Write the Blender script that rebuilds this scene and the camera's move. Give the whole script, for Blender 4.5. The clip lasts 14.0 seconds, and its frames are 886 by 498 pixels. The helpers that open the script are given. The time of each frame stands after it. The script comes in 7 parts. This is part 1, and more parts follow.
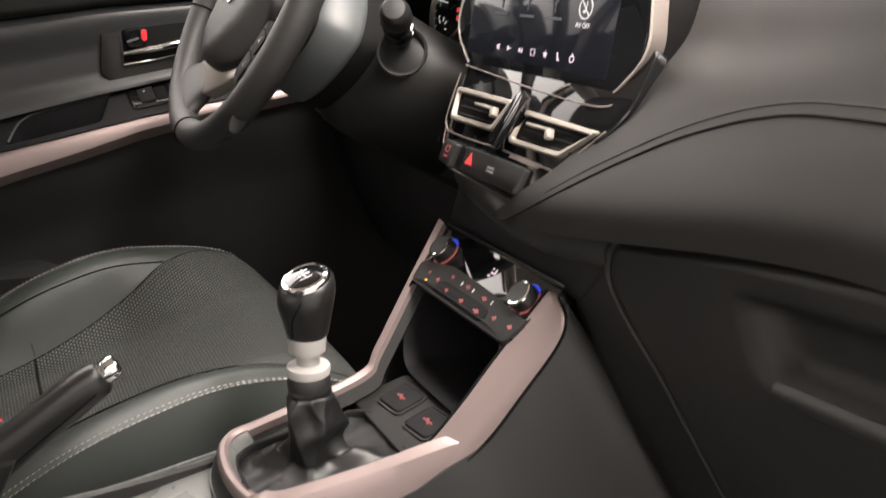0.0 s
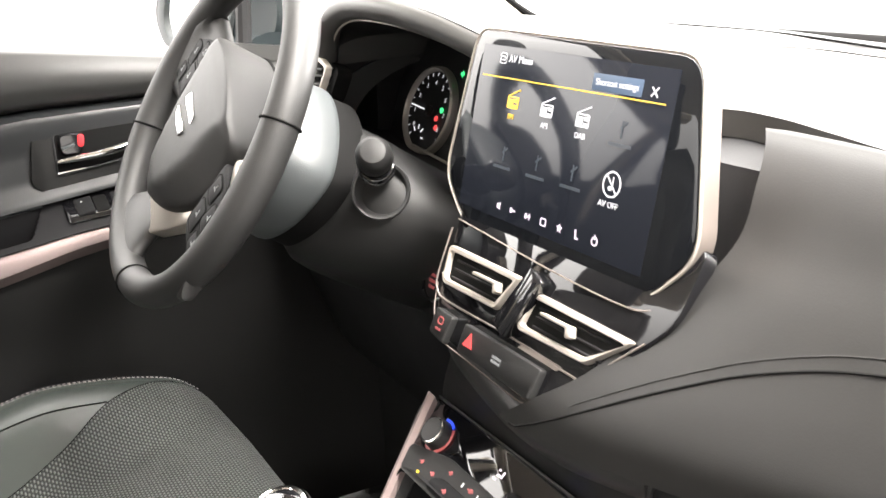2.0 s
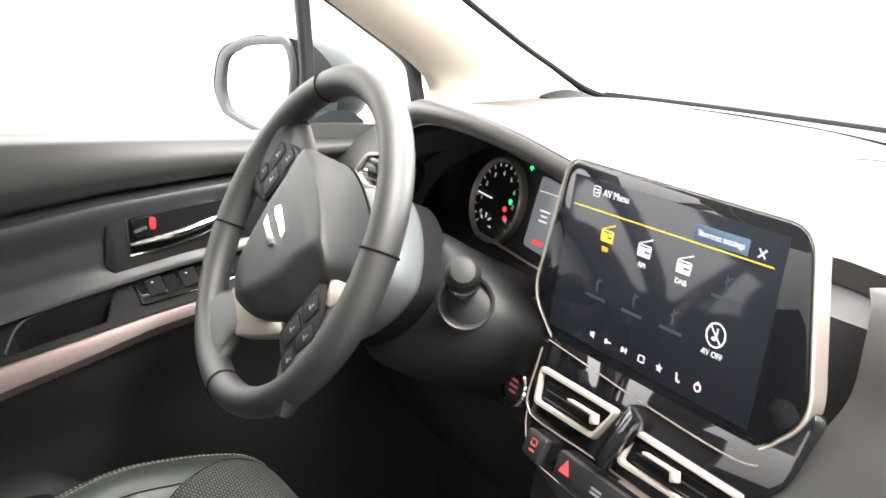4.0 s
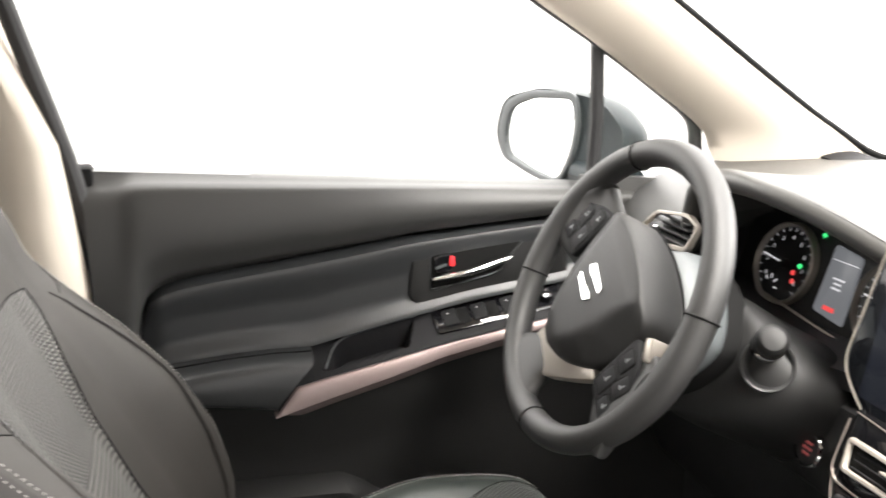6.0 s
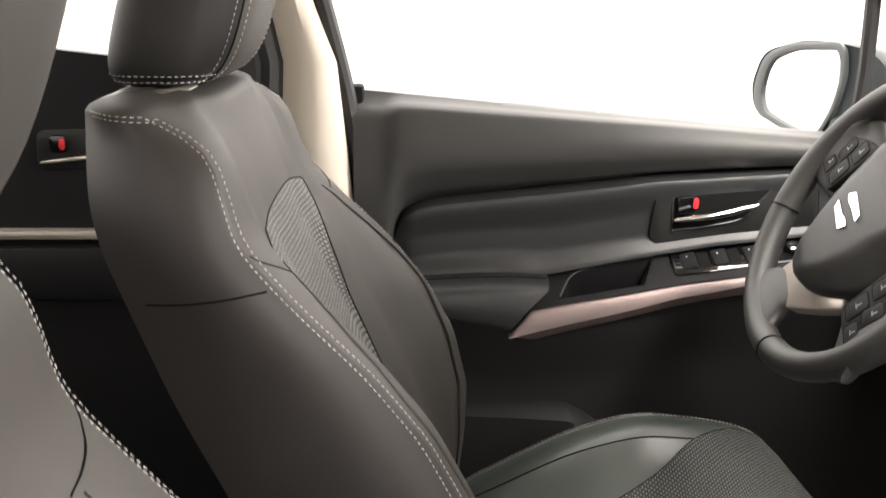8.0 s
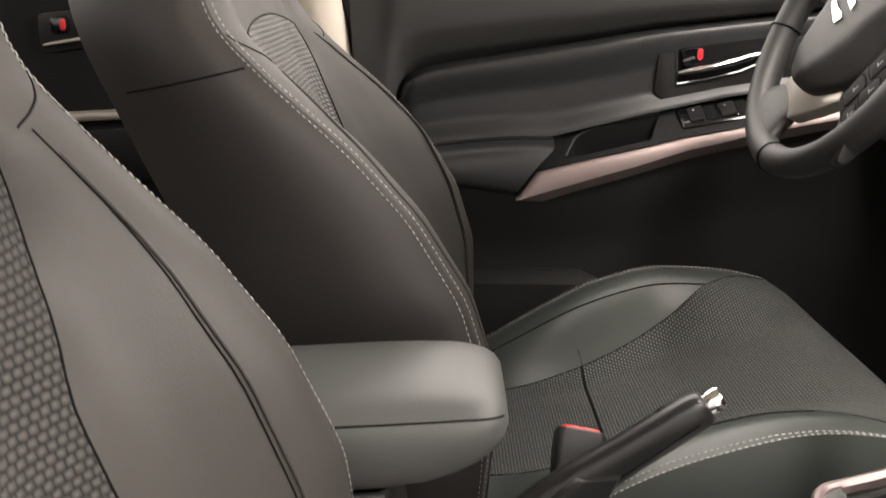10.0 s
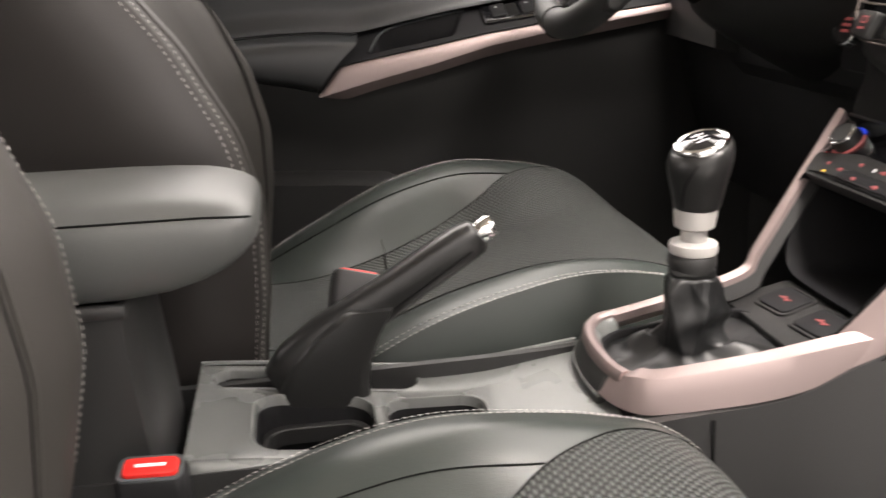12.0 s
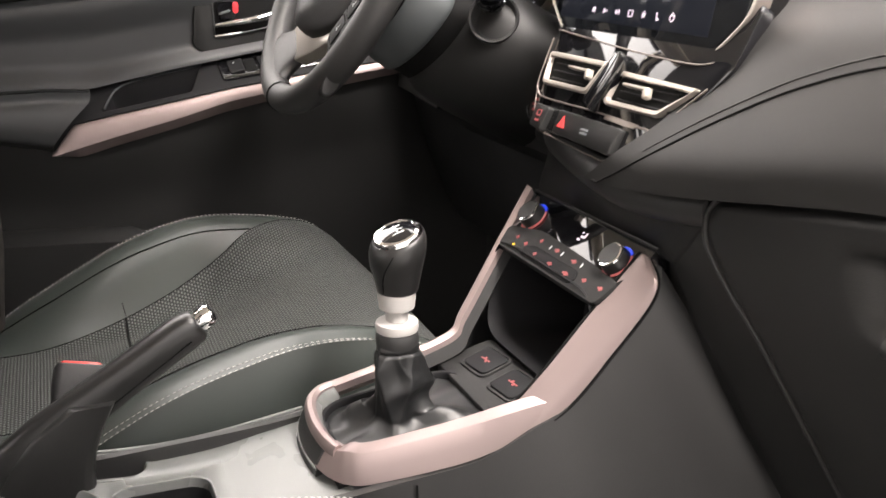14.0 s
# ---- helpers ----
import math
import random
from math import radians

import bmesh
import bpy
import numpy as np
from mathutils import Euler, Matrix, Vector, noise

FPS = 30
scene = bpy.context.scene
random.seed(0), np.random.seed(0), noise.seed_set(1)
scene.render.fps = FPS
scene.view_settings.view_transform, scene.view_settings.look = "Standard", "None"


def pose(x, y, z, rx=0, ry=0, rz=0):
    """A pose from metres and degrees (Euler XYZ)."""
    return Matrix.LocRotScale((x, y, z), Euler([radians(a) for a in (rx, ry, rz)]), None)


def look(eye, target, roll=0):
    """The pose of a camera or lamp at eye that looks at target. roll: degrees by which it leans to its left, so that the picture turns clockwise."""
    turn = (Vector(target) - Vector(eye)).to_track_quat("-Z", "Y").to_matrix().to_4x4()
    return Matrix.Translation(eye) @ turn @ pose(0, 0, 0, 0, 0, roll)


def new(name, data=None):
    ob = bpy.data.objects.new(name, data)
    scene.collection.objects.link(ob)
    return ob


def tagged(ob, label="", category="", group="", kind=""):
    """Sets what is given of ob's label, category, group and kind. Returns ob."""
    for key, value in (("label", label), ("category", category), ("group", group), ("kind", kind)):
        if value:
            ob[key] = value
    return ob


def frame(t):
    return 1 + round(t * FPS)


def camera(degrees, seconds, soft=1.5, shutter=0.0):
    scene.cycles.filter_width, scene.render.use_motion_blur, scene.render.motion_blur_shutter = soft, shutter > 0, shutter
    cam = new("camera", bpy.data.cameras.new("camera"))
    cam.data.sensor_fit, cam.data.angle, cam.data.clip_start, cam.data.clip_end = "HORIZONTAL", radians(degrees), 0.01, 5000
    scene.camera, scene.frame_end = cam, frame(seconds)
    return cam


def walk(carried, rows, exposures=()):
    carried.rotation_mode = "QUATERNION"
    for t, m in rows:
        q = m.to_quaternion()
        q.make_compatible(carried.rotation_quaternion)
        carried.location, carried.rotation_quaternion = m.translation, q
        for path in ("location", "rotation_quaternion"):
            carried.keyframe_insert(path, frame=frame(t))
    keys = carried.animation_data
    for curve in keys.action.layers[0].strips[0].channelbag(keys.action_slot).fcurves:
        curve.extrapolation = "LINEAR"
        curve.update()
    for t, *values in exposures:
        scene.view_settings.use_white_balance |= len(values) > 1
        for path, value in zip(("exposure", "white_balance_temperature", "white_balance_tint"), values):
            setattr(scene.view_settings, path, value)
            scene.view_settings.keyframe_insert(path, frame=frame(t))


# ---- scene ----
cam = camera(51.8, 14.0, shutter=0.5)
# The path: length in metres, then the first eye's pose in the car (x right, y ahead, z up; x = 0 is the middle of the car).
METRES, TILT, LEAN, TURN = 1.15, -18.0, 0.0, 62.7
EYE_X, EYE_Y, EYE_Z = 0.71, -0.225, 0.87
ROWS = [
    (0.0, 0.0, 0.0, 0.0, -0.0, 0.0, 0.0),
    (0.5, -0.0019, 0.022, 0.0408, -1.14, 0.35, 0.56),
    (1.0, -0.008, 0.0461, 0.0765, -2.01, 0.62, 0.86),
    (1.5, -0.0164, 0.0774, 0.1073, -2.55, 0.65, 1.12),
    (2.0, -0.0294, 0.1121, 0.1275, -3.07, 0.97, 1.16),
    (4.5, -0.1189, 0.07, 0.2383, -1.67, 1.58, 1.17),
    (5.0, -0.1485, 0.0429, 0.2489, 1.01, 1.78, 0.23),
    (5.5, -0.1705, 0.0195, 0.2524, 5.27, 2.07, -1.09),
    (6.0, -0.1904, -0.0071, 0.2533, 10.05, 2.05, -2.78),
    (6.5, -0.2083, -0.0273, 0.2503, 14.24, 1.65, -4.65),
    (7.0, -0.2124, -0.037, 0.2333, 18.32, 1.26, -6.33),
    (7.5, -0.2054, -0.0402, 0.2005, 21.69, 0.97, -7.45),
    (8.0, -0.1914, -0.0387, 0.1614, 24.16, 0.61, -8.09),
    (10.5, -0.1302, 0.0, -0.0251, 26.14, -0.99, -4.69),
    (11.0, -0.1196, 0.0121, -0.0597, 24.57, -1.02, -4.02),
    (11.5, -0.101, 0.0261, -0.0857, 21.89, -1.06, -4.14),
    (12.0, -0.0804, 0.0386, -0.0979, 17.38, -0.83, -4.1),
    (12.5, -0.0535, 0.0496, -0.091, 12.5, -0.71, -3.82),
    (13.0, -0.0378, 0.0528, -0.0696, 8.45, -0.83, -3.02),
    (13.5, -0.0297, 0.0361, -0.0482, 5.53, -0.59, -2.31),
    (14.0, -0.0193, -0.0016, -0.0294, 4.09, -0.25, -1.57),
]
EXPOSURES = [(0.0, -0.08, 7000, 15), (0.5, 0.68, 6900, 13), (1.0, 0.76, 6800, 12), (2.0, 0.90, 6700, 11), (5.0, 0.55, 6550, 10), (7.5, 0.3, 6900, 12), (8.5, 0.2, 6950, 13), (10.5, -0.1, 7100, 15), (12.0, 0.2, 6950, 15), (13.0, 0.4, 6850, 15), (14.0, 0.45, 6850, 15)]
walk(cam, [(t, pose(EYE_X, EYE_Y, EYE_Z, TILT, LEAN, TURN) @ pose(METRES * x, METRES * y, METRES * z, 90 + pitch, roll, yaw))
           for t, x, y, z, yaw, pitch, roll in ROWS], EXPOSURES)

# ---- light: a bright white exhibition hall all round, and added lamps out of view ----
world = bpy.data.worlds.new("hall_light")
scene.world = world
world.use_nodes = True
wn, wl = world.node_tree.nodes, world.node_tree.links
# white walls, brighter upwards and towards driver's side and front to shape the light
where, split, ramp, side_ramp, both = (wn.new("ShaderNode" + k) for k in ("TexCoord", "SeparateXYZ", "ValToRGB", "MapRange", "Mix"))
wl.new(where.outputs["Generated"], split.inputs[0])
wl.new(split.outputs["Z"], ramp.inputs[0])
slant = wn.new("ShaderNodeVectorMath")
slant.operation, slant.inputs[1].default_value = "DOT_PRODUCT", (0.8, -0.6, 0.0)
wl.new(where.outputs["Generated"], slant.inputs[0])
wl.new(slant.outputs["Value"], side_ramp.inputs["Value"])
side_ramp.inputs["From Min"].default_value, side_ramp.inputs["From Max"].default_value = 0.8, -0.2
side_ramp.inputs["To Min"].default_value, side_ramp.inputs["To Max"].default_value = 0.30, 1.0
ramp.color_ramp.elements[0].position, ramp.color_ramp.elements[0].color = 0.02, (0.30, 0.295, 0.29, 1)
ramp.color_ramp.elements[1].position, ramp.color_ramp.elements[1].color = 0.42, (1.0, 0.985, 0.965, 1)
both.data_type, both.blend_type = "RGBA", "MULTIPLY"
both.inputs[0].default_value = 1
wl.new(ramp.outputs[0], both.inputs["A"])
wl.new(side_ramp.outputs[0], both.inputs["B"])
wl.new(both.outputs["Result"], wn["Background"].inputs["Color"])
wn["Background"].inputs["Strength"].default_value = 7.0


def area_lamp(name, eye, target, width, height, power, colour=(1, 0.97, 0.93)):
    data = bpy.data.lights.new(name, "AREA")
    data.shape, data.size, data.size_y, data.energy, data.color = "RECTANGLE", width, height, power, colour
    ob = new(name, data)
    ob.matrix_world = look(eye, target)
    return ob


# Unseen lamp added above the dashboard top.
area_lamp("added_area_lamp", (0.1, 0.62, 3.6), (0.0, 0.55, 0.9), 1.4, 0.7, 140)
# Unseen lamp added outside the passenger door to brighten seat and console.
area_lamp("added_area_lamp", (1.38, 0.35, 2.7), (0.35, -0.1, 0.5), 0.9, 0.9, 190)
# Unseen lamp added ahead of the windscreen to brighten seat fronts and shoulders.
area_lamp("added_area_lamp", (0.6, 5.0, 2.3), (0.0, -0.4, 0.8), 2.4, 1.0, 360, (1, 0.99, 0.97))

# ---- helpers for meshes: all in the car's own metres ----
def thing(name, base, label, category, group="", kind=""):
    ob = new(name)
    ob.location = base
    ob.empty_display_size = 0.02
    return tagged(ob, label, category, group, kind)


def part(name, bm, material, parent=None, label="", smooth=True, angle=35):
    """Links a bmesh, or (verts, faces), as one mesh object; its points are in the car's metres."""
    me = bpy.data.meshes.new(name)
    if isinstance(bm, tuple):
        me.from_pydata([tuple(v) for v in bm[0]], [], [tuple(f) for f in bm[1]])
    else:
        bm.to_mesh(me)
        bm.free()
    me.materials.append(material)
    ob = new(name, me)
    if smooth:
        me.shade_smooth()
        if angle < 180:
            me.set_sharp_from_angle(angle=radians(angle))
    if parent:
        ob.parent = parent
        root = parent
        while root.parent:
            root = root.parent
        if parent is root and root.type == "EMPTY":
            ob.matrix_parent_inverse = Matrix.Translation(root.location).inverted()
    if label:
        ob["label"] = label
    return ob


def solid(name, bm, material, label, category, group="", kind="", smooth=True, angle=35):
    """A thing of one mesh."""
    return tagged(part(name, bm, material, None, "", smooth, angle), label, category, group, kind)


def joined(*meshes):
    verts, faces = [], []
    for vs, fs in meshes:
        n = len(verts)
        verts += [tuple(v) for v in vs]
        faces += [tuple(i + n for i in f) for f in fs]
    return verts, faces


def grid(fn, us, vs, closed=False):
    """A sheet of fn(u, v)."""
    verts = [tuple(fn(u, v)) for v in vs for u in us]
    n, m = len(us), len(vs)
    faces = []
    for j in range(m - 1):
        for i in range(n if closed else n - 1):
            k = (i + 1) % n
            faces.append((j * n + i, j * n + k, (j + 1) * n + k, (j + 1) * n + i))
    return verts, faces


def steps(a, b, n):
    return [a + (b - a) * i / n for i in range(n + 1)]


def slab(fn, us, vs, depth):
    """A sheet with a thickness: depth is a vector from the front to the back."""
    f, q = grid(fn, us, vs)
    n, m, d = len(us), len(vs), Vector(depth)
    k = len(f)
    verts = f + [tuple(Vector(p) + d) for p in f]
    faces = list(q) + [tuple(k + i for i in reversed(c)) for c in q]
    rim = list(range(n)) + [j * n + n - 1 for j in range(1, m)] + [(m - 1) * n + i for i in range(n - 2, -1, -1)] + [j * n for j in range(m - 2, 0, -1)]
    for a, b in zip(rim, rim[1:] + rim[:1]):
        faces.append((b, a, a + k, b + k))
    return verts, faces


def loft(rings, cap=True):
    n = len(rings[0])
    verts = [tuple(p) for r in rings for p in r]
    faces = []
    for j in range(len(rings) - 1):
        for i in range(n):
            k = (i + 1) % n
            faces.append((j * n + i, j * n + k, (j + 1) * n + k, (j + 1) * n + i))
    if cap:
        faces.append(tuple(reversed(range(n))))
        faces.append(tuple((len(rings) - 1) * n + i for i in range(n)))
    return verts, faces


def tube(path, r, n=8, closed=False, flat=1.0):
    """A round bar along a path; r may be a function of 0..1."""
    pts = [Vector(p) for p in path]
    rings, m = [], len(pts)
    side = None
    for i, p in enumerate(pts):
        a = pts[(i - 1) % m] if closed or i else p
        b = pts[(i + 1) % m] if closed or i < m - 1 else p
        t = (b - a).normalized()
        if side is None:
            side = t.orthogonal().normalized()
        side = (side - t * side.dot(t)).normalized()
        up = t.cross(side)
        rr = r(i / max(1, m - 1)) if callable(r) else r
        rings.append([p + side * math.cos(2 * math.pi * k / n) * rr + up * math.sin(2 * math.pi * k / n) * rr * flat for k in range(n)])
    if closed:
        v, f = loft(rings, cap=False)
        q = len(v) - n
        f += [(q + i, q + (i + 1) % n, (i + 1) % n, i) for i in range(n)]
        return v, f
    return loft(rings)


def curve(points, n=24, closed=False):
    """A smooth line through points (Catmull-Rom)."""
    p = [Vector(q) for q in points]
    out, m = [], len(p)
    for s in range(m if closed else m - 1):
        if closed:
            a, b, c, d = p[s - 1], p[s], p[(s + 1) % m], p[(s + 2) % m]
        else:
            b, c = p[s], p[s + 1]
            a = p[s - 1] if s else b * 2 - c
            d = p[s + 2] if s + 2 < m else c * 2 - b
        for i in range(n):
            t = i / n
            out.append(0.5 * (2 * b + (c - a) * t + (2 * a - 5 * b + 4 * c - d) * t * t + (3 * b - a - 3 * c + d) * t ** 3))
    if not closed:
        out.append(p[-1])
    return out


def along(table, t):
    """Smooth interpolation in rows of (t, value)."""
    if t <= table[0][0]:
        return table[0][1]
    for (a, va), (b, vb) in zip(table, table[1:]):
        if t <= b:
            f = (t - a) / (b - a)
            return va + (vb - va) * f
    return table[-1][1]


def softly(table, t, w=0.03):
    return sum(along(table, t + d * w) for d in (-1, -0.5, 0, 0.5, 1)) / 5


def ease(a, b, t):
    f = min(1.0, max(0.0, (t - a) / (b - a)))
    return f * f * (3 - 2 * f)


def rounded(w, h, r, n=5):
    """The outline of a rounded rectangle about 0."""
    r = min(r, w / 2 - 1e-5, h / 2 - 1e-5)
    out = []
    for cx, cy, a0 in ((w / 2 - r, h / 2 - r, 0), (-w / 2 + r, h / 2 - r, 90), (-w / 2 + r, -h / 2 + r, 180), (w / 2 - r, -h / 2 + r, 270)):
        out += [(cx + r * math.cos(radians(a0 + 90 * i / n)), cy + r * math.sin(radians(a0 + 90 * i / n))) for i in range(n + 1)]
    return out


def plate(outline, z0, z1, m, edge=0.0015):
    """A plate with a softened front edge: outline in the plane of m, from z0 (back) to z1 (front)."""
    cx = sum(p[0] for p in outline) / len(outline)
    cy = sum(p[1] for p in outline) / len(outline)
    size = max(max(abs(p[0] - cx), abs(p[1] - cy)) for p in outline)

    def ring(inset, z):
        k = 1 - inset / size
        return [m @ Vector((cx + (x - cx) * k, cy + (y - cy) * k, z)) for x, y in outline]
    return loft([ring(0, z0), ring(0, z1 - edge), ring(edge * 0.3, z1 - edge * 0.3), ring(edge, z1)])


def outline_of(points, r=0.006, n=4):
    """A polygon with rounded corners."""
    out, m = [], len(points)
    for i in range(m):
        a, b, c = (Vector(points[(i + k) % m]).to_2d() for k in (-1, 0, 1))
        u, v = (a - b), (c - b)
        k = min(r, u.length * 0.45, v.length * 0.45)
        p, q = b + u.normalized() * k, b + v.normalized() * k
        for j in range(n + 1):
            t = j / n
            out.append(tuple(p * (1 - t) ** 2 + b * 2 * t * (1 - t) + q * t * t))
    return out


def ring_plate(outer, inner, z0, z1, m):
    """A frame between two outlines of as many points."""
    n = len(outer)
    rows = [(outer, z0), (outer, z1 - 0.001), ([tuple(Vector(a) * 0.85 + Vector(b) * 0.15) for a, b in zip(outer, inner)], z1),
            ([tuple(Vector(a) * 0.15 + Vector(b) * 0.85) for a, b in zip(outer, inner)], z1), (inner, z1 - 0.001), (inner, z0)]
    verts = [tuple(m @ Vector((x, y, z))) for ring, z in rows for x, y in ring]
    faces = []
    for j in range(len(rows)):
        k = (j + 1) % len(rows)
        for i in range(n):
            q = (i + 1) % n
            faces.append((j * n + i, j * n + q, k * n + q, k * n + i))
    return verts, faces


def block(lo, hi, bevel=0.004, m=None, segments=2):
    bm = bmesh.new()
    bmesh.ops.create_cube(bm, size=1)
    for v in bm.verts:
        v.co = Vector([lo[i] + (v.co[i] + 0.5) * (hi[i] - lo[i]) for i in range(3)])
    if bevel:
        bmesh.ops.bevel(bm, geom=bm.edges[:], offset=bevel, segments=segments, profile=0.5, affect="EDGES")
    if m:
        bm.transform(m)
    bm.verts.index_update()
    out = [tuple(v.co) for v in bm.verts], [tuple(v.index for v in f.verts) for f in bm.faces]
    bm.free()
    return out


def lathe(profile, m, n=28):
    """A turned body: rows of (radius, height) about the z of m."""
    rings = [[m @ Vector((r * math.cos(2 * math.pi * i / n), r * math.sin(2 * math.pi * i / n), z)) for i in range(n)] for r, z in profile]
    return loft(rings)


def stitches(path, pitch=0.0062, length=0.0037, r=0.00044, lift=(0, 0, 0)):
    """A row of thread stitches along a path."""
    pts = [Vector(p) + Vector(lift) for p in path]
    made, due = [], 0.0
    for a, b in zip(pts, pts[1:]):
        d = (b - a).length
        if d < 1e-7:
            continue
        t = (b - a) / d
        while due < d:
            c = a + t * due
            made.append(tube([c - t * length / 2, c - t * length * 0.2 , c + t * length * 0.2, c + t * length / 2], lambda f: r * (1.0 if 0.2 < f < 0.8 else 0.55), 5))
            due += pitch
        due -= d
    return joined(*made)


def basis(o, x, y):
    """A frame with its origin and the directions of its x and (nearly) y."""
    x = Vector(x).normalized()
    z = x.cross(Vector(y)).normalized()
    y = z.cross(x)
    return Matrix(((x[0], y[0], z[0], o[0]), (x[1], y[1], z[1], o[1]), (x[2], y[2], z[2], o[2]), (0, 0, 0, 1)))


def writing(name, text, size, m, material, parent, label="", align="CENTER", depth=0.0002):
    c = bpy.data.curves.new(name, "FONT")
    c.body, c.size, c.align_x, c.align_y, c.extrude, c.resolution_u = text, size, align, "CENTER", depth, 3
    temp = bpy.data.objects.new(name, c)
    me = bpy.data.meshes.new_from_object(temp)
    me.transform(m)
    verts = [tuple(v.co) for v in me.vertices], [tuple(p.vertices) for p in me.polygons]
    bpy.data.objects.remove(temp)
    bpy.data.meshes.remove(me)
    return part(name, verts, material, parent, label, smooth=False)


# ---- materials ----
def material(name):
    m = bpy.data.materials.new(name)
    m.use_nodes = True
    t = m.node_tree
    return m, t.nodes, t.links, t.nodes["Principled BSDF"]


def surface(name, colour, rough=0.5, metal=0.0, grain=900, relief=0.12, vary=0.15, stain=9, coat=0.0, kind="noise", rough_vary=0.08, spec=0.5, dist=0.0006):
    """A surface with a fine grain, a slow change of tone and an uneven gloss."""
    m, n, l, p = material(name)
    co = n.new("ShaderNodeTexCoord")
    fine = n.new("ShaderNodeTexVoronoi" if kind == "cells" else "ShaderNodeTexNoise")
    fine.inputs["Scale"].default_value = grain
    slow = n.new("ShaderNodeTexNoise")
    slow.inputs["Scale"].default_value, slow.inputs["Detail"].default_value = stain, 4
    for t in (fine, slow):
        l.new(co.outputs["Object"], t.inputs["Vector"])
    ramp = n.new("ShaderNodeMapRange")
    ramp.inputs["To Min"].default_value, ramp.inputs["To Max"].default_value = 1 - vary, 1 + vary
    l.new(slow.outputs[0], ramp.inputs["Value"])
    mix = n.new("ShaderNodeMix")
    mix.data_type, mix.blend_type = "RGBA", "MULTIPLY"
    mix.inputs[0].default_value = 1
    mix.inputs["A"].default_value = (*colour, 1)
    l.new(ramp.outputs[0], mix.inputs["B"])
    l.new(mix.outputs["Result"], p.inputs["Base Color"])
    gloss = n.new("ShaderNodeMapRange")
    gloss.inputs["To Min"].default_value, gloss.inputs["To Max"].default_value = max(0.02, rough - rough_vary), min(1, rough + rough_vary)
    l.new(slow.outputs[0], gloss.inputs["Value"])
    l.new(gloss.outputs[0], p.inputs["Roughness"])
    bump = n.new("ShaderNodeBump")
    bump.inputs["Strength"].default_value, bump.inputs["Distance"].default_value = relief, dist
    l.new(fine.outputs[0], bump.inputs["Height"])
    l.new(bump.outputs[0], p.inputs["Normal"])
    p.inputs["Metallic"].default_value, p.inputs["Coat Weight"].default_value = metal, coat
    p.inputs["Specular IOR Level"].default_value = spec
    return m


def glowing(name, colour, strength, rough=0.3):
    m, n, l, p = material(name)
    p.inputs["Base Color"].default_value = (*[c * 0.3 for c in colour], 1)
    p.inputs["Emission Color"].default_value = (*colour, 1)
    p.inputs["Emission Strength"].default_value = strength
    p.inputs["Roughness"].default_value = rough
    return m


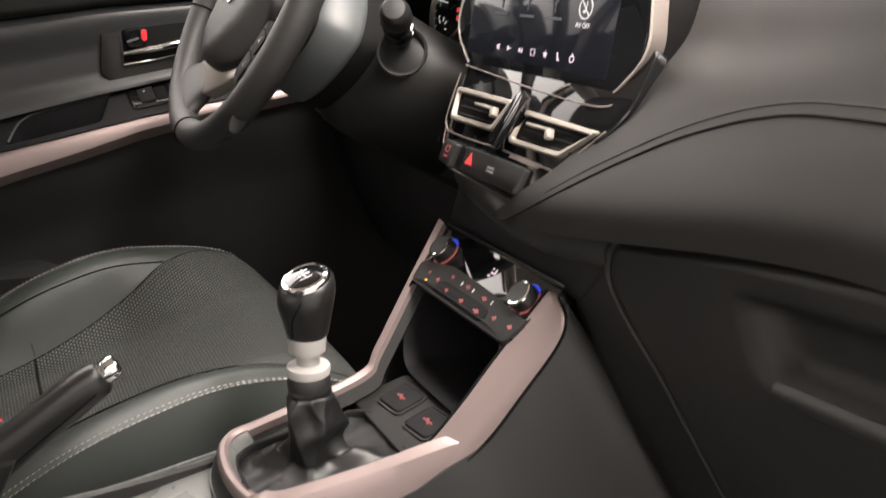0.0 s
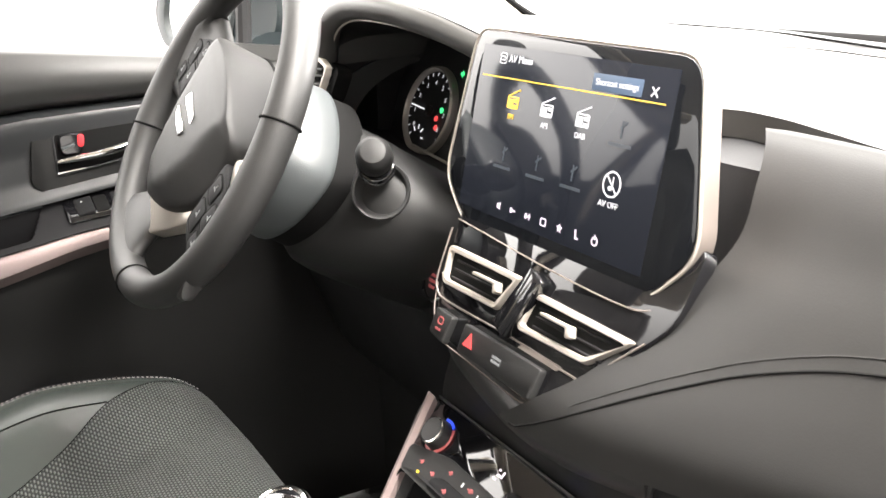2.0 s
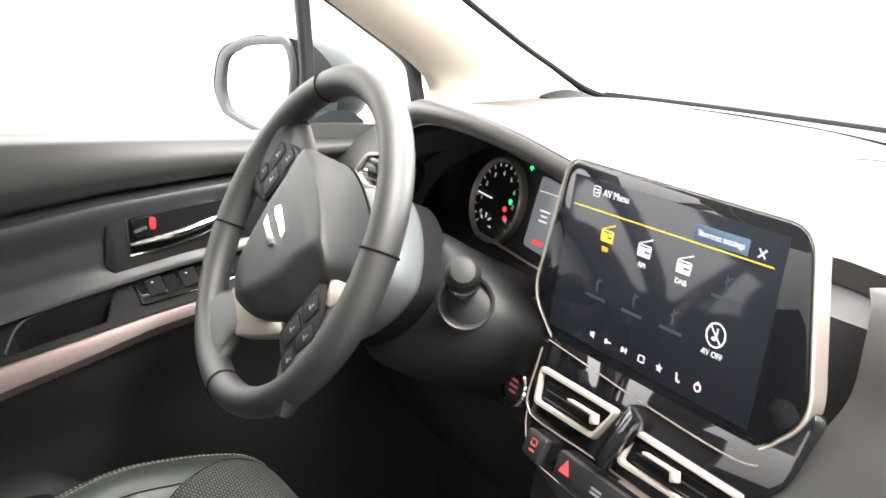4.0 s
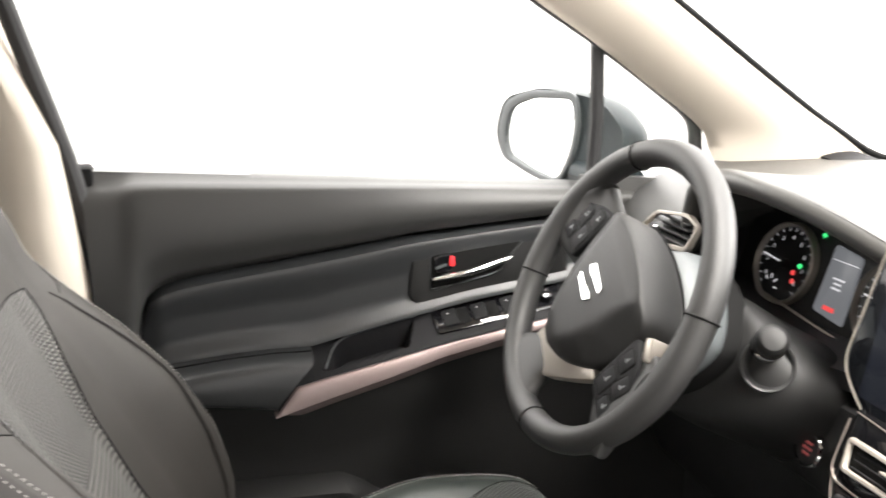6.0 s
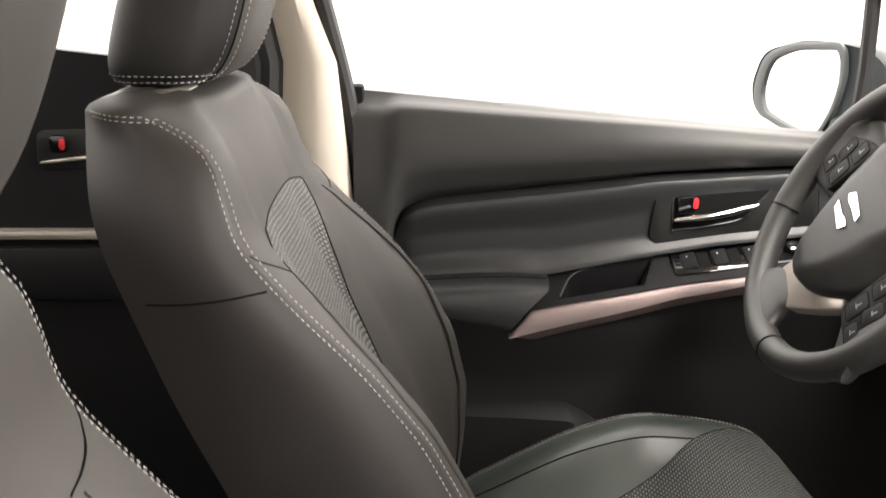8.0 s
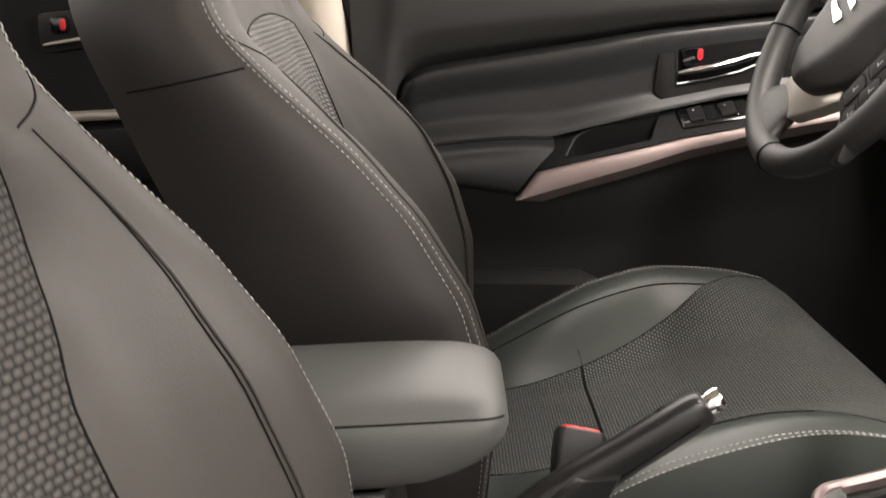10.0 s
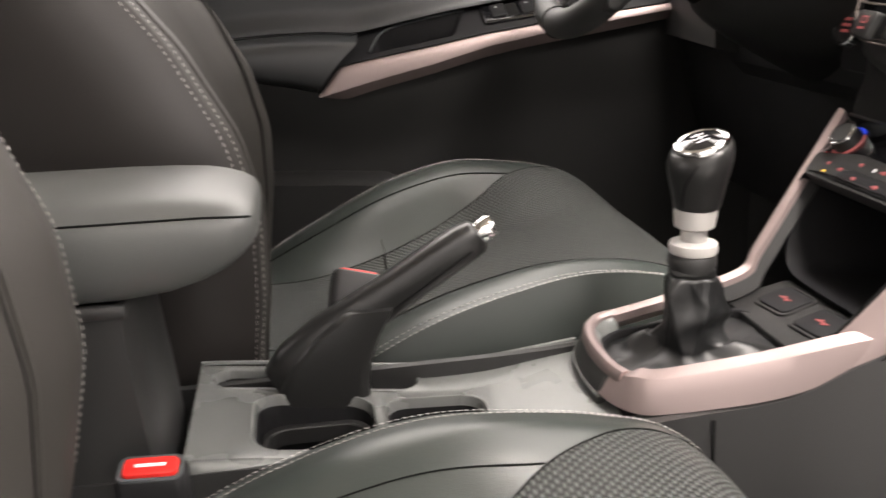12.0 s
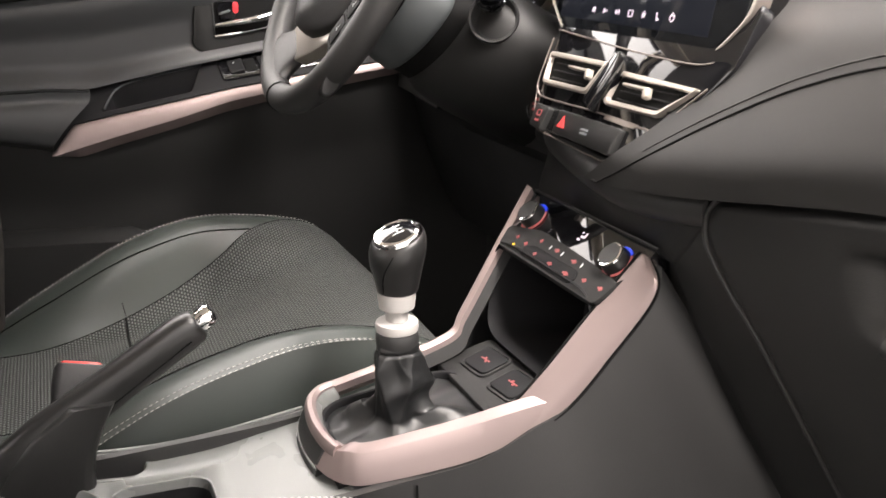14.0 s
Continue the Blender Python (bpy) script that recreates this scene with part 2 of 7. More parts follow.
def woven(name, dark, light, size, swap, rough=0.75, aspect=2.0, wing=0.0, crown=0.9):
    """A woven cloth: staggered threads, raised from a dark ground. swap: turns of the pattern onto the cloth's plane."""
    m, n, l, p = material(name)
    co = n.new("ShaderNodeTexCoord")
    turn = n.new("ShaderNodeMapping")
    turn.inputs["Rotation"].default_value = [radians(a) for a in swap]
    waver = n.new("ShaderNodeTexNoise")
    waver.inputs["Scale"].default_value = 220
    l.new(co.outputs["Object"], waver.inputs["Vector"])
    shift = n.new("ShaderNodeVectorMath")
    shift.operation, shift.inputs["Scale"].default_value = "SCALE", 0.0012
    l.new(waver.outputs["Color"], shift.inputs[0])
    add = n.new("ShaderNodeVectorMath")
    l.new(co.outputs["Object"], add.inputs[0])
    l.new(shift.outputs[0], add.inputs[1])
    l.new(add.outputs[0], turn.inputs["Vector"])
    split = n.new("ShaderNodeSeparateXYZ")
    l.new(turn.outputs[0], split.inputs[0])

    def node(op, a, b=None):
        k = n.new("ShaderNodeMath")
        k.operation = op
        for i, v in enumerate((a, b)):
            if v is None:
                continue
            if isinstance(v, (int, float)):
                k.inputs[i].default_value = v
            else:
                l.new(v, k.inputs[i])
        return k.outputs[0]
    side = node("ADD", split.outputs["X"], node("MULTIPLY", split.outputs["Z"], wing))
    rows = node("DIVIDE", split.outputs["Y"], size)
    stagger = node("MULTIPLY", node("MODULO", node("FLOOR", node("ADD", rows, 1000.0)), 2.0), 0.5)
    cells = node("FRACT", node("ADD", node("ADD", node("DIVIDE", side, size * aspect), 1000.0), stagger))
    across = node("SINE", node("MULTIPLY", cells, math.pi)) if aspect < 20 else node("ADD", 1.0, 0.0)
    along_y = node("SINE", node("MULTIPLY", node("FRACT", node("ADD", rows, 1000.0)), math.pi))
    raised = node("POWER", node("MULTIPLY", across, along_y), crown)
    tone = n.new("ShaderNodeMix")
    tone.data_type = "RGBA"
    tone.inputs["A"].default_value, tone.inputs["B"].default_value = (*dark, 1), (*light, 1)
    l.new(raised, tone.inputs[0])
    fuzz = n.new("ShaderNodeTexNoise")
    fuzz.inputs["Scale"].default_value, fuzz.inputs["Detail"].default_value = 1600, 3
    l.new(co.outputs["Object"], fuzz.inputs["Vector"])
    mix = n.new("ShaderNodeMix")
    mix.data_type, mix.blend_type = "RGBA", "OVERLAY"
    mix.inputs[0].default_value = 0.35
    l.new(tone.outputs["Result"], mix.inputs["A"])
    l.new(fuzz.outputs["Color"], mix.inputs["B"])
    l.new(mix.outputs["Result"], p.inputs["Base Color"])
    bump = n.new("ShaderNodeBump")
    bump.inputs["Strength"].default_value, bump.inputs["Distance"].default_value, bump.invert = 0.8, 0.0014, False
    l.new(raised, bump.inputs["Height"])
    l.new(bump.outputs[0], p.inputs["Normal"])
    p.inputs["Roughness"].default_value = rough
    p.inputs["Sheen Weight"].default_value = 0.06
    p.inputs["Specular IOR Level"].default_value = 0.3
    return m


def pane_glass(name, tint=(1, 1, 1), gloss=0.025):
    m, n, l, p = material(name)
    out = n["Material Output"]
    n.remove(p)
    clear, shine, mix = (n.new("ShaderNode" + k) for k in ("BsdfTransparent", "BsdfGlossy", "MixShader"))
    clear.inputs["Color"].default_value = (*tint, 1)
    shine.inputs["Roughness"].default_value = 0.01
    mix.inputs[0].default_value = gloss
    l.new(clear.outputs[0], mix.inputs[1])
    l.new(shine.outputs[0], mix.inputs[2])
    l.new(mix.outputs[0], out.inputs["Surface"])
    return m


# Cushion leather: the green tint of window light is put into its colour.
LEATHER_LIT_GREEN = surface("black_leather_lit_green", (0.037, 0.0435, 0.040), 0.31, grain=900, relief=0.16, kind="cells", dist=0.0004)
# Backrest leather, warmer and without that tint.
LEATHER_WARM = surface("warm_black_leather", (0.0345, 0.0318, 0.0288), 0.60, grain=900, relief=0.16, kind="cells", dist=0.0004, spec=0.4)
LEATHER_SIDE = surface("brown_black_leatherette", (0.034, 0.0305, 0.029), 0.38, grain=900, relief=0.16, kind="cells", dist=0.0004)
# Side leather of the driver's head restraint, with shade put into its colour.
HEAD_SIDE_SHADED = surface("shaded_headrest_leather", (0.014, 0.0135, 0.013), 0.50, grain=900, relief=0.16, kind="cells", dist=0.0004)
RIM_LEATHER = surface("smooth_wheel_leather", (0.024, 0.024, 0.024), 0.52, grain=900, relief=0.2, kind="cells")
PLASTIC = surface("grained_black_plastic", (0.026, 0.026, 0.026), 0.42, grain=1000, relief=0.15, kind="cells")
SOFT_PAD = surface("soft_dashboard_skin", (0.032, 0.032, 0.031), 0.46, grain=900, relief=0.14, kind="cells")
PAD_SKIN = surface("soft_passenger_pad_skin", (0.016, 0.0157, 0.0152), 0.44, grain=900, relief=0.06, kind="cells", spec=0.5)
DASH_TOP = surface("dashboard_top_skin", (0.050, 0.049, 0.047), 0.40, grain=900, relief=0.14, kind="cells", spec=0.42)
DARK = surface("dark_plastic", (0.012, 0.012, 0.013), 0.55, grain=500, relief=0.2)
# Black rubber of seals, also laid into seams and gaps as their shadow.
DARK_GAP = surface("shadow_gap_rubber", (0.006, 0.006, 0.006), 0.8, grain=300, relief=0.1, spec=0.12)
CONSOLE = surface("satin_console_plastic", (0.150, 0.155, 0.151), 0.27, grain=900, relief=0.18, kind="cells", vary=0.05)
AIRBAG = surface("matt_airbag_plastic", (0.017, 0.017, 0.017), 0.5, grain=1000, relief=0.15, kind="cells", spec=0.35)
ARM_PAD = surface("grey_armrest_vinyl", (0.10, 0.103, 0.10), 0.42, grain=900, relief=0.16, kind="cells", dist=0.0004)
INSERT = surface("blue_black_door_skin", (0.029, 0.0305, 0.032), 0.38, grain=900, relief=0.12, kind="cells", spec=0.45)
KNOB_LEATHER = surface("glossy_knob_leather", (0.016, 0.016, 0.016), 0.30, grain=900, relief=0.15, kind="cells")
HARD_PLASTIC = surface("hard_lower_plastic", (0.015, 0.015, 0.015), 0.5, grain=1000, relief=0.2, kind="cells", spec=0.35)
SWITCH = surface("dull_switch_plastic", (0.012, 0.012, 0.013), 0.6, grain=500, relief=0.2, spec=0.15)
CARPET = surface("black_carpet", (0.012, 0.012, 0.012), 0.95, grain=1300, relief=1.0)
PIANO = surface("piano_black_lacquer", (0.006, 0.006, 0.007), 0.04, grain=30, relief=0.0, vary=0.05, coat=0.6, rough_vary=0.02)
SATIN = surface("rose_silver_satin_paint", (0.29, 0.228, 0.222), 0.46, metal=0.6, grain=1800, relief=0.05, vary=0.05)
SILVER = surface("satin_silver_paint", (0.40, 0.365, 0.325), 0.34, metal=0.45, grain=1800, relief=0.04, vary=0.04)
CHROME = surface("chrome_plate", (0.85, 0.85, 0.85), 0.07, metal=1.0, grain=60, relief=0.0, vary=0.03, rough_vary=0.03)
WHITE_PLASTIC = surface("white_nylon_collar", (0.42, 0.405, 0.39), 0.4, grain=400, relief=0.1, vary=0.06)
THREAD = surface("pale_grey_thread", (0.48, 0.46, 0.44), 0.7, grain=3000, relief=0.5)
PALE_CLOTH = surface("pale_beige_headlining", (0.62, 0.56, 0.48), 0.85, grain=1500, relief=0.3, vary=0.06)
STALK_GREY = surface("blue_grey_plastic", (0.070, 0.077, 0.080), 0.42, grain=900, relief=0.2, kind="cells")
TAUPE = surface("taupe_silver_paint", (0.25, 0.215, 0.195), 0.36, metal=0.6, grain=1800, relief=0.04, vary=0.04)
CHARCOAL = surface("grey_shroud_plastic", (0.15, 0.16, 0.165), 0.42, grain=900, relief=0.3, kind="cells")
RED_PLASTIC = surface("red_buckle_plastic", (0.75, 0.03, 0.025), 0.3, grain=200, relief=0.05)
RED_PAINT = surface("red_lock_paint", (0.8, 0.03, 0.04), 0.35, grain=200, relief=0.05)
BODY_PAINT = surface("dark_blue_grey_plastic", (0.010, 0.016, 0.018), 0.55, grain=600, relief=0.1, spec=0.25)
# Cushion cloth, its threads tinted by the same greenish light.
WEAVE = woven("black_woven_cloth", (0.003, 0.0035, 0.0035), (0.125, 0.136, 0.128), 0.0038, (0, 0, 0), rough=0.5, aspect=1.45, crown=1.6)
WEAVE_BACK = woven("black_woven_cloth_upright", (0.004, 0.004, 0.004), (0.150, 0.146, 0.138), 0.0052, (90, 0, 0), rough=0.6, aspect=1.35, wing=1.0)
# Passenger copy: pattern mirrored, threads darkened to put shade into the colour.
WEAVE_BACK_SHADED = woven("black_woven_cloth_upright_shaded", (0.004, 0.004, 0.004), (0.058, 0.054, 0.050), 0.0050, (90, 0, 0), aspect=1.35, wing=-0.6)
RIBBED = woven("ribbed_cloth", (0.004, 0.004, 0.004), (0.12, 0.117, 0.11), 0.0078, (90, 0, 0), aspect=60)
SCREEN_BLACK = surface("display_glass", (0.008, 0.009, 0.011), 0.03, grain=30, relief=0.0, vary=0.02, coat=0.0, rough_vary=0.01)
SCREEN_LIT = glowing("lit_display", (0.030, 0.034, 0.046), 0.22, 0.08)
SCREEN_LIT.node_tree.nodes["Principled BSDF"].inputs["Specular IOR Level"].default_value = 0.22
GLYPH_WHITE = glowing("white_glyph", (0.9, 0.9, 0.95), 0.55)
GLYPH_DIAL = glowing("dial_print", (0.8, 0.8, 0.85), 0.35)
GLYPH_DIM = glowing("dim_glyph", (0.07, 0.085, 0.105), 0.35)
GLYPH_PINK = glowing("pale_pink_glyph", (0.95, 0.8, 0.95), 0.8)
GLYPH_AMBER = glowing("amber_glyph", (1.0, 0.62, 0.06), 0.8)
GLYPH_RED = glowing("red_glyph", (0.9, 0.08, 0.08), 0.7)
GLYPH_RED_DIM = glowing("dull_red_glyph", (0.7, 0.17, 0.17), 0.15)
GLYPH_BLUE = glowing("blue_glyph", (0.03, 0.08, 0.9), 0.6)
GLYPH_GREEN = glowing("green_lamp", (0.05, 0.9, 0.25), 0.9)
GLYPH_SLATE = glowing("slate_blue_key", (0.12, 0.18, 0.28), 0.45)
MARK = surface("printed_white_mark", (0.75, 0.75, 0.75), 0.5, grain=100, relief=0.0)
GLASS = pane_glass("window_glass")
MIRROR = surface("mirror_glass", (0.92, 0.93, 0.93), 0.02, metal=1.0, grain=10, relief=0.0, vary=0.01, rough_vary=0.01)


def pick(mesh, keep):
    """The faces of a mesh for which keep(number) holds, with their points alone."""
    verts, faces = mesh
    used, out, vs = {}, [], []
    for i, f in enumerate(faces):
        if keep(i):
            row = []
            for k in f:
                if k not in used:
                    used[k] = len(vs)
                    vs.append(verts[k])
                row.append(used[k])
            out.append(tuple(row))
    return vs, out


# ---- the shell of the car ----
def sheet_box(name, lo, hi, mat, label, category="panel"):
    return solid(name, block(lo, hi, 0.006), mat, label, category, kind="structure")


sheet_box("floor", (-0.80, -1.75, 0.02), (0.80, 0.95, 0.06), CARPET, "black carpeted floor of the car", "floor")
sheet_box("wall_front", (-0.80, 0.90, 0.06), (0.80, 0.95, 0.80), CARPET, "black carpeted bulkhead under the dashboard", "wall")
sheet_box("wall_rear", (-0.80, -1.75, 0.06), (0.80, -1.70, 0.85), CARPET, "dark rear wall of the cabin", "wall")


sheet_box("wall_kick_driver", (-0.81, 0.44, 0.06), (-0.77, 0.74, 0.865), PLASTIC, "black panel between door and bulkhead, driver's side", "wall")
sheet_box("wall_kick_passenger", (0.77, 0.44, 0.06), (0.81, 0.74, 0.865), PLASTIC, "black panel between door and bulkhead, passenger side", "wall")
sheet_box("wall_lock_post", (-0.815, -0.60, 0.06), (-0.772, -0.485, 0.925), DARK_GAP, "black rubber-edged lock post behind the driver's door", "pillar")


def roof_at(x, y):
    return 1.335 + 0.045 * (1 - (x / 0.62) ** 2) - 0.05 * ease(-0.4, 0.15, y)


solid("ceiling", slab(lambda x, y: (x, y, roof_at(x, y)), steps(-0.62, 0.62, 16), steps(-1.7, 0.12, 16), (0, 0, 0.03)), PALE_CLOTH,
      "pale beige cloth headlining of the roof", "ceiling", kind="structure")
# header over the door openings
for sx, nm in ((-1, "trim_roof_driver"), (1, "trim_roof_passenger")):
    solid(nm, tube([(sx * 0.66, y, roof_at(0.6, y) - 0.02) for y in steps(-1.7, 0.10, 12)], 0.04, 10), PALE_CLOTH,
          "pale beige roof rail over the door", "trim", kind="structure")

# Out of view; added to cut the light that reaches the footwell.
sheet_box("wall_sill_passenger", (0.74, -0.66, 0.02), (0.81, 0.44, 0.20), PLASTIC, "unseen black door sill of the passenger side that keeps light out", "sill")
# showroom floor round the car, to the horizon
HALL = surface("pale_hall_floor", (0.32, 0.31, 0.30), 0.6, grain=60, relief=0.05, vary=0.08, stain=0.7)
solid("ground", grid(lambda x, y: (x, y, -0.30), steps(-120, 120, 6), steps(-120, 120, 6)), HALL, "pale polished exhibition hall floor", "floor", kind="structure")


# ---- front pillars, door frames and windows ----
def pillar(sx, name):
    """The slanting front pillar with its pale lining."""
    low = [(0.02, 1.225), (0.136, 1.145), (0.25, 1.071), (0.34, 1.008), (0.412, 0.957), (0.445, 0.925), (0.462, 0.885)]
    top = [(0.06, 1.30), (0.20, 1.215), (0.31, 1.142), (0.44, 1.052), (0.54, 0.985), (0.62, 0.935), (0.70, 0.885)]
    a = curve([(sx * 0.74, y, z) for y, z in low], 6)
    b = curve([(sx * 0.645, y, z) for y, z in top], 6)
    rings = []
    for p, q in zip(a, b):
        mid = (p + q) / 2 + Vector((-sx * 0.018, -0.012, 0.0))
        out = Vector((sx * 0.035, 0.012, 0.012))
        rings.append([p, p * 0.75 + mid * 0.25 + Vector((-sx * 0.006, -0.004, 0)), mid, q * 0.75 + mid * 0.25 + Vector((-sx * 0.006, -0.004, 0)), q, q + out, p + out])
    return solid(name, loft(rings), PALE_CLOTH, "pale cream cloth-lined windscreen pillar", "pillar", kind="structure", angle=60)


pillar(-1, "trim_pillar_driver")
pillar(1, "trim_pillar_passenger")
# dark seal along the pillar's windscreen edge
for sx in (-1, 1):
    nm = "trim_screen_seal_driver" if sx < 0 else "trim_screen_seal_passenger"
    solid(nm, tube(curve([(sx * 0.648, 0.05, 1.312), (sx * 0.648, 0.20, 1.219), (sx * 0.648, 0.31, 1.147), (sx * 0.648, 0.54, 0.990), (sx * 0.648, 0.62, 0.940), (sx * 0.64, 0.69, 0.898), (sx * 0.60, 0.735, 0.884)], 6), 0.0055, 8),
          DARK_GAP, "black rubber windscreen seal", "seal", kind="structure")


def screen_base(x):
    return 0.755 - 0.06 * (x / 0.64) ** 2


windscreen = solid("window_screen", slab(lambda x, v: (x * (1 - 0.03 * v), screen_base(x) + 0.02 - (screen_base(x) + 0.02 - 0.07) * v, 0.885 + (1.32 - 0.885) * v + 0.03 * math.sin(math.pi * v)),
                   steps(-0.66, 0.66, 12), steps(0, 1, 8), (0, 0.004, 0.004)), GLASS, "clear curved windscreen", "windscreen", kind="structure")
windscreen.visible_shadow = False
solid("trim_wiper_cowl", slab(lambda x, v: (x, screen_base(x) + 0.030 + 0.075 * v, 0.886 + 0.024 * math.sin(math.pi * v) * ease(-0.66, -0.45, x) * ease(0.10, -0.30, x) + 0.006 * v), steps(-0.66, 0.66, 30), steps(0, 1, 8), (0, 0, -0.01)), STALK_GREY, "blue-grey wiper cowl outside the windscreen", "trim", kind="structure")
solid("trim_screen_base", tube([(x, screen_base(x) + 0.004, 0.893) for x in steps(-0.62, 0.66, 20)], 0.008, 8, flat=0.7), DARK_GAP, "black band along the foot of the windscreen", "trim", kind="structure")


def sill(y):
    return 0.920 - 0.0895 * (y + 0.511)


# the divider and frame of the driver's quarter window
def bar(name, path, r, mat, label, flat=1.0, parent=None):
    return solid(name, tube(path, r, 10, flat=flat), mat, label, "trim", kind="structure")


bar("trim_window_divider", [(-0.775, 0.264, 0.86), (-0.772, 0.267, 0.95), (-0.765, 0.262, 1.02), (-0.755, 0.255, 1.09)], 0.0115, DARK, "black upright bar before the quarter window")
bar("trim_window_front", curve([(-0.77, 0.452, 0.86), (-0.77, 0.446, 0.905), (-0.765, 0.43, 0.955), (-0.755, 0.36, 1.008), (-0.75, 0.255, 1.08), (-0.75, 0.14, 1.153), (-0.745, 0.02, 1.24), (-0.73, -0.08, 1.285), (-0.725, -0.3, 1.31), (-0.725, -0.56, 1.305)], 5), 0.012, DARK, "black window surround under the pillar")
bar("trim_window_rear", curve([(-0.725, -0.60, 1.305), (-0.745, -0.575, 1.19), (-0.758, -0.552, 1.09), (-0.766, -0.527, 0.99), (-0.770, -0.511, 0.92), (-0.768, -0.498, 0.84), (-0.766, -0.484, 0.745), (-0.764, -0.47, 0.55), (-0.764, -0.47, 0.2)], 5), 0.0135, DARK, "black rubber door seal at the rear of the door opening")
for nm, y0, y1 in (("window_driver", -0.51, 0.262), ("window_quarter", 0.27, 0.44)):
    g = solid(nm, slab(lambda y, v: (-0.783 + 0.045 * v, y - (0.0 if y > 0 else 0.07 * v), (sill(y) - 0.01) * (1 - v) + v * (1.29 if y < 0.1 else 1.29 - (y - 0.1) * 0.98)), steps(y0, y1, 6), steps(0, 1, 4), (-0.004, 0, 0)), GLASS,
              "clear side window glass", "window", kind="structure")
    g.visible_shadow = False

# the pale middle pillar with belt, behind the driver's seat
low_b = [(-0.59, 0.30), (-0.578, 0.76), (-0.566, 0.96), (-0.594, 1.09), (-0.631, 1.22), (-0.658, 1.33)]
rings = []
for (y, z), w in zip(low_b, (0.09, 0.075, 0.044, 0.024, 0.024, 0.034)):
    rings.append([Vector((-0.735, y - 0.01, z)), Vector((-0.722, y + w * 0.3, z)), Vector((-0.728, y + w * 0.75, z)), Vector((-0.752, y + w, z)), Vector((-0.80, y + w, z)), Vector((-0.80, y - 0.04, z)), Vector((-0.75, y - 0.04, z))])
pil = solid("trim_pillar_middle", loft([[sum((Vector(r[k]) * c for r, c in zip(rings[i:i + 2], (1 - t, t))), Vector()) for k in range(7)] for i in range(5) for t in (0, 0.33, 0.66)] + [rings[-1]]),
            PALE_CLOTH, "pale cream middle pillar lining beside the belt", "pillar", kind="structure", angle=50)
solid("trim_rear_door_seal", tube([(-0.752, y - 0.052, z) for y, z in low_b], 0.022, 10, flat=1.0), DARK, "black rubber seal behind the middle pillar", "trim", kind="structure")
BELT = surface("black_belt_webbing", (0.012, 0.012, 0.013), 0.6, grain=1200, relief=0.5)
solid("seat_belt", slab(lambda u, v: (-0.712 - 0.004 * v, -0.655 + 0.045 * u - 0.035 * v + 0.03 * (1 - v) ** 2, 0.30 + 0.92 * v), steps(0, 1, 3), steps(0, 1, 14), (-0.0015, 0, 0)), BELT,
      "black webbing seat belt hanging at the middle pillar", "seat belt")
# pillars of the passenger side and rear, seen only as reflections
sheet_box("wall_pillar_passenger", (0.72, -0.80, 0.06), (0.80, -0.66, 1.33), PALE_CLOTH, "pale lining of the passenger side middle pillar", "pillar")


sheet_box("wall_rear_passenger", (0.76, -1.75, 0.06), (0.80, -0.66, 0.95), PLASTIC, "black lining of the rear door, passenger side", "wall")
g = solid("window_rear_passenger", slab(lambda y, v: (0.785 - 0.04 * v, y, 0.945 + 0.375 * v), steps(-1.65, -0.80, 4), steps(0, 1, 3), (0.004, 0, 0)), GLASS, "clear rear side window, passenger side", "window", kind="structure")
g.visible_shadow = False

# ---- rear door of the driver's side and its window ----
rear = thing("door_rear", (-0.76, -1.2, 0.06), "black rear door lining with red-marked lock lever", "door", kind="structure")
rear_sill = [(-1.65, 1.04), (-1.0, 0.982), (-0.66, 0.945)]
part("lining", slab(lambda y, v: (-0.772 + 0.02 * math.sin(math.pi * v), y, 0.08 + (along(rear_sill, y) - 0.08) * v), steps(-1.65, -0.70, 16), steps(0, 1, 16), (-0.03, 0, 0)), SWITCH, rear)
RB = basis((-0.756, -0.913, 0.834), (0, 1, 0.03), (0, -0.03, 1))
# Flat dark plate; the recess's shade is in its colour.
part("handle_recess_patch", plate(outline_of([(-0.055, -0.032), (0.050, -0.028), (0.056, 0.026), (-0.050, 0.026)], 0.012, 5), -0.012, 0.0015, RB, 0.002), HARD_PLASTIC, rear, "flat black plate in place of the handle recess")
part("handle", loft([[RB @ Vector((x, -0.016 + 0.004 * x / 0.05 + h * math.cos(a), 0.007 + 0.004 * math.sin(a))) for a in [2 * math.pi * i / 10 for i in range(10)]] for x, h in ((-0.046, 0.0018), (-0.03, 0.0030), (0.01, 0.0032), (0.035, 0.0024), (0.044, 0.0010))]), SILVER, rear, "silver pull handle")
lever = part("lock_lever", plate(rounded(0.026, 0.026, 0.007), 0.001, 0.008, RB @ pose(-0.018, 0.007, 0), 0.002), PIANO, rear)
part("lock_marker", plate(rounded(0.0085, 0.017, 0.004), 0.007, 0.0095, RB @ pose(-0.012, 0.007, 0, 0, 0, -8), 0.001), RED_PAINT, lever, "red lock marker")
part("trim_strip", block((-0.765, -1.5, 0.698), (-0.735, -0.70, 0.712), 0.005), SILVER, rear, "satin silver strip")
part("armrest", block((-0.768, -1.5, 0.60), (-0.725, -0.70, 0.69), 0.02), SWITCH, rear)
g = solid("window_rear", slab(lambda y, v: (-0.785 + 0.04 * v, y, along(rear_sill, y) * (1 - v) + 1.32 * v), steps(-1.65, -0.70, 6), steps(0, 1, 3), (-0.004, 0, 0)), GLASS, "clear rear side window", "window", kind="structure")
g.visible_shadow = False


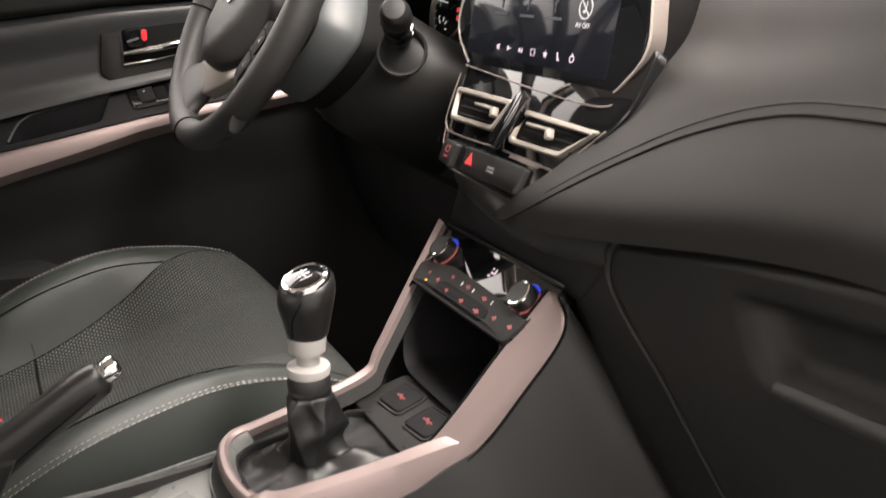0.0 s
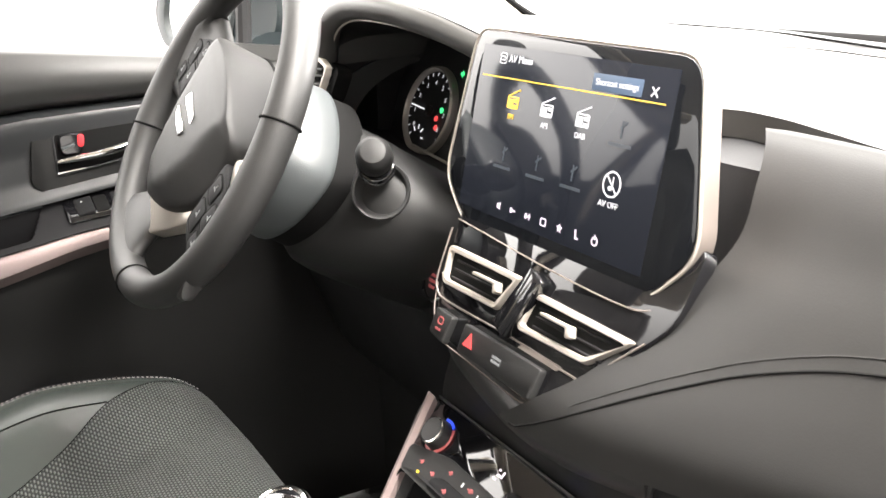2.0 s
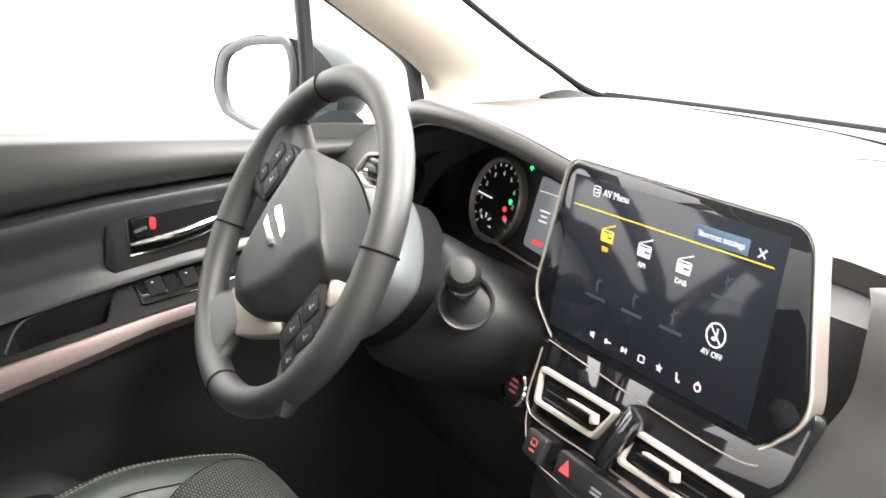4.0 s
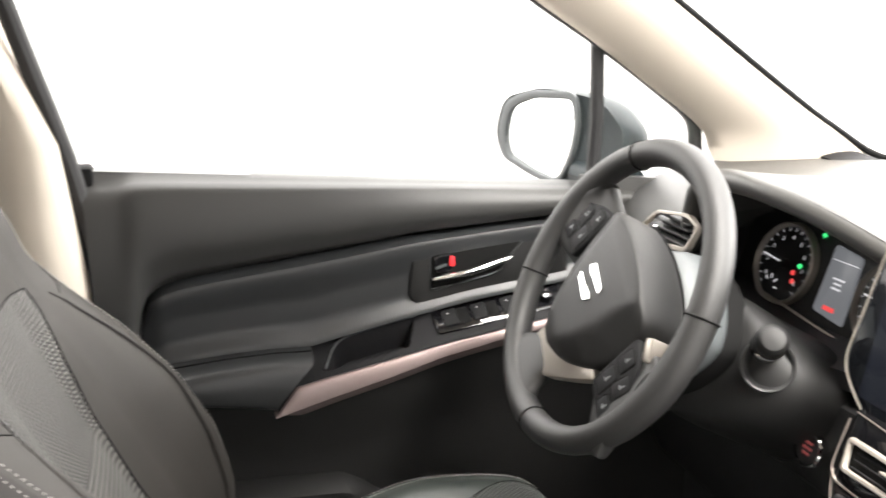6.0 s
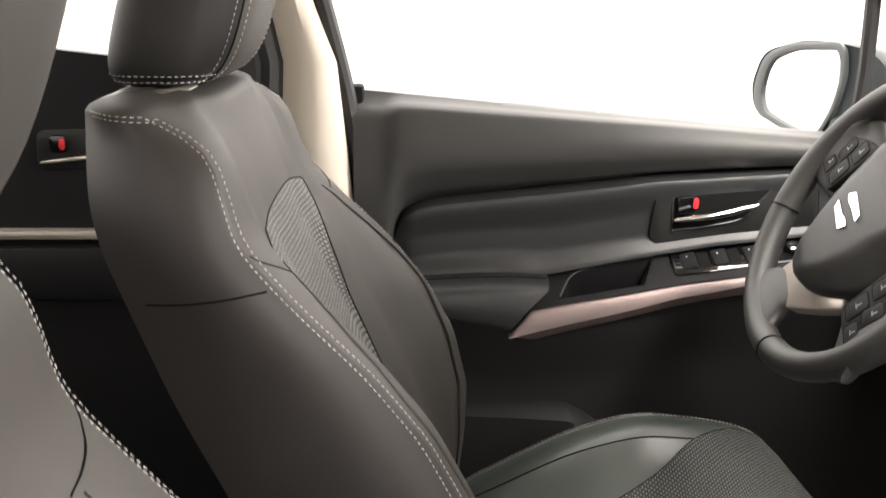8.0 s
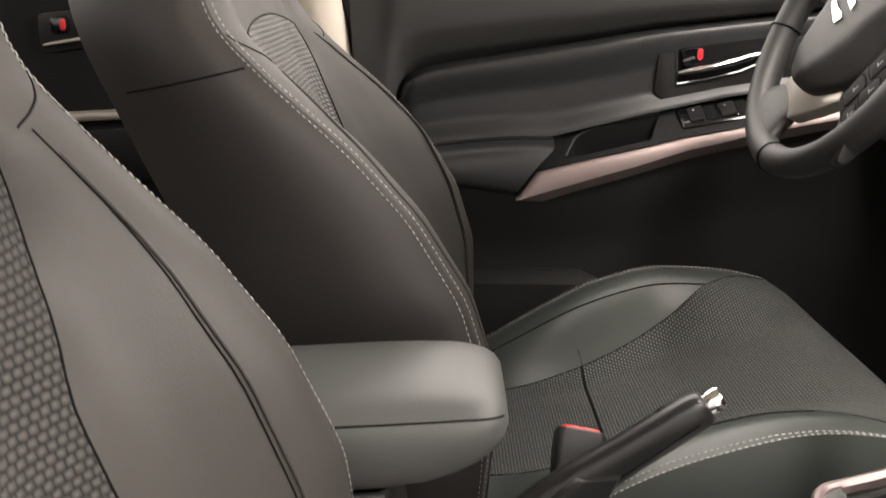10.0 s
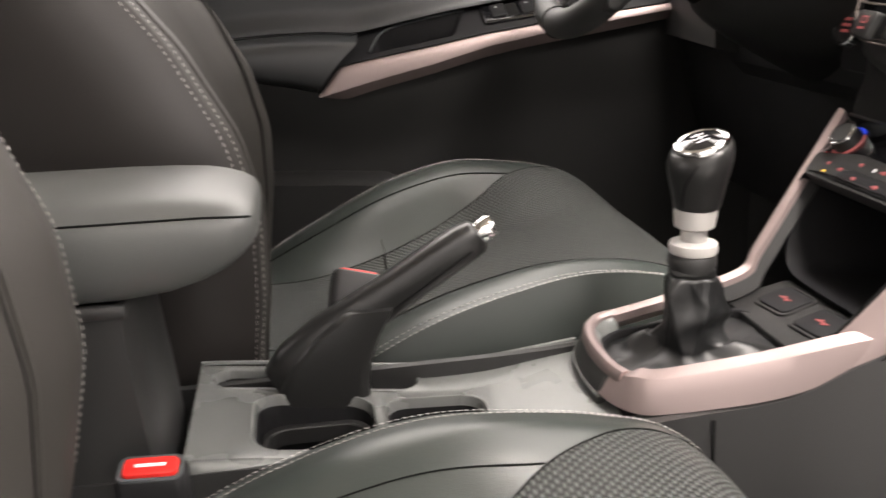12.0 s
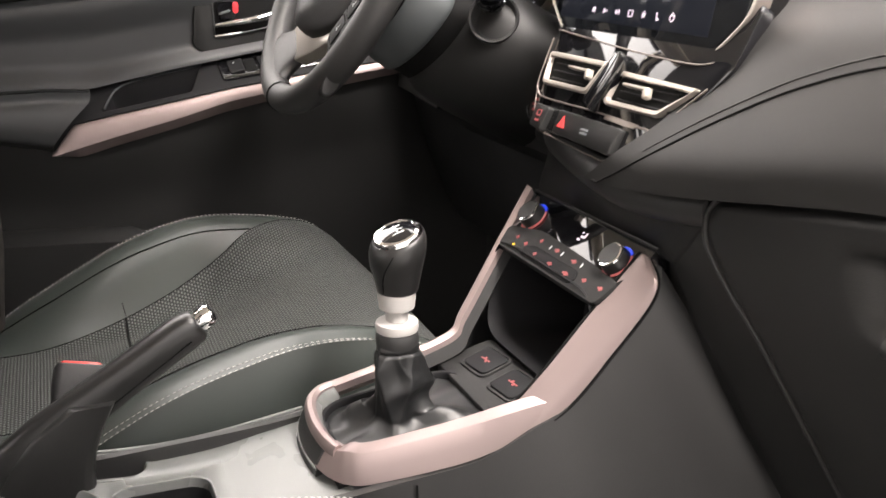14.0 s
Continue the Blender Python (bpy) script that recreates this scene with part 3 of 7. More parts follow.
# ---- the driver's door ----
door = thing("door_driver", (-0.77, 0.0, 0.06), "black driver's door lining with silver strip, seen closed", "door", kind="structure")
CREASE = [(-0.53, 0.52), (-0.452, 0.60), (-0.446, 0.67), (-0.442, 0.705), (-0.432, 0.731), (-0.409, 0.746), (-0.385, 0.753), (-0.302, 0.763), (-0.216, 0.772), (-0.129, 0.781), (-0.038, 0.792), (0.046, 0.797), (0.152, 0.803), (0.46, 0.815)]
ARM_TOP = [(-0.47, 0.628), (-0.405, 0.635), (-0.33, 0.640), (-0.256, 0.641), (-0.205, 0.637), (-0.16, 0.646), (-0.12, 0.654), (-0.067, 0.664), (-0.02, 0.671), (0.058, 0.684), (0.149, 0.694), (0.46, 0.725)]
STRIP_TOP = [(-0.266, 0.551), (-0.263, 0.552), (-0.232, 0.592), (-0.175, 0.603), (-0.09, 0.6175), (-0.005, 0.633), (0.048, 0.640), (0.095, 0.647), (0.46, 0.69)]
STRIP_LOW = [(-0.266, 0.5495), (-0.263, 0.550), (-0.176, 0.572), (-0.09, 0.592), (-0.005, 0.615), (0.048, 0.624), (0.095, 0.634), (0.46, 0.682)]
STRIP_FOOT = [(-0.266, 0.548), (-0.225, 0.543), (-0.176, 0.556), (-0.09, 0.576), (-0.01, 0.597), (0.047, 0.608), (0.46, 0.672)]
Y_DOOR = steps(-0.50, 0.46, 96)


def upper(y, v):
    top, bottom = sill(y), softly(CREASE, y, 0.008)
    z = bottom + (top - bottom) * v
    x = -0.756 - 0.020 * ease(0.10, 0.0, v) - 0.006 * ease(0.35, 0.05, v) + 0.014 * math.sin(math.pi * min(1, v * 1.1)) - 0.03 * ease(0.88, 1.0, v)
    return x, y, z + 0.004 * math.sin(math.pi * v)


part("upper_panel", slab(upper, Y_DOOR, steps(0, 1, 30), (-0.03, 0, 0)), SOFT_PAD, door, "soft grained upper panel")


def insert(y, v):
    # a rolled upper edge, a hollow middle and a foot that swings out over the armrest
    top, bottom = softly(CREASE, y, 0.008) - 0.001, softly(ARM_TOP, y, 0.01)
    top = max(top, bottom + 0.004)
    end = ease(-0.446, -0.415, y)
    x = -0.776 + end * (0.020 * ease(1.0, 0.93, v) - 0.013 * ease(0.90, 0.50, v)) + 0.0155 * ease(0.30, 0.0, v) ** 1.4 + 0.002 * math.sin(math.pi * v)
    return x, y, bottom + (top - bottom) * v


part("insert_panel", slab(insert, steps(-0.448, 0.46, 90), steps(0, 1, 34), (-0.02, 0, 0)), INSERT, door)


def armrest(u, v):
    # rolls out from the insert, bulges and runs down to the lower edge; its front end is cut on the slant
    end = -0.203 - 0.065 * ease(0.15, 1.0, v)
    y = -0.47 + (end + 0.47) * u
    low = along([(-0.47, 0.596), (-0.44, 0.590), (-0.363, 0.573), (-0.312, 0.563), (-0.262, 0.5515)], y)
    top = softly(ARM_TOP, y, 0.01) - 0.001
    roll = ease(0.0, 0.30, v)
    x = -0.762 + 0.050 * roll + 0.008 * math.sin(math.pi * max(0.0, (v - 0.3) / 0.7)) - 0.022 * ease(0.82, 1.0, v)
    return x, y, top - 0.010 * roll * roll - (top - 0.010 - low) * ease(0.15, 1.0, v) * (0.6 + 0.4 * v)


part("armrest", slab(armrest, steps(0, 1, 30), steps(0, 1, 26), (-0.025, 0, -0.002)), INSERT, door)


def ledge(y, v, sunk=True):
    # the sloping panel with grip pocket and switches between strip and insert
    low, top = along(STRIP_TOP, y), softly(ARM_TOP, y, 0.01)
    x = -0.7115 - 0.062 * v
    z = low + 0.0015 + (top - low - 0.0015) * v
    start = -0.196 + 0.034 * v + 0.03 * ease(0.6, 0.95, v) ** 2
    dip = ease(start, start + 0.010, y) * ease(-0.033 - 0.03 * (1 - v), -0.045 - 0.03 * (1 - v), y) * ease(0.15, 0.24, v) * ease(0.86, 0.80, v) if sunk else 0.0
    return x - 0.012 * dip, y, z - 0.045 * dip


part("switch_ledge", slab(ledge, steps(-0.262, 0.46, 190), steps(0, 1, 40), (-0.012, 0, -0.006)), SWITCH, door, "black ledge with a sunken grip pocket")
rim_line = [ledge(-0.186, 0.22, False), ledge(-0.176, 0.5, False), ledge(-0.166, 0.70, False), ledge(-0.148, 0.83, False), ledge(-0.11, 0.86, False), ledge(-0.07, 0.865, False), ledge(-0.036, 0.87, False)]
# Lighter grey tube takes the place of a highlight on the pocket's rim.
part("pocket_highlight", tube(curve([tuple(Vector(p) + Vector((0.001, 0, 0.0008))) for p in rim_line], 8), 0.0016, 6), STALK_GREY, door, "thin grey tube for the highlight on the door pocket's rim")
part("insert_line", tube([tuple(Vector(insert(y, 0.0)) + Vector((0.012, 0, -0.003))) for y in steps(-0.46, -0.205, 30)], 0.0016, 6), DARK_GAP, door)


def strip(y, v):
    # a broad upper face and a narrow lower face that turns under
    low, top, foot = along(STRIP_LOW, y), along(STRIP_TOP, y), along(STRIP_FOOT, y)
    if v > 0.35:
        f = (v - 0.35) / 0.65
        return -0.7060 - 0.006 * f + 0.0015 * math.sin(math.pi * f) - 0.003 * ease(0.9, 1.0, f), y, low + (top - low) * f
    f = v / 0.35
    return -0.7060 - 0.014 * (1 - f), y, foot + (low - foot) * f


part("trim_strip", slab(strip, steps(-0.265, 0.46, 80), [0, 0.12, 0.24, 0.33, 0.35, 0.37, 0.45, 0.6, 0.75, 0.9, 0.96, 1], (-0.010, 0, 0)), SATIN, door, "rose-silver satin strip", angle=22)


def lower(y, v):
    top = along([(-0.50, 0.60), (-0.44, 0.592), (-0.363, 0.575), (-0.262, 0.549), (-0.225, 0.544), (-0.176, 0.557), (-0.09, 0.577), (-0.01, 0.598), (0.047, 0.609), (0.46, 0.674)], y) + 0.004
    z = 0.10 + (top - 0.10) * v
    return -0.735 - 0.02 * ease(1.0, 0.75, v) + 0.02 * ease(0.30, 0.12, z), y, z


# Unseen sheet added to keep light from leaking between the lining's panels.
part("core", slab(lambda y, v: (-0.806, y, 0.08 + (sill(y) - 0.05 - 0.08) * v), steps(-0.52, 0.46, 20), steps(0, 1, 4), (-0.012, 0, 0)), DARK_GAP, door, "black sheet behind the door lining that stops light leaks")
part("lower_panel", slab(lower, Y_DOOR, steps(0, 1, 30), (-0.03, 0, 0)), HARD_PLASTIC, door)
part("map_pocket", slab(lambda y, v: (-0.742 + 0.030 * ease(0, 0.06, v) * ease(-0.49, -0.46, y) * ease(-0.10, -0.16, y), y, along([(-0.49, 0.438), (-0.344, 0.432), (-0.247, 0.427), (-0.165, 0.421), (-0.133, 0.403), (-0.08, 0.36)], y) - 0.22 * v), steps(-0.49, -0.08, 40), steps(0, 1, 16), (-0.02, 0, 0)), HARD_PLASTIC, door, "moulded door pocket", angle=60)
# handle
HB = basis((-0.762, 0.055, 0.745), (0, 1, 0.08), (0, -0.08, 1))
BEZEL = outline_of([(-0.105, -0.042), (-0.088, -0.056), (0.0, -0.058), (0.16, -0.058), (0.16, 0.040), (0.0, 0.0415), (-0.088, 0.0425)], 0.010, 6)
RECESS = outline_of([(-0.070, -0.036), (0.045, -0.022), (0.066, 0.002), (0.098, 0.031), (0.0, 0.028), (-0.066, 0.024)], 0.010, 6)
part("handle_bezel", plate(BEZEL, -0.01, 0.001, HB, 0.002), HARD_PLASTIC, door, "smooth black handle surround", angle=50)
part("bezel_groove", tube([HB @ Vector((x, y, 0.0003)) for x, y in BEZEL], 0.0012, 5, closed=True), DARK_GAP, door)
# Flat black patch stands in for the shade inside the handle recess.
part("handle_recess_patch", plate(RECESS, -0.004, 0.0022, HB, 0.001), DARK_GAP, door)
part("recess_rim", tube([HB @ Vector((x, y, 0.0016)) for x, y in RECESS], 0.0016, 6, closed=True), INSERT, door)
part("handle", loft([[HB @ Vector((x, yc + h * math.cos(a), 0.011 + 0.006 * math.sin(a) + 0.006 * math.sin(math.pi * min(1, (x + 0.064) / 0.13)))) for a in [2 * math.pi * i / 12 for i in range(12)]]
                     for x, yc, h in [(-0.068, -0.0140, 0.0032), (-0.05, -0.0130, 0.0045), (-0.02, -0.0115, 0.0052), (0.01, -0.0085, 0.0060), (0.035, -0.0045, 0.0058), (0.052, -0.0010, 0.0040), (0.062, 0.002, 0.0014)]]), CHROME, door, "chrome pull handle")
part("handle_lower_edge", tube([HB @ Vector(p) for p in ((-0.070, -0.0310, 0.006), (-0.02, -0.0290, 0.007), (0.025, -0.0245, 0.006), (0.050, -0.0180, 0.005))], 0.0017, 6), CHROME, door, "chrome line under the handle")
lever = part("lock_lever", loft([[HB @ Vector((-0.047 + x * k, 0.006 + y * k, z)) for x, y in rounded(0.030, 0.030, 0.008)] for k, z in ((1.0, 0.002), (0.98, 0.007), (0.86, 0.0095), (0.80, 0.0085))]), PIANO, door)
part("lever_grip", block((-0.010, -0.0016, 0.0), (0.008, 0.0016, 0.010), 0.001, HB @ pose(-0.050, 0.004, 0.004, 0, 0, 12)), STALK_GREY, lever)
part("lock_marker", plate(rounded(0.0085, 0.017, 0.0042), 0.009, 0.0112, HB @ pose(-0.0335, 0.009, 0, 0, 0, -8), 0.001), RED_PAINT, lever, "red lock marker")
# switches
P0, P1, P2 = (Vector(ledge(y, v, False)) for y, v in ((0.08, 0.52), (0.14, 0.52), (0.08, 0.9)))
SW = basis(P0, P1 - P0, P2 - P0)
part("switch_plate", plate(rounded(0.215, 0.046, 0.006), -0.003, 0.0022, SW @ pose(0.016, 0, 0), 0.0015), PIANO, door, "black switch plate")
for dx in (-0.058, -0.010, 0.040):
    k = part("window_switch", loft([[SW @ pose(dx - 0.008, 0.001, 0) @ Vector((x * a, y * a, z + 0.10 * x)) for x, y in rounded(0.023, 0.030, 0.003)] for a, z in ((1, 0.001), (1, 0.0050), (0.9, 0.0062))]), SWITCH, door)
    # Black plate laid on top, its colour giving the shade of a hollow.
    part("switch_well_patch", plate(rounded(0.018, 0.030, 0.003), 0.0018, 0.0028, SW @ pose(dx + 0.0145, 0.001, 0), 0.0004), DARK_GAP, k, "flat black plate in place of the shaded finger well")
    part("mark", joined(*(block((-0.0011, -0.0011, 0), (0.0011, 0.0011, 0.0004), 0, SW @ pose(dx - 0.010 + 0.004 * (s < 0), s, 0.0058)) for s in (-0.008, 0.008))), MARK, k)
part("mirror_knob", lathe([(0.0105, 0), (0.011, 0.005), (0.0095, 0.011), (0.004, 0.0125)], SW @ pose(0.094, 0, 0.003), 20), PIANO, door)

# small triangle panel ahead of the mirror
solid("trim_mirror_corner", slab(lambda y, v: (-0.752, y, sill(y) - 0.004 + v * 0.022), steps(0.24, 0.46, 8), steps(0, 1, 3), (-0.02, 0, 0)), SOFT_PAD, "black corner panel under the quarter window", "trim", kind="structure")


# ---- the outside mirror ----
mir = thing("door_mirror", (-0.93, 0.27, 0.84), "dark grey outside mirror beside the driver's window", "mirror")
MB = basis((-0.966, 0.262, 0.893), (1, 0.28, 0.02), (0, 0.05, 1))
MOUT = outline_of([(-0.148, 0.004), (-0.125, 0.070), (-0.02, 0.095), (0.075, 0.092), (0.150, 0.082), (0.205, 0.030), (0.19, -0.030), (0.10, -0.052), (0.050, -0.074), (-0.03, -0.064), (-0.125, -0.042)], 0.035, 6)
MGLASS = outline_of([(-0.112, 0.002), (-0.095, 0.056), (-0.03, 0.078), (0.080, 0.082), (0.092, 0.040), (0.082, -0.012), (0.050, -0.066), (-0.020, -0.056), (-0.098, -0.036)], 0.024, 6)


def scaled(outline, k, dx=0, dy=0):
    return [(x * k + dx, y * k + dy) for x, y in outline]


part("housing", loft([[MB @ Vector((x, y, z - 0.06 * max(0.0, x - 0.08))) for x, y in scaled(MOUT, k, 0.02 * (1 - k))] for k, z in ((0.93, 0.002), (0.985, 0.004), (1.0, -0.006), (0.98, -0.04), (0.86, -0.075), (0.6, -0.098), (0.25, -0.105))]), BODY_PAINT, mir, angle=60)
part("rim", ring_plate(scaled(MGLASS, 1.14, -0.004), scaled(MGLASS, 0.985), 0.0, 0.010, MB), STALK_GREY, mir, "grey rim of the mirror glass", angle=50)
part("mirror_glass", plate(MGLASS, 0.002, 0.006, MB, 0.001), MIRROR, mir, "clear mirror glass")
part("foot", loft([[Vector((x, 0.31 + 0.04 * math.cos(a) * w, 0.85 + 0.028 * math.sin(a) * w)) for a in [2 * math.pi * i / 14 for i in range(14)]] for x, w in ((-0.77, 1.2), (-0.80, 1.0), (-0.84, 0.9), (-0.88, 1.0))]), BODY_PAINT, mir)


# ---- seats ----
CUSHION_MID = [(-0.40, 0.345), (-0.30, 0.338), (-0.20, 0.352), (-0.10, 0.378), (0.0, 0.402), (0.06, 0.412), (0.12, 0.404), (0.148, 0.37), (0.158, 0.28), (0.15, 0.18)]
CUSHION_EDGE = [(-0.40, 0.315), (-0.305, 0.366), (-0.194, 0.424), (-0.10, 0.453), (-0.03, 0.461), (0.045, 0.451), (0.10, 0.430), (0.138, 0.38), (0.15, 0.28), (0.145, 0.18)]
RISE_S = [(-0.42, 0.17), (-0.2, 0.155), (-0.08, 0.165), (0.0, 0.195), (0.07, 0.228), (0.12, 0.23)]
SEAM_S = [(-0.42, 0.105), (-0.3, 0.108), (-0.2, 0.115), (-0.127, 0.129), (-0.061, 0.152), (0.007, 0.19), (0.07, 0.234), (0.12, 0.236)]
CUSHION_W = 0.252
BACK_EDGE = [(0.34, -0.355), (0.392, -0.349), (0.454, -0.341), (0.531, -0.338), (0.604, -0.356), (0.682, -0.398), (0.743, -0.447), (0.80, -0.505), (0.83, -0.533), (0.850, -0.550), (0.865, -0.557), (0.890, -0.564), (0.918, -0.573), (0.936, -0.586), (0.948, -0.606), (0.956, -0.638)]
BACK_MID = [(0.34, -0.40), (0.45, -0.406), (0.55, -0.432), (0.65, -0.476), (0.75, -0.522), (0.83, -0.554), (0.90, -0.576), (0.956, -0.600)]
BACK_REAR = [(0.34, -0.50), (0.593, -0.566), (0.70, -0.620), (0.807, -0.662), (0.86, -0.684), (0.956, -0.690)]
BACK_W = [(0.34, 0.240), (0.5, 0.255), (0.6, 0.254), (0.7, 0.247), (0.8, 0.241), (0.846, 0.236), (0.90, 0.226), (0.935, 0.213), (0.956, 0.202)]
CLOTH_S = [(0.34, 0.10), (0.5, 0.085), (0.60, 0.070), (0.70, 0.074), (0.77, 0.090), (0.815, 0.122), (0.838, 0.135), (0.846, 0.12)]
CLOTH_NEAR = [(0.34, 0.185), (0.60, 0.190), (0.70, 0.184), (0.76, 0.172), (0.80, 0.155), (0.825, 0.142), (0.840, 0.12)]
CLOTH_FAR = [(0.34, 0.135), (0.50, 0.120), (0.608, 0.114), (0.664, 0.114), (0.704, 0.116), (0.756, 0.141), (0.79, 0.160), (0.81, 0.170), (0.822, 0.170), (0.829, 0.155), (0.838, 0.11)]
OUTER_SEAM = [(0.34, 0.190), (0.64, 0.188), (0.712, 0.187), (0.784, 0.189), (0.815, 0.186), (0.838, 0.180)]
BOLSTER_SEAM = [(0.34, 0.56), (0.5, 0.60), (0.59, 0.66), (0.706, 0.75), (0.778, 0.62), (0.82, 0.32), (0.84, 0.10)]


def seat(cx, oy, label, lean=0.0, nod=0.0, bulge=0.0, far=False, slide=0.0):
    ob = thing("front_seat", (cx, oy - 0.2, 0.06), label, "car seat", "front seats")
    mid = curve([(0, y, z) for y, z in CUSHION_MID], 7)
    edge = curve([(0, y, z) for y, z in CUSHION_EDGE], 7)
    rows = range(len(mid))
    cols = [("c", f) for f in steps(-1, 1, 24)]
    cols = [("f", -g) for g in steps(1, 0.1, 7)] + [("b", -g) for g in steps(1, 0.125, 7)] + cols + [("b", g) for g in steps(0.125, 1, 7)] + [("f", g) for g in steps(0.1, 1, 7)]

    def cushion(col, r):
        kind, f = col
        a, sg = abs(f), (1 if f >= 0 else -1)
        m, e = mid[r], edge[r]
        sb, rise = softly(SEAM_S, m.y, 0.02), softly(RISE_S, m.y, 0.02)
        s = a * sb if kind == "c" else sb + (CUSHION_W - sb) * a if kind == "b" else CUSHION_W
        # one smooth swell from the flat middle to the bolster's crest
        p = m.lerp(e, ease(0.45 * rise, rise + 0.7 * (CUSHION_W - rise), s))
        y, z = p.y, p.z + 0.004 * math.cos(min(1.0, s / rise) * 1.57)
        z += (0.010 if sg < 0 else -0.003) * ease(0.10, CUSHION_W, s) * ease(-0.42, -0.3, y) * ease(0.0, -0.12, y)
        z -= 0.005 * ease(CUSHION_W - 0.03, CUSHION_W, s)
        if kind == "f":
            z -= 0.004 + (z - 0.17) * a * 0.96
            s += 0.016 * math.sin(math.pi * min(1, a * 1.15)) + 0.004
        return cx + sg * s, oy + slide + y, z - (0.003 if far else 0.0)

    mesh = grid(cushion, cols, rows)
    n = len(cols) - 1
    kinds = []
    for i in range(n):
        a, b = cols[i][0], cols[i + 1][0]
        kinds.append("c" if a == b == "c" else ("f" if "f" in (a, b) else "b"))
    part("cushion_cloth", pick(mesh, lambda i: kinds[i % n] == "c"), WEAVE, ob, "dark woven cloth centre", angle=180)
    part("cushion_bolster", pick(mesh, lambda i: kinds[i % n] == "b" and i % n < n / 2), LEATHER_LIT_GREEN, ob, angle=180)
    part("cushion_bolster", pick(mesh, lambda i: kinds[i % n] == "b" and i % n > n / 2), LEATHER_LIT_GREEN, ob, angle=180)
    part("cushion_side", pick(mesh, lambda i: kinds[i % n] == "f" and i % n < n / 2), LEATHER_LIT_GREEN, ob, angle=180)
    part("cushion_side", pick(mesh, lambda i: kinds[i % n] == "f" and i % n > n / 2), LEATHER_LIT_GREEN, ob, angle=180)
    part("cushion_base", block((cx - 0.245, oy - 0.42, 0.10), (cx + 0.245, oy + 0.10, 0.24), 0.02), DARK, ob)
    upr = Vector((0, 0, 0.0006))
    sewn = (0.0062, 0.0037, 0.00044) if not far else (0.0052, 0.0031, 0.00032)
    for sg in (-1, 1):
        part("cushion_seam", tube([Vector(cushion(("c", sg * 1.0), r)) for r in rows][2:50], 0.0008, 6), DARK_GAP, ob)
        part("cushion_seam", tube([Vector(cushion(("b", sg * min(0.9, max(0.02, (0.194 - softly(SEAM_S, mid[r].y, 0.02)) / (CUSHION_W - softly(SEAM_S, mid[r].y, 0.02))))), r)) + upr for r in rows if -0.36 < mid[r].y < 0.012], 0.0006 if far else 0.0009, 6), DARK_GAP, ob)
        for g in (0.93, 1.0):
            part("stitching", stitches([Vector(cushion(("b", sg * g), r)) + Vector((sg * 0.0008, 0, 0.0012)) for r in rows][3:46], *sewn), THREAD, ob, "pale double stitching")
        part("cross_seam", tube([Vector(cushion(("c", sg * f), 14)) + upr * 0.5 for f in steps(0.0, 1.0, 12)], 0.0018, 6), DARK_GAP, ob)
        # Thin black tube drawn for the shade of a crease; the leather stays smooth.
        part("bolster_crease_shade", tube([Vector(cushion(("b", sg * (0.02 + 0.14 * f)), 14)) + Vector((0, -0.003 * f, -0.0002)) for f in steps(0, 1, 8)], 0.0005, 6), DARK_GAP, ob, "dark line for the shade of a short crease in the bolster leather")

    # backrest: rings from the foot up
    zs = steps(0.34, 0.956, 46)
    cols = [("c", f) for f in steps(-1, 1, 22)] + [("b", g) for g in steps(0.125, 1, 7)] + [("f", g) for g in steps(0.1, 1, 8)] + [("r", f) for f in steps(0.8, -0.8, 8)] + [("f", -g) for g in steps(1, 0.1, 8)] + [("b", -g) for g in steps(1, 0.125, 7)]

    def seam_at(z):
        # share of the bolster at which its outer seam runs
        if not far:
            return softly(BOLSTER_SEAM, z, 0.015)
        sb = softly(CLOTH_FAR, z, 0.012)
        return (softly(OUTER_SEAM, z, 0.015) - sb) / (softly(BACK_W, z, 0.02) - sb)

    def back(col, z, k=1.0, lift=0.0):
        kind, f = col
        a, sg = abs(f), (1 if f >= 0 else -1)
        w = softly(BACK_W, z, 0.02)
        sb = softly(CLOTH_FAR, z, 0.012) if far else min(0.150, 1.25 * softly(CLOTH_S, z, 0.012)) if sg < 0 else softly(CLOTH_NEAR, z, 0.012)
        s = a * sb if kind == "c" else sb + (w - sb) * a
        if kind in "cb":
            # the top seam of the cloth arches
            z += 0.018 * max(0.0, 1 - (s / 0.155) ** 2) * ease(0.76, 0.83, z) * ease(0.95, 0.85, z)
        ye, ym, yr = softly(BACK_EDGE, z, 0.010), softly(BACK_MID, z, 0.03), softly(BACK_REAR, z, 0.03)
        if kind == "c":
            y = ym + (ye - ym) * 0.30 * ease(0.07, 0.138, s) + 0.006 * math.cos(min(1.0, s / 0.138) * 1.57)
        elif kind == "b":
            y = ym + (ye - ym) * (0.30 * ease(0.07, 0.138, s) + 0.70 * ease(0.138, 0.138 + 0.75 * (w - 0.138), s)) + 0.006 * (math.cos(min(1.0, s / 0.138) * 1.57) + math.sin(math.pi * max(0.0, (s - 0.138) / (w - 0.138)))) - 0.004 * a ** 4
        elif kind == "f":
            s = w + 0.004 + 0.012 * math.sin(math.pi * a) - 0.03 * a * a
            y = ye - 0.003 + (yr - ye) * a
        else:
            s, y = a * (w - 0.03) , yr - 0.012 * (1 - a * a)
        y = -0.64 + (y + 0.64) * k
        lift += 0.004 * ease(0.90, 0.956, z) * (a if kind == "f" else 1.0 if kind == "r" else 0.0)
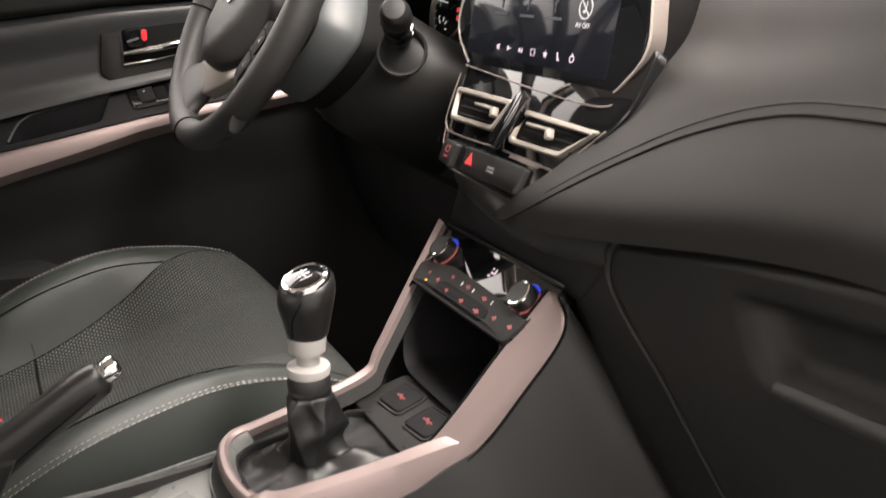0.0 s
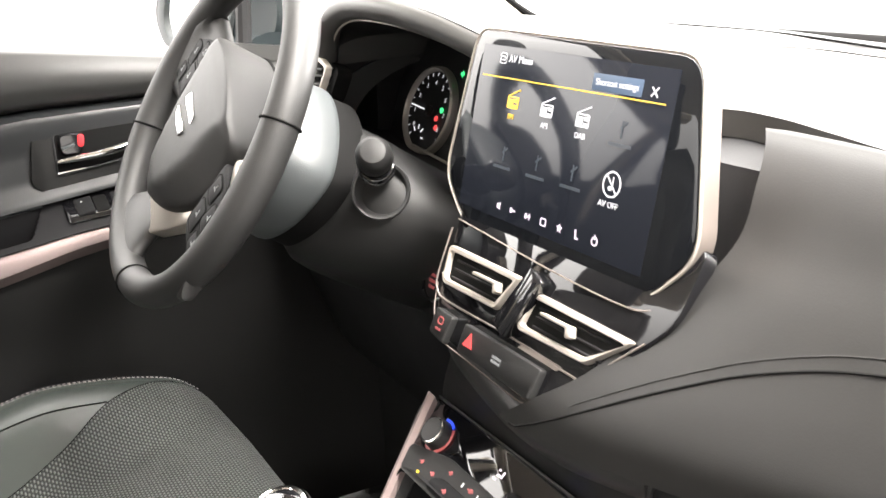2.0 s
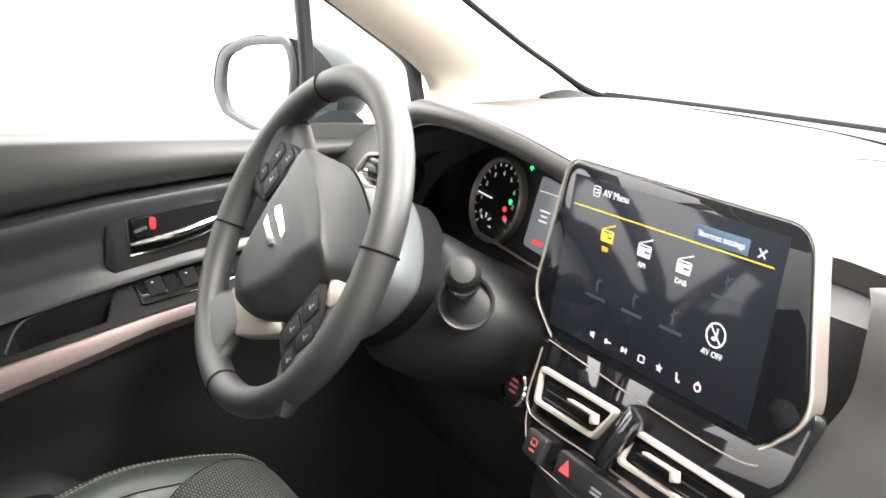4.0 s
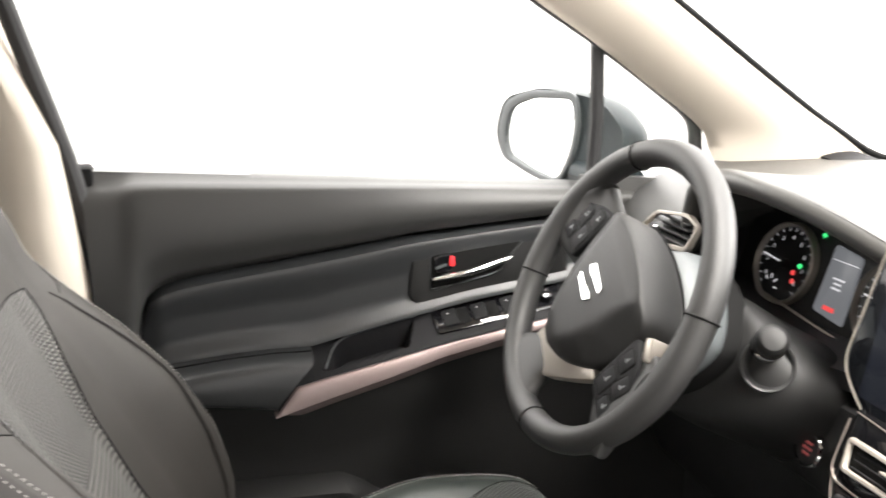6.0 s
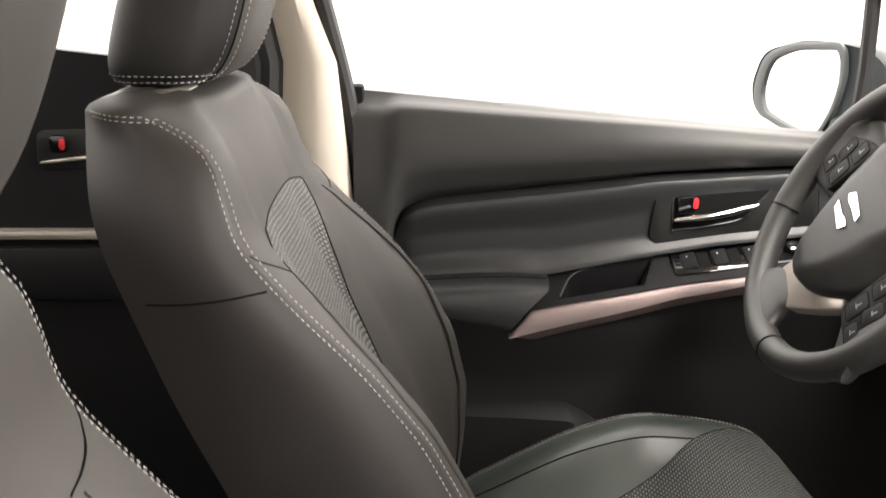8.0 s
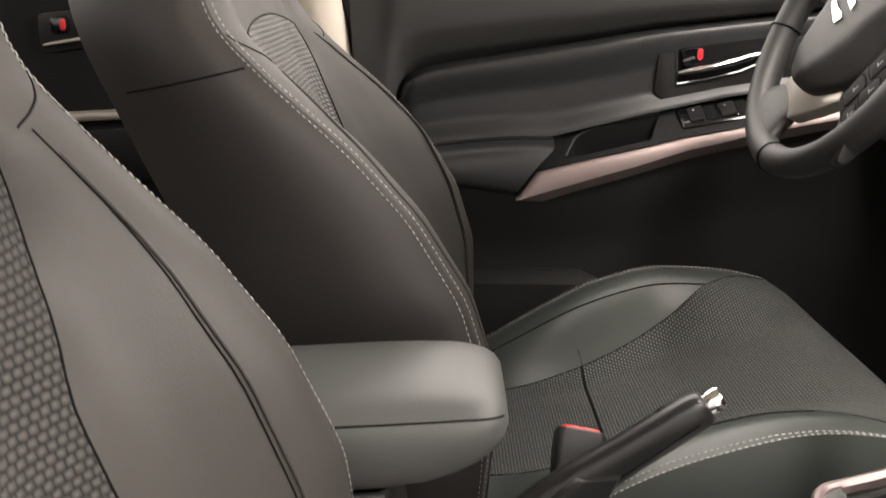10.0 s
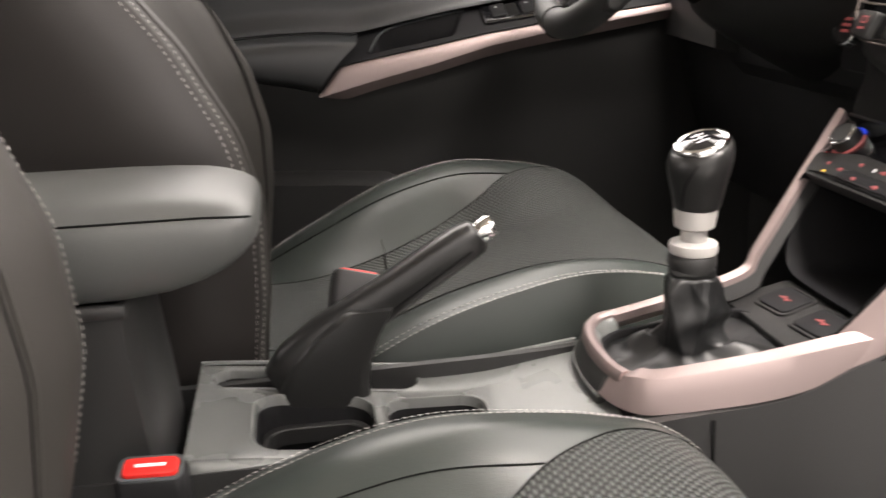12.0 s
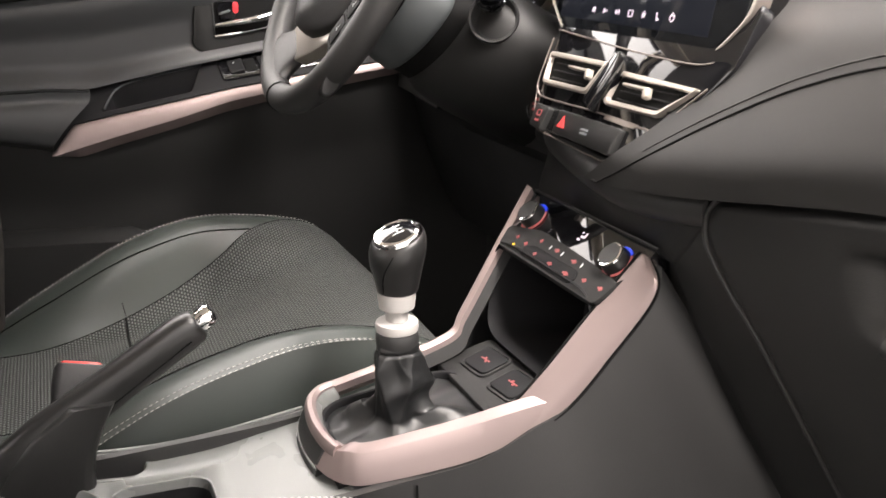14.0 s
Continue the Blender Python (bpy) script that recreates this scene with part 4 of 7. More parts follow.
        return cx + sg * s * (1 - (1 - k) * 0.45), oy + y + lean * (z + lift - 0.5), z + lift

    levels = [(z, 1.0, 0.0) for z in zs] + [(0.956, 0.95, 0.005), (0.956, 0.82, 0.009), (0.956, 0.55, 0.012), (0.956, 0.2, 0.013)]
    m_ = len(cols)
    mesh = ([back(c, *lv) for lv in levels for c in cols], [(j * m_ + i, j * m_ + (i + 1) % m_, (j + 1) * m_ + (i + 1) % m_, (j + 1) * m_ + i) for j in range(len(levels) - 1) for i in range(m_)])
    n, top = len(cols), 37
    rib = 26

    def zone(i):
        a, b = cols[i % n][0], cols[(i + 1) % n][0]
        j = i // n
        if a == b == "c" and j < top:
            return "rib" if j < rib else "cloth"
        if a == "r" or b == "r":
            return "rear"
        if "f" in (a, b) and j < len(zs) - 1:
            return "side_r" if 22 <= i % n <= 40 else "side_l"
        return "front"
    part("backrest_cloth", pick(mesh, lambda i: zone(i) == "cloth"), WEAVE_BACK if not far else WEAVE_BACK_SHADED, ob, "dark woven cloth centre", angle=180)
    part("backrest_ribbed_cloth", pick(mesh, lambda i: zone(i) == "rib"), RIBBED if not far else WEAVE_BACK_SHADED, ob, "ribbed dark cloth" if not far else "dark woven cloth", angle=180)
    part("backrest_leather", pick(mesh, lambda i: zone(i) == "front"), LEATHER_WARM, ob, angle=180)
    part("backrest_side", pick(mesh, lambda i: zone(i) == "side_r"), LEATHER_SIDE, ob, angle=180)
    part("backrest_side", pick(mesh, lambda i: zone(i) == "side_l"), LEATHER_SIDE, ob, angle=180)
    part("backrest_rear", pick(mesh, lambda i: zone(i) == "rear"), LEATHER_SIDE, ob, angle=180)
    fw = Vector((0, 0.0007, 0))
    for sg in (-1, 1):
        part("backrest_seam", tube([Vector(back(("c", sg), z)) for z in zs[2:top + 1]], 0.0008 if far else 0.0014, 6), DARK_GAP, ob)
        part("backrest_seam", tube([Vector(back(("b", sg * seam_at(z)), z)) + fw * (0.2 if far else 1.0) for z in zs[2:37]], 0.0006, 6), DARK_GAP, ob)
        part("piping", tube([Vector(back(("b", sg * (seam_at(z) + 0.022)), z)) + fw * 0.4 for z in zs[2:36]], 0.0014, 8), LEATHER_WARM, ob)
        part("notch_seam", tube([Vector(back(("b", sg * (0.98 - (0.72 if far else 0.55) * f ** 1.4)), 0.846 - (0.022 if far else 0.030) * f)) + fw * 0.3 for f in steps(0, 1, 14)], 0.0007, 6), DARK_GAP, ob)
        for g in (0.94, 1.02):
            part("stitching", stitches([Vector(back(("b" if g < 1 else "f", sg * (g if g < 1 else 0.03)), z)) + Vector((sg * 0.0008, 0.0012, 0)) for z in zs[3:]]
                                       + [Vector(back(("f", sg * (q if g < 1 else q + 0.03)), 0.956 if g > 1 else 0.952, 1.0, 0.0)) + Vector((sg * 0.001, 0, 0.002)) for q in steps(0.06, 0.85, 6)], *sewn), THREAD, ob, "pale double stitching")
        part("side_seam", tube([Vector(back(("f", sg * a), 0.820 - 0.022 * a)) + Vector((sg * 0.0003, 0, 0)) for a in steps(0.06, 0.85, 12)], 0.0009, 6), DARK_GAP, ob)
    part("cloth_top_seam", tube([Vector(back(("c", f), zs[top])) for f in steps(-1, 1, 16)], 0.0010, 6), DARK_GAP, ob)

    # head restraint
    head = [(0.972, -0.656, 0.038, 0.098), (0.979, -0.651, 0.053, 0.112), (0.998, -0.643, 0.063, 0.120), (1.03, -0.632, 0.066, 0.125), (1.08, -0.618, 0.065, 0.127), (1.13, -0.611, 0.062, 0.125), (1.17, -0.611, 0.055, 0.118), (1.195, -0.616, 0.044, 0.104), (1.205, -0.620, 0.024, 0.07)]
    fine = curve([(z, y + nod, d) for z, y, d, w in head], 4)
    wide = curve([(w, 0, 0) for z, y, d, w in head], 4)

    def head_ring(p, w, grow=0.0):
        out = []
        for i in range(40):
            a = 2 * math.pi * i / 40
            c, s = math.cos(a), math.sin(a)
            out.append(Vector((cx + math.copysign(abs(c) ** 0.55, c) * (w + grow), oy + p[1] + lean * (0.53 + 0.3 * (p[0] - 1.03)) + math.copysign(abs(s) ** 0.62, s) * (p[2] + grow) + bulge * max(0.0, s) * (1 - c * c), p[0])))
        return out
    hr = loft([head_ring(p, w[0]) for p, w in zip(fine, wide)])
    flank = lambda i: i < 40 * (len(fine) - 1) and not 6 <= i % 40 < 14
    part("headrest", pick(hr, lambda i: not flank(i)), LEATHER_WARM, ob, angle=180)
    part("headrest_side", pick(hr, flank), HEAD_SIDE_SHADED if not far else LEATHER_WARM, ob, "side leather of the head restraint, darkened for shade" if not far else "", angle=180)
    for k in (5, 7) if not far else ():
        for sg in (1, -1):
            idx = k if sg > 0 else 20 - k
            line = [head_ring(p, w[0], 0.0009)[idx] for p, w in zip(fine, wide)]
            part("stitching", stitches(line[2:-3]), THREAD, ob, "pale double stitching")
    for q in (3, 5) if not far else ():
        part("stitching", stitches([head_ring(fine[q], wide[q][0], 0.0009)[i % 40] for i in range(6, -13, -1)]), THREAD, ob, "pale double stitching")
    part("headrest_seam", tube([head_ring(p, w[0])[6] for p, w in zip(fine, wide)][1:-2], 0.0014, 6), DARK_GAP, ob)
    part("headrest_seam", tube([head_ring(p, w[0])[14] for p, w in zip(fine, wide)][1:-2], 0.0014, 6), DARK_GAP, ob)
    for sg in (-1, 1):
        part("headrest_post", tube([(cx + sg * 0.075, oy - 0.645 + lean * 0.46, 0.955), (cx + sg * 0.075, oy - 0.642 + lean * 0.5, 1.0)], 0.0075, 12), SILVER, ob)
        part("post_guide", block((cx + sg * 0.075 - 0.021, oy - 0.668 + lean * 0.46, 0.955), (cx + sg * 0.075 + 0.021, oy - 0.622 + lean * 0.46, 0.9705), 0.004), SILVER, ob, "grey plastic post guide")
    return ob


DRIVER_X, PASSENGER_X, PASSENGER_Y = -0.375, 0.375, -0.104
seat(DRIVER_X, 0.0, "black leather and cloth driver's seat with pale double stitching")
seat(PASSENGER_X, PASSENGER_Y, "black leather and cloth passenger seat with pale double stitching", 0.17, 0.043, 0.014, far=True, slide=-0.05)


def buckle(x, y, z, lean, name_label):
    ob = thing("belt_buckle", (x, y, z - 0.11), name_label, "belt buckle", "belt buckles")
    m = pose(x, y, z, *lean)
    part("stalk", block((-0.012, -0.008, -0.22), (0.012, 0.008, -0.05), 0.004, m), DARK, ob)
    part("body", loft([[m @ Vector((px * k, py * k2, pz)) for px, py in rounded(0.046, 0.026, 0.007)] for k, k2, pz in ((0.72, 0.8, -0.075), (0.9, 0.95, -0.05), (1, 1, -0.02), (1, 1, -0.004), (0.92, 0.9, 0.0))]), DARK, ob)
    k = part("button", plate(rounded(0.036, 0.016, 0.004), -0.002, 0.0035, m @ pose(0, 0.001, 0), 0.002), RED_PLASTIC, ob, "red release button")
    part("frame", ring_plate(rounded(0.043, 0.0235, 0.006), rounded(0.0375, 0.0175, 0.0045), -0.003, 0.0012, m @ pose(0, 0.001, 0)), STALK_GREY, ob, "grey button frame")
    part("label_bar", block((-0.010, -0.0014, 0.0034), (0.010, 0.0014, 0.0038), 0, m @ pose(0, 0.001, 0)), MARK, k, "white lettering bar")


buckle(-0.114, -0.258, 0.476, (-30, 14, 90), "black seat belt buckle with red button beside driver's cushion")
buckle(0.105, -0.415, 0.428, (14, 0, 86), "black seat belt buckle with bright red button beside passenger cushion")


# ---- centre console ----
con = thing("centre_console", (0.0, -0.1, 0.06), "black centre console with rose-silver trim and cup holders", "console")
WALL_R = [(0.073, -0.60, 0.40), (0.074, -0.40, 0.402), (0.076, -0.25, 0.403), (0.079, -0.10, 0.405), (0.0835, -0.02, 0.4120), (0.0905, 0.03, 0.4195), (0.0962, 0.058, 0.4285), (0.1030, 0.090, 0.4475), (0.1112, 0.126, 0.4705), (0.1210, 0.157, 0.5145), (0.1303, 0.183, 0.5565), (0.1288, 0.1925, 0.5785), (0.1235, 0.1960, 0.5885)]
side = curve(WALL_R, 6)


def wall(sg):
    def fn(i, v):
        p = side[i]
        flare = 0.03 + 0.17 * ease(0.02, 0.214, p.y)
        return sg * (p.x + flare * v ** (1.3 - 0.3 * ease(0.02, 0.2, p.y)) + 0.004 * math.sin(math.pi * v)), p.y + 0.27 * v * ease(0.06, 0.20, p.y), p.z - (p.z - 0.07) * v
    return slab(fn, range(len(side)), steps(0, 1, 14), (-sg * 0.008, 0, 0))


part("side_wall", wall(1), PLASTIC, con)
part("side_wall", wall(-1), PLASTIC, con)
part("panel_seam", tube([(0.0885 + 0.0005 * i, -0.009 + 0.001 * i, 0.409 - 0.03 * i) for i in range(6)], 0.0011, 5), DARK_GAP, con)


DECK = [(-0.42, 0.411), (-0.39, 0.410), (-0.34, 0.405), (-0.28, 0.3975), (-0.23, 0.3905), (-0.18, 0.3885), (-0.13, 0.392), (-0.08, 0.399), (-0.02, 0.405), (0.05, 0.408)]


def deck_z(y):
    return softly(DECK, y, 0.03)


def holed(x0, x1, y0, y1, hole, depth, floor_scale=0.9):
    """A piece of the dished deck with a rounded well."""
    cx, cy = sum(p[0] for p in hole) / len(hole), sum(p[1] for p in hole) / len(hole)
    outer = []
    for x, y in hole:
        dx, dy = x - cx, y - cy
        k = min(((x1 - cx) if dx > 0 else (x0 - cx)) / dx if abs(dx) > 1e-6 else 1e9, ((y1 - cy) if dy > 0 else (y0 - cy)) / dy if abs(dy) > 1e-6 else 1e9)
        outer.append((cx + dx * k, cy + dy * k))
    for qx, qy in ((x0, y0), (x0, y1), (x1, y0), (x1, y1)):
        i = min(range(len(outer)), key=lambda j: (outer[j][0] - qx) ** 2 + (outer[j][1] - qy) ** 2)
        outer[i] = (qx, qy)

    def inset(k, dz):
        return [(cx + (x - cx) * k, cy + (y - cy) * k, deck_z(cy + (y - cy) * k) + dz) for x, y in hole]
    top = loft([[(x, y, deck_z(y)) for x, y in outer], inset(1.07, 0), inset(1.04, 0.0012), inset(1.015, 0.0008), inset(1.0, -0.002), inset(0.985, -0.008)], cap=False)
    well = loft([inset(0.985, -0.008), inset(0.97, -0.02), [(cx + (x - cx) * floor_scale, cy + (y - cy) * floor_scale, deck_z(cy) - depth) for x, y in hole]], cap=False)
    n = len(hole)
    well[1].append(tuple(2 * n + i for i in range(n)))
    return top, well


def shifted(outline, dx, dy):
    return [(x + dx, y + dy) for x, y in outline]


top, well = holed(-0.095, -0.044, -0.400, -0.205, shifted(rounded(0.036, 0.172, 0.017, 8), -0.066, -0.301), 0.05)
k = part("brake_well", top, CONSOLE, con, "satin grey-black deck with handbrake slot", angle=50)
part("well_inside", well, DARK, k, "black inside of the well", angle=50)
for y0, y1, w, h, cy in ((-0.400, -0.2515, 0.088, 0.094, -0.305), (-0.2515, -0.150, 0.080, 0.082, -0.206)):
    top, well = holed(-0.044, 0.066, y0, y1, shifted(rounded(w, h, 0.021, 8), 0.011, cy), 0.075)
    k = part("cup_holder", top, CONSOLE, con, "satin grey-black cup holder", angle=50)
    part("well_inside", well, SWITCH, k, "black inside of the well", angle=50)
    zc = deck_z(cy)
    part("cup_insert", ring_plate(shifted(rounded(w - 0.006, h - 0.006, 0.02, 8), 0.013, cy), shifted(rounded(w - 0.016, h - 0.018, 0.017, 8), 0.016, cy), zc - 0.035, zc - 0.021, pose(0, 0, 0)), HARD_PLASTIC, k, "black rubber cup liner")
part("deck", joined(
    grid(lambda x, y: (x, y, deck_z(y)), [-0.095, -0.044], steps(-0.205, -0.150, 5)),
    grid(lambda u, y: (-0.095 + u * (0.161 + 0.010 * ease(-0.15, 0, y)), y, deck_z(y) + 0.003 * math.sin(math.pi * u) * ease(-0.15, -0.10, y)), steps(0, 1, 12), steps(-0.150, 0.02, 14)),
), CONSOLE, con, "satin grey-black deck", angle=50)
part("deck_roll", loft([[Vector((0.066 + 0.010 * ease(-0.15, 0, y) + dx, y, deck_z(y) + dz)) for dx, dz in ((0.0, 0.0), (0.004, -0.0012), (0.0068, -0.005), (0.0075, -0.012), (0.0, -0.012))] for y in steps(-0.400, 0.02, 30)]), CONSOLE, con, "rounded side edge of the deck", angle=180)
part("deck_end", slab(lambda x, v: (x, -0.400 - 0.006 * math.sin(v * 1.57), deck_z(-0.40) - 0.03 * v), steps(-0.095, 0.070, 4), steps(0, 1, 6), (0, 0.004, 0)), CONSOLE, con, angle=60)
part("deck_lip", tube([(-0.0955, y, deck_z(y) + 0.0015) for y in steps(-0.40, -0.06, 24)], 0.0022, 6), CONSOLE, con)

# rear box and padded armrest
arm = thing("armrest", (0.0, -0.5, 0.06), "padded grey-black vinyl armrest with a top seam on its box", "armrest")
part("box", slab(lambda x, v: (x * (1 + 0.12 * (1 - v)), -0.410 - 0.010 * ease(0.35, 1, v) - 0.006 * (x / 0.06) ** 4, 0.30 + 0.232 * v), steps(-0.060, 0.066, 12), steps(0, 1, 8), (0, -0.20, 0)), PLASTIC, arm)
part("box_lip", block((-0.062, -0.600, 0.522), (0.070, -0.424, 0.532), 0.003), PLASTIC, arm)
HALF = [(0.0, 1.0), (0.40, 0.985), (0.72, 0.94), (0.90, 0.84), (0.98, 0.70), (0.995, 0.52), (0.96, 0.32), (0.87, 0.12), (0.68, 0.0), (0.0, 0.0)]
whole = curve([(x, z, 0) for x, z in HALF] + [(-x, z, 0) for x, z in HALF[-2:0:-1]], 3, closed=True)
aw = []
for y, k, rise, drop in ((-0.66, 1, 0, 0), (-0.60, 1, 0, 0), (-0.50, 1, 0, 0), (-0.43, 1, 0.001, 0), (-0.395, 0.99, 0.005, 0.0015), (-0.372, 0.975, 0.012, 0.004), (-0.357, 0.945, 0.019, 0.008), (-0.346, 0.89, 0.027, 0.013), (-0.338, 0.79, 0.035, 0.019), (-0.334, 0.62, 0.040, 0.025)):
    z0, z1 = 0.530 + rise * 0.95, 0.604 - drop * 0.75
    aw.append([Vector((0.003 + p.x * 0.076 * k, y, z0 + (z1 - z0) * p.y)) for p in whole])
part("pad", loft(aw), ARM_PAD, arm, angle=180)
for idx in (10, len(whole) - 10):
    seam = [r[idx] + Vector((0.0003 if idx == 10 else -0.0003, 0, 0.0003)) for r in aw[:-1]]
    part("pad_seam", tube(curve([tuple(p) for p in seam], 3), 0.0008, 6), DARK_GAP, arm)
    part("stitching", stitches(curve([tuple(p + Vector((0.0008 if idx == 10 else -0.0008, 0, -0.0045))) for p in seam], 3), 0.005, 0.0032, 0.0004), ARM_PAD, arm)

# handbrake
hb = thing("handbrake", (-0.055, -0.29, 0.40), "black moulded handbrake lever with chrome button, lowered", "handbrake")
tip, root = Vector((-0.064, -0.150, 0.527)), Vector((-0.052, -0.335, 0.408))
d = (tip - root).normalized()
up = Vector((1, 0, 0)).cross(d).normalized()
rings = []
for t, w, h, off in ((0.0, 0.014, 0.020, -0.004), (0.10, 0.0160, 0.026, -0.002), (0.25, 0.0160, 0.025, 0.001), (0.42, 0.0145, 0.0195, 0.004), (0.6, 0.0150, 0.0175, 0.003), (0.78, 0.0155, 0.0172, 0.002), (0.9, 0.0150, 0.0168, 0.001), (0.94, 0.0140, 0.0152, 0), (0.955, 0.0125, 0.0135, 0), (0.962, 0.0105, 0.0115, 0)):
    c = root.lerp(tip, t) + up * off
    ring = []
    for i in range(28):
        a = 2 * math.pi * i / 28
        ca, sa = math.cos(a), math.sin(a)
        # a shallow moulding line along either flank
        dent = 1 - 0.05 * math.exp(-((sa + 0.25) / 0.16) ** 2) * ease(0.05, 0.2, t) * ease(0.95, 0.85, t)
        ring.append(c + Vector((1, 0, 0)) * math.copysign(abs(ca) ** 0.75, ca) * w * dent + up * math.copysign(abs(sa) ** 0.8, sa) * h)
    rings.append(ring)
part("grip", loft(rings), KNOB_LEATHER, hb, angle=180)
part("skirt", loft([[Vector((-0.050 + x * k, yy + y * k2, z)) for x, y in rounded(0.042, 0.10, 0.014, 5)] for k, k2, yy, z in ((0.86, 0.80, -0.297, 0.36), (0.84, 0.78, -0.296, 0.405), (0.80, 0.70, -0.289, 0.425), (0.74, 0.58, -0.275, 0.447), (0.66, 0.38, -0.253, 0.470))]), KNOB_LEATHER, hb, angle=60)
part("button", lathe([(0.0098, 0), (0.0105, 0.004), (0.0105, 0.013), (0.009, 0.016), (0.004, 0.017)], basis(root.lerp(tip, 0.955), (1, 0, 0), up) @ pose(0, 0, 0, 180 if (Vector((1, 0, 0)).cross(up)).dot(d) < 0 else 0), 20), CHROME, hb, "chrome release button")
part("grip_line", tube([root.lerp(tip, t) + Vector((0.0152, 0, 0)) - up * 0.004 for t in steps(0.12, 0.9, 12)], 0.0007, 5), DARK_GAP, hb)


# trim of the gear surround and the stack
def bent(a, b, c):
    """Three edge lines of a trim length, as many points each."""
    return curve(a, 8), curve(b, 8), curve(c, 8)


# lower length beside the gear lever: a narrow top face and a broad outer face that curls in behind
ti, to, tp = bent([(0.0270, -0.0600, 0.4310), (0.0375, -0.0560, 0.4315), (0.0440, -0.0505, 0.4365), (0.056, -0.036, 0.4405), (0.0725, 0.03, 0.4545), (0.088, 0.090, 0.4715), (0.0955, 0.110, 0.4735)],
                  [(0.0290, -0.0690, 0.4300), (0.0420, -0.0650, 0.4305), (0.0530, -0.0585, 0.4340), (0.064, -0.040, 0.4360), (0.0800, 0.03, 0.4500), (0.097, 0.092, 0.4675), (0.1010, 0.110, 0.4715)],
                  [(0.0300, -0.0800, 0.4105), (0.0480, -0.0745, 0.4095), (0.0640, -0.0620, 0.4085), (0.0735, -0.040, 0.4100), (0.0890, 0.03, 0.4210), (0.0975, 0.072, 0.4350), (0.1000, 0.088, 0.4440)])
part("side_trim", loft([[a - Vector((0.002, 0, 0.005)), a, a.lerp(b, 0.5) + Vector((0.0, 0, 0.0004)), b, b + Vector((0.0005, -0.0002, -0.0006)), b.lerp(c, 0.5) + Vector((0.0012, -0.0006, 0)), c, c - Vector((0.008, 0, 0.0))] for a, b, c in zip(ti, to, tp)]), SATIN, con, "broad rose-silver satin trim beside the gear lever", angle=24)
# slanting upper length: one broad face with a rounded head
ti, to, tp = bent([(0.0760, 0.058, 0.440), (0.0805, 0.082, 0.460), (0.0870, 0.112, 0.495), (0.092, 0.144, 0.5355), (0.0970, 0.174, 0.5725), (0.0990, 0.186, 0.587), (0.1000, 0.1915, 0.5935)],
                  [(0.0915, 0.058, 0.434), (0.0975, 0.088, 0.452), (0.1060, 0.118, 0.480), (0.1150, 0.150, 0.5220), (0.1235, 0.1765, 0.5600), (0.1235, 0.1865, 0.5785), (0.1065, 0.1925, 0.5930)],
                  [(0.0940, 0.062, 0.4300), (0.1015, 0.092, 0.4450), (0.1100, 0.124, 0.470), (0.1195, 0.155, 0.5140), (0.1290, 0.181, 0.5560), (0.1275, 0.1900, 0.5775), (0.1085, 0.1940, 0.5925)])
part("side_trim", loft([[a + Vector((-0.001, 0.005, -0.003)), a + Vector((-0.001, 0.001, 0)), a, a.lerp(b, 0.35) + Vector((0.0, -0.0012, 0.0012)), a.lerp(b, 0.75) + Vector((0.0, -0.0012, 0.001)), b, b.lerp(c, 0.5) + Vector((0.0006, -0.0004, 0)), c, c + Vector((-0.006, 0.008, 0))] for a, b, c in zip(ti, to, tp)]), SATIN, con, "broad rose-silver satin trim up to the climate panel", angle=24)
part("trim_groove", tube([a + Vector((-0.0018, 0.0005, 0.0006)) for a in ti], 0.0014, 5), DARK_GAP, con)
part("trim_groove", tube([c + Vector((0.0010, 0.0012, -0.0012)) for c in tp], 0.0012, 5), DARK_GAP, con)
left = curve([(-0.066, -0.034, 0.4375), (-0.070, 0.02, 0.447), (-0.077, 0.092, 0.463), (-0.083, 0.110, 0.483), (-0.096, 0.155, 0.545), (-0.108, 0.197, 0.602)], 7)
rings = []
for p in left:
    rings.append([p + Vector(q) for q in ((0.007, 0, -0.006), (0.006, -0.002, 0.0005), (0.0, -0.004, 0.003), (-0.006, -0.002, 0.001), (-0.008, 0.002, -0.014), (0.0, 0.004, -0.014))])
part("side_trim", loft(rings), SATIN, con, "narrow rose-silver satin trim", angle=40)
part("trim_inside", loft([[p + Vector(q) for q in ((0.0065, 0.001, -0.004), (0.012, 0.004, -0.016), (0.010, 0.006, -0.018), (0.002, 0.004, -0.010))] for p in left[10:]]), HARD_PLASTIC, con, "dark inner face of the narrow trim", angle=40)
rear_rim = curve([(-0.066, -0.034, 0.4375), (-0.0635, -0.049, 0.4355), (-0.052, -0.0600, 0.4340), (-0.034, -0.0660, 0.4330), (-0.005, -0.0690, 0.4325), (0.024, -0.0670, 0.4315), (0.041, -0.0620, 0.4305)], 8)
part("rim_trim", loft([[p + Vector((-o.x * a, -o.y * a, b)) for a, b in ((0.0065, -0.006), (0.0060, 0.0), (0.0035, 0.0032), (-0.0005, 0.0036), (-0.0040, 0.0010), (-0.0050, -0.006))]
                       for p, o in [(p, Vector(((rear_rim[min(k + 1, len(rear_rim) - 1)] - rear_rim[max(k - 1, 0)]).y, -(rear_rim[min(k + 1, len(rear_rim) - 1)] - rear_rim[max(k - 1, 0)]).x, 0)).normalized() * -1.0) for k, p in enumerate(rear_rim)]]), SATIN, con, "rose-silver rim behind the gear lever", angle=40)
skirt, inner = [], []
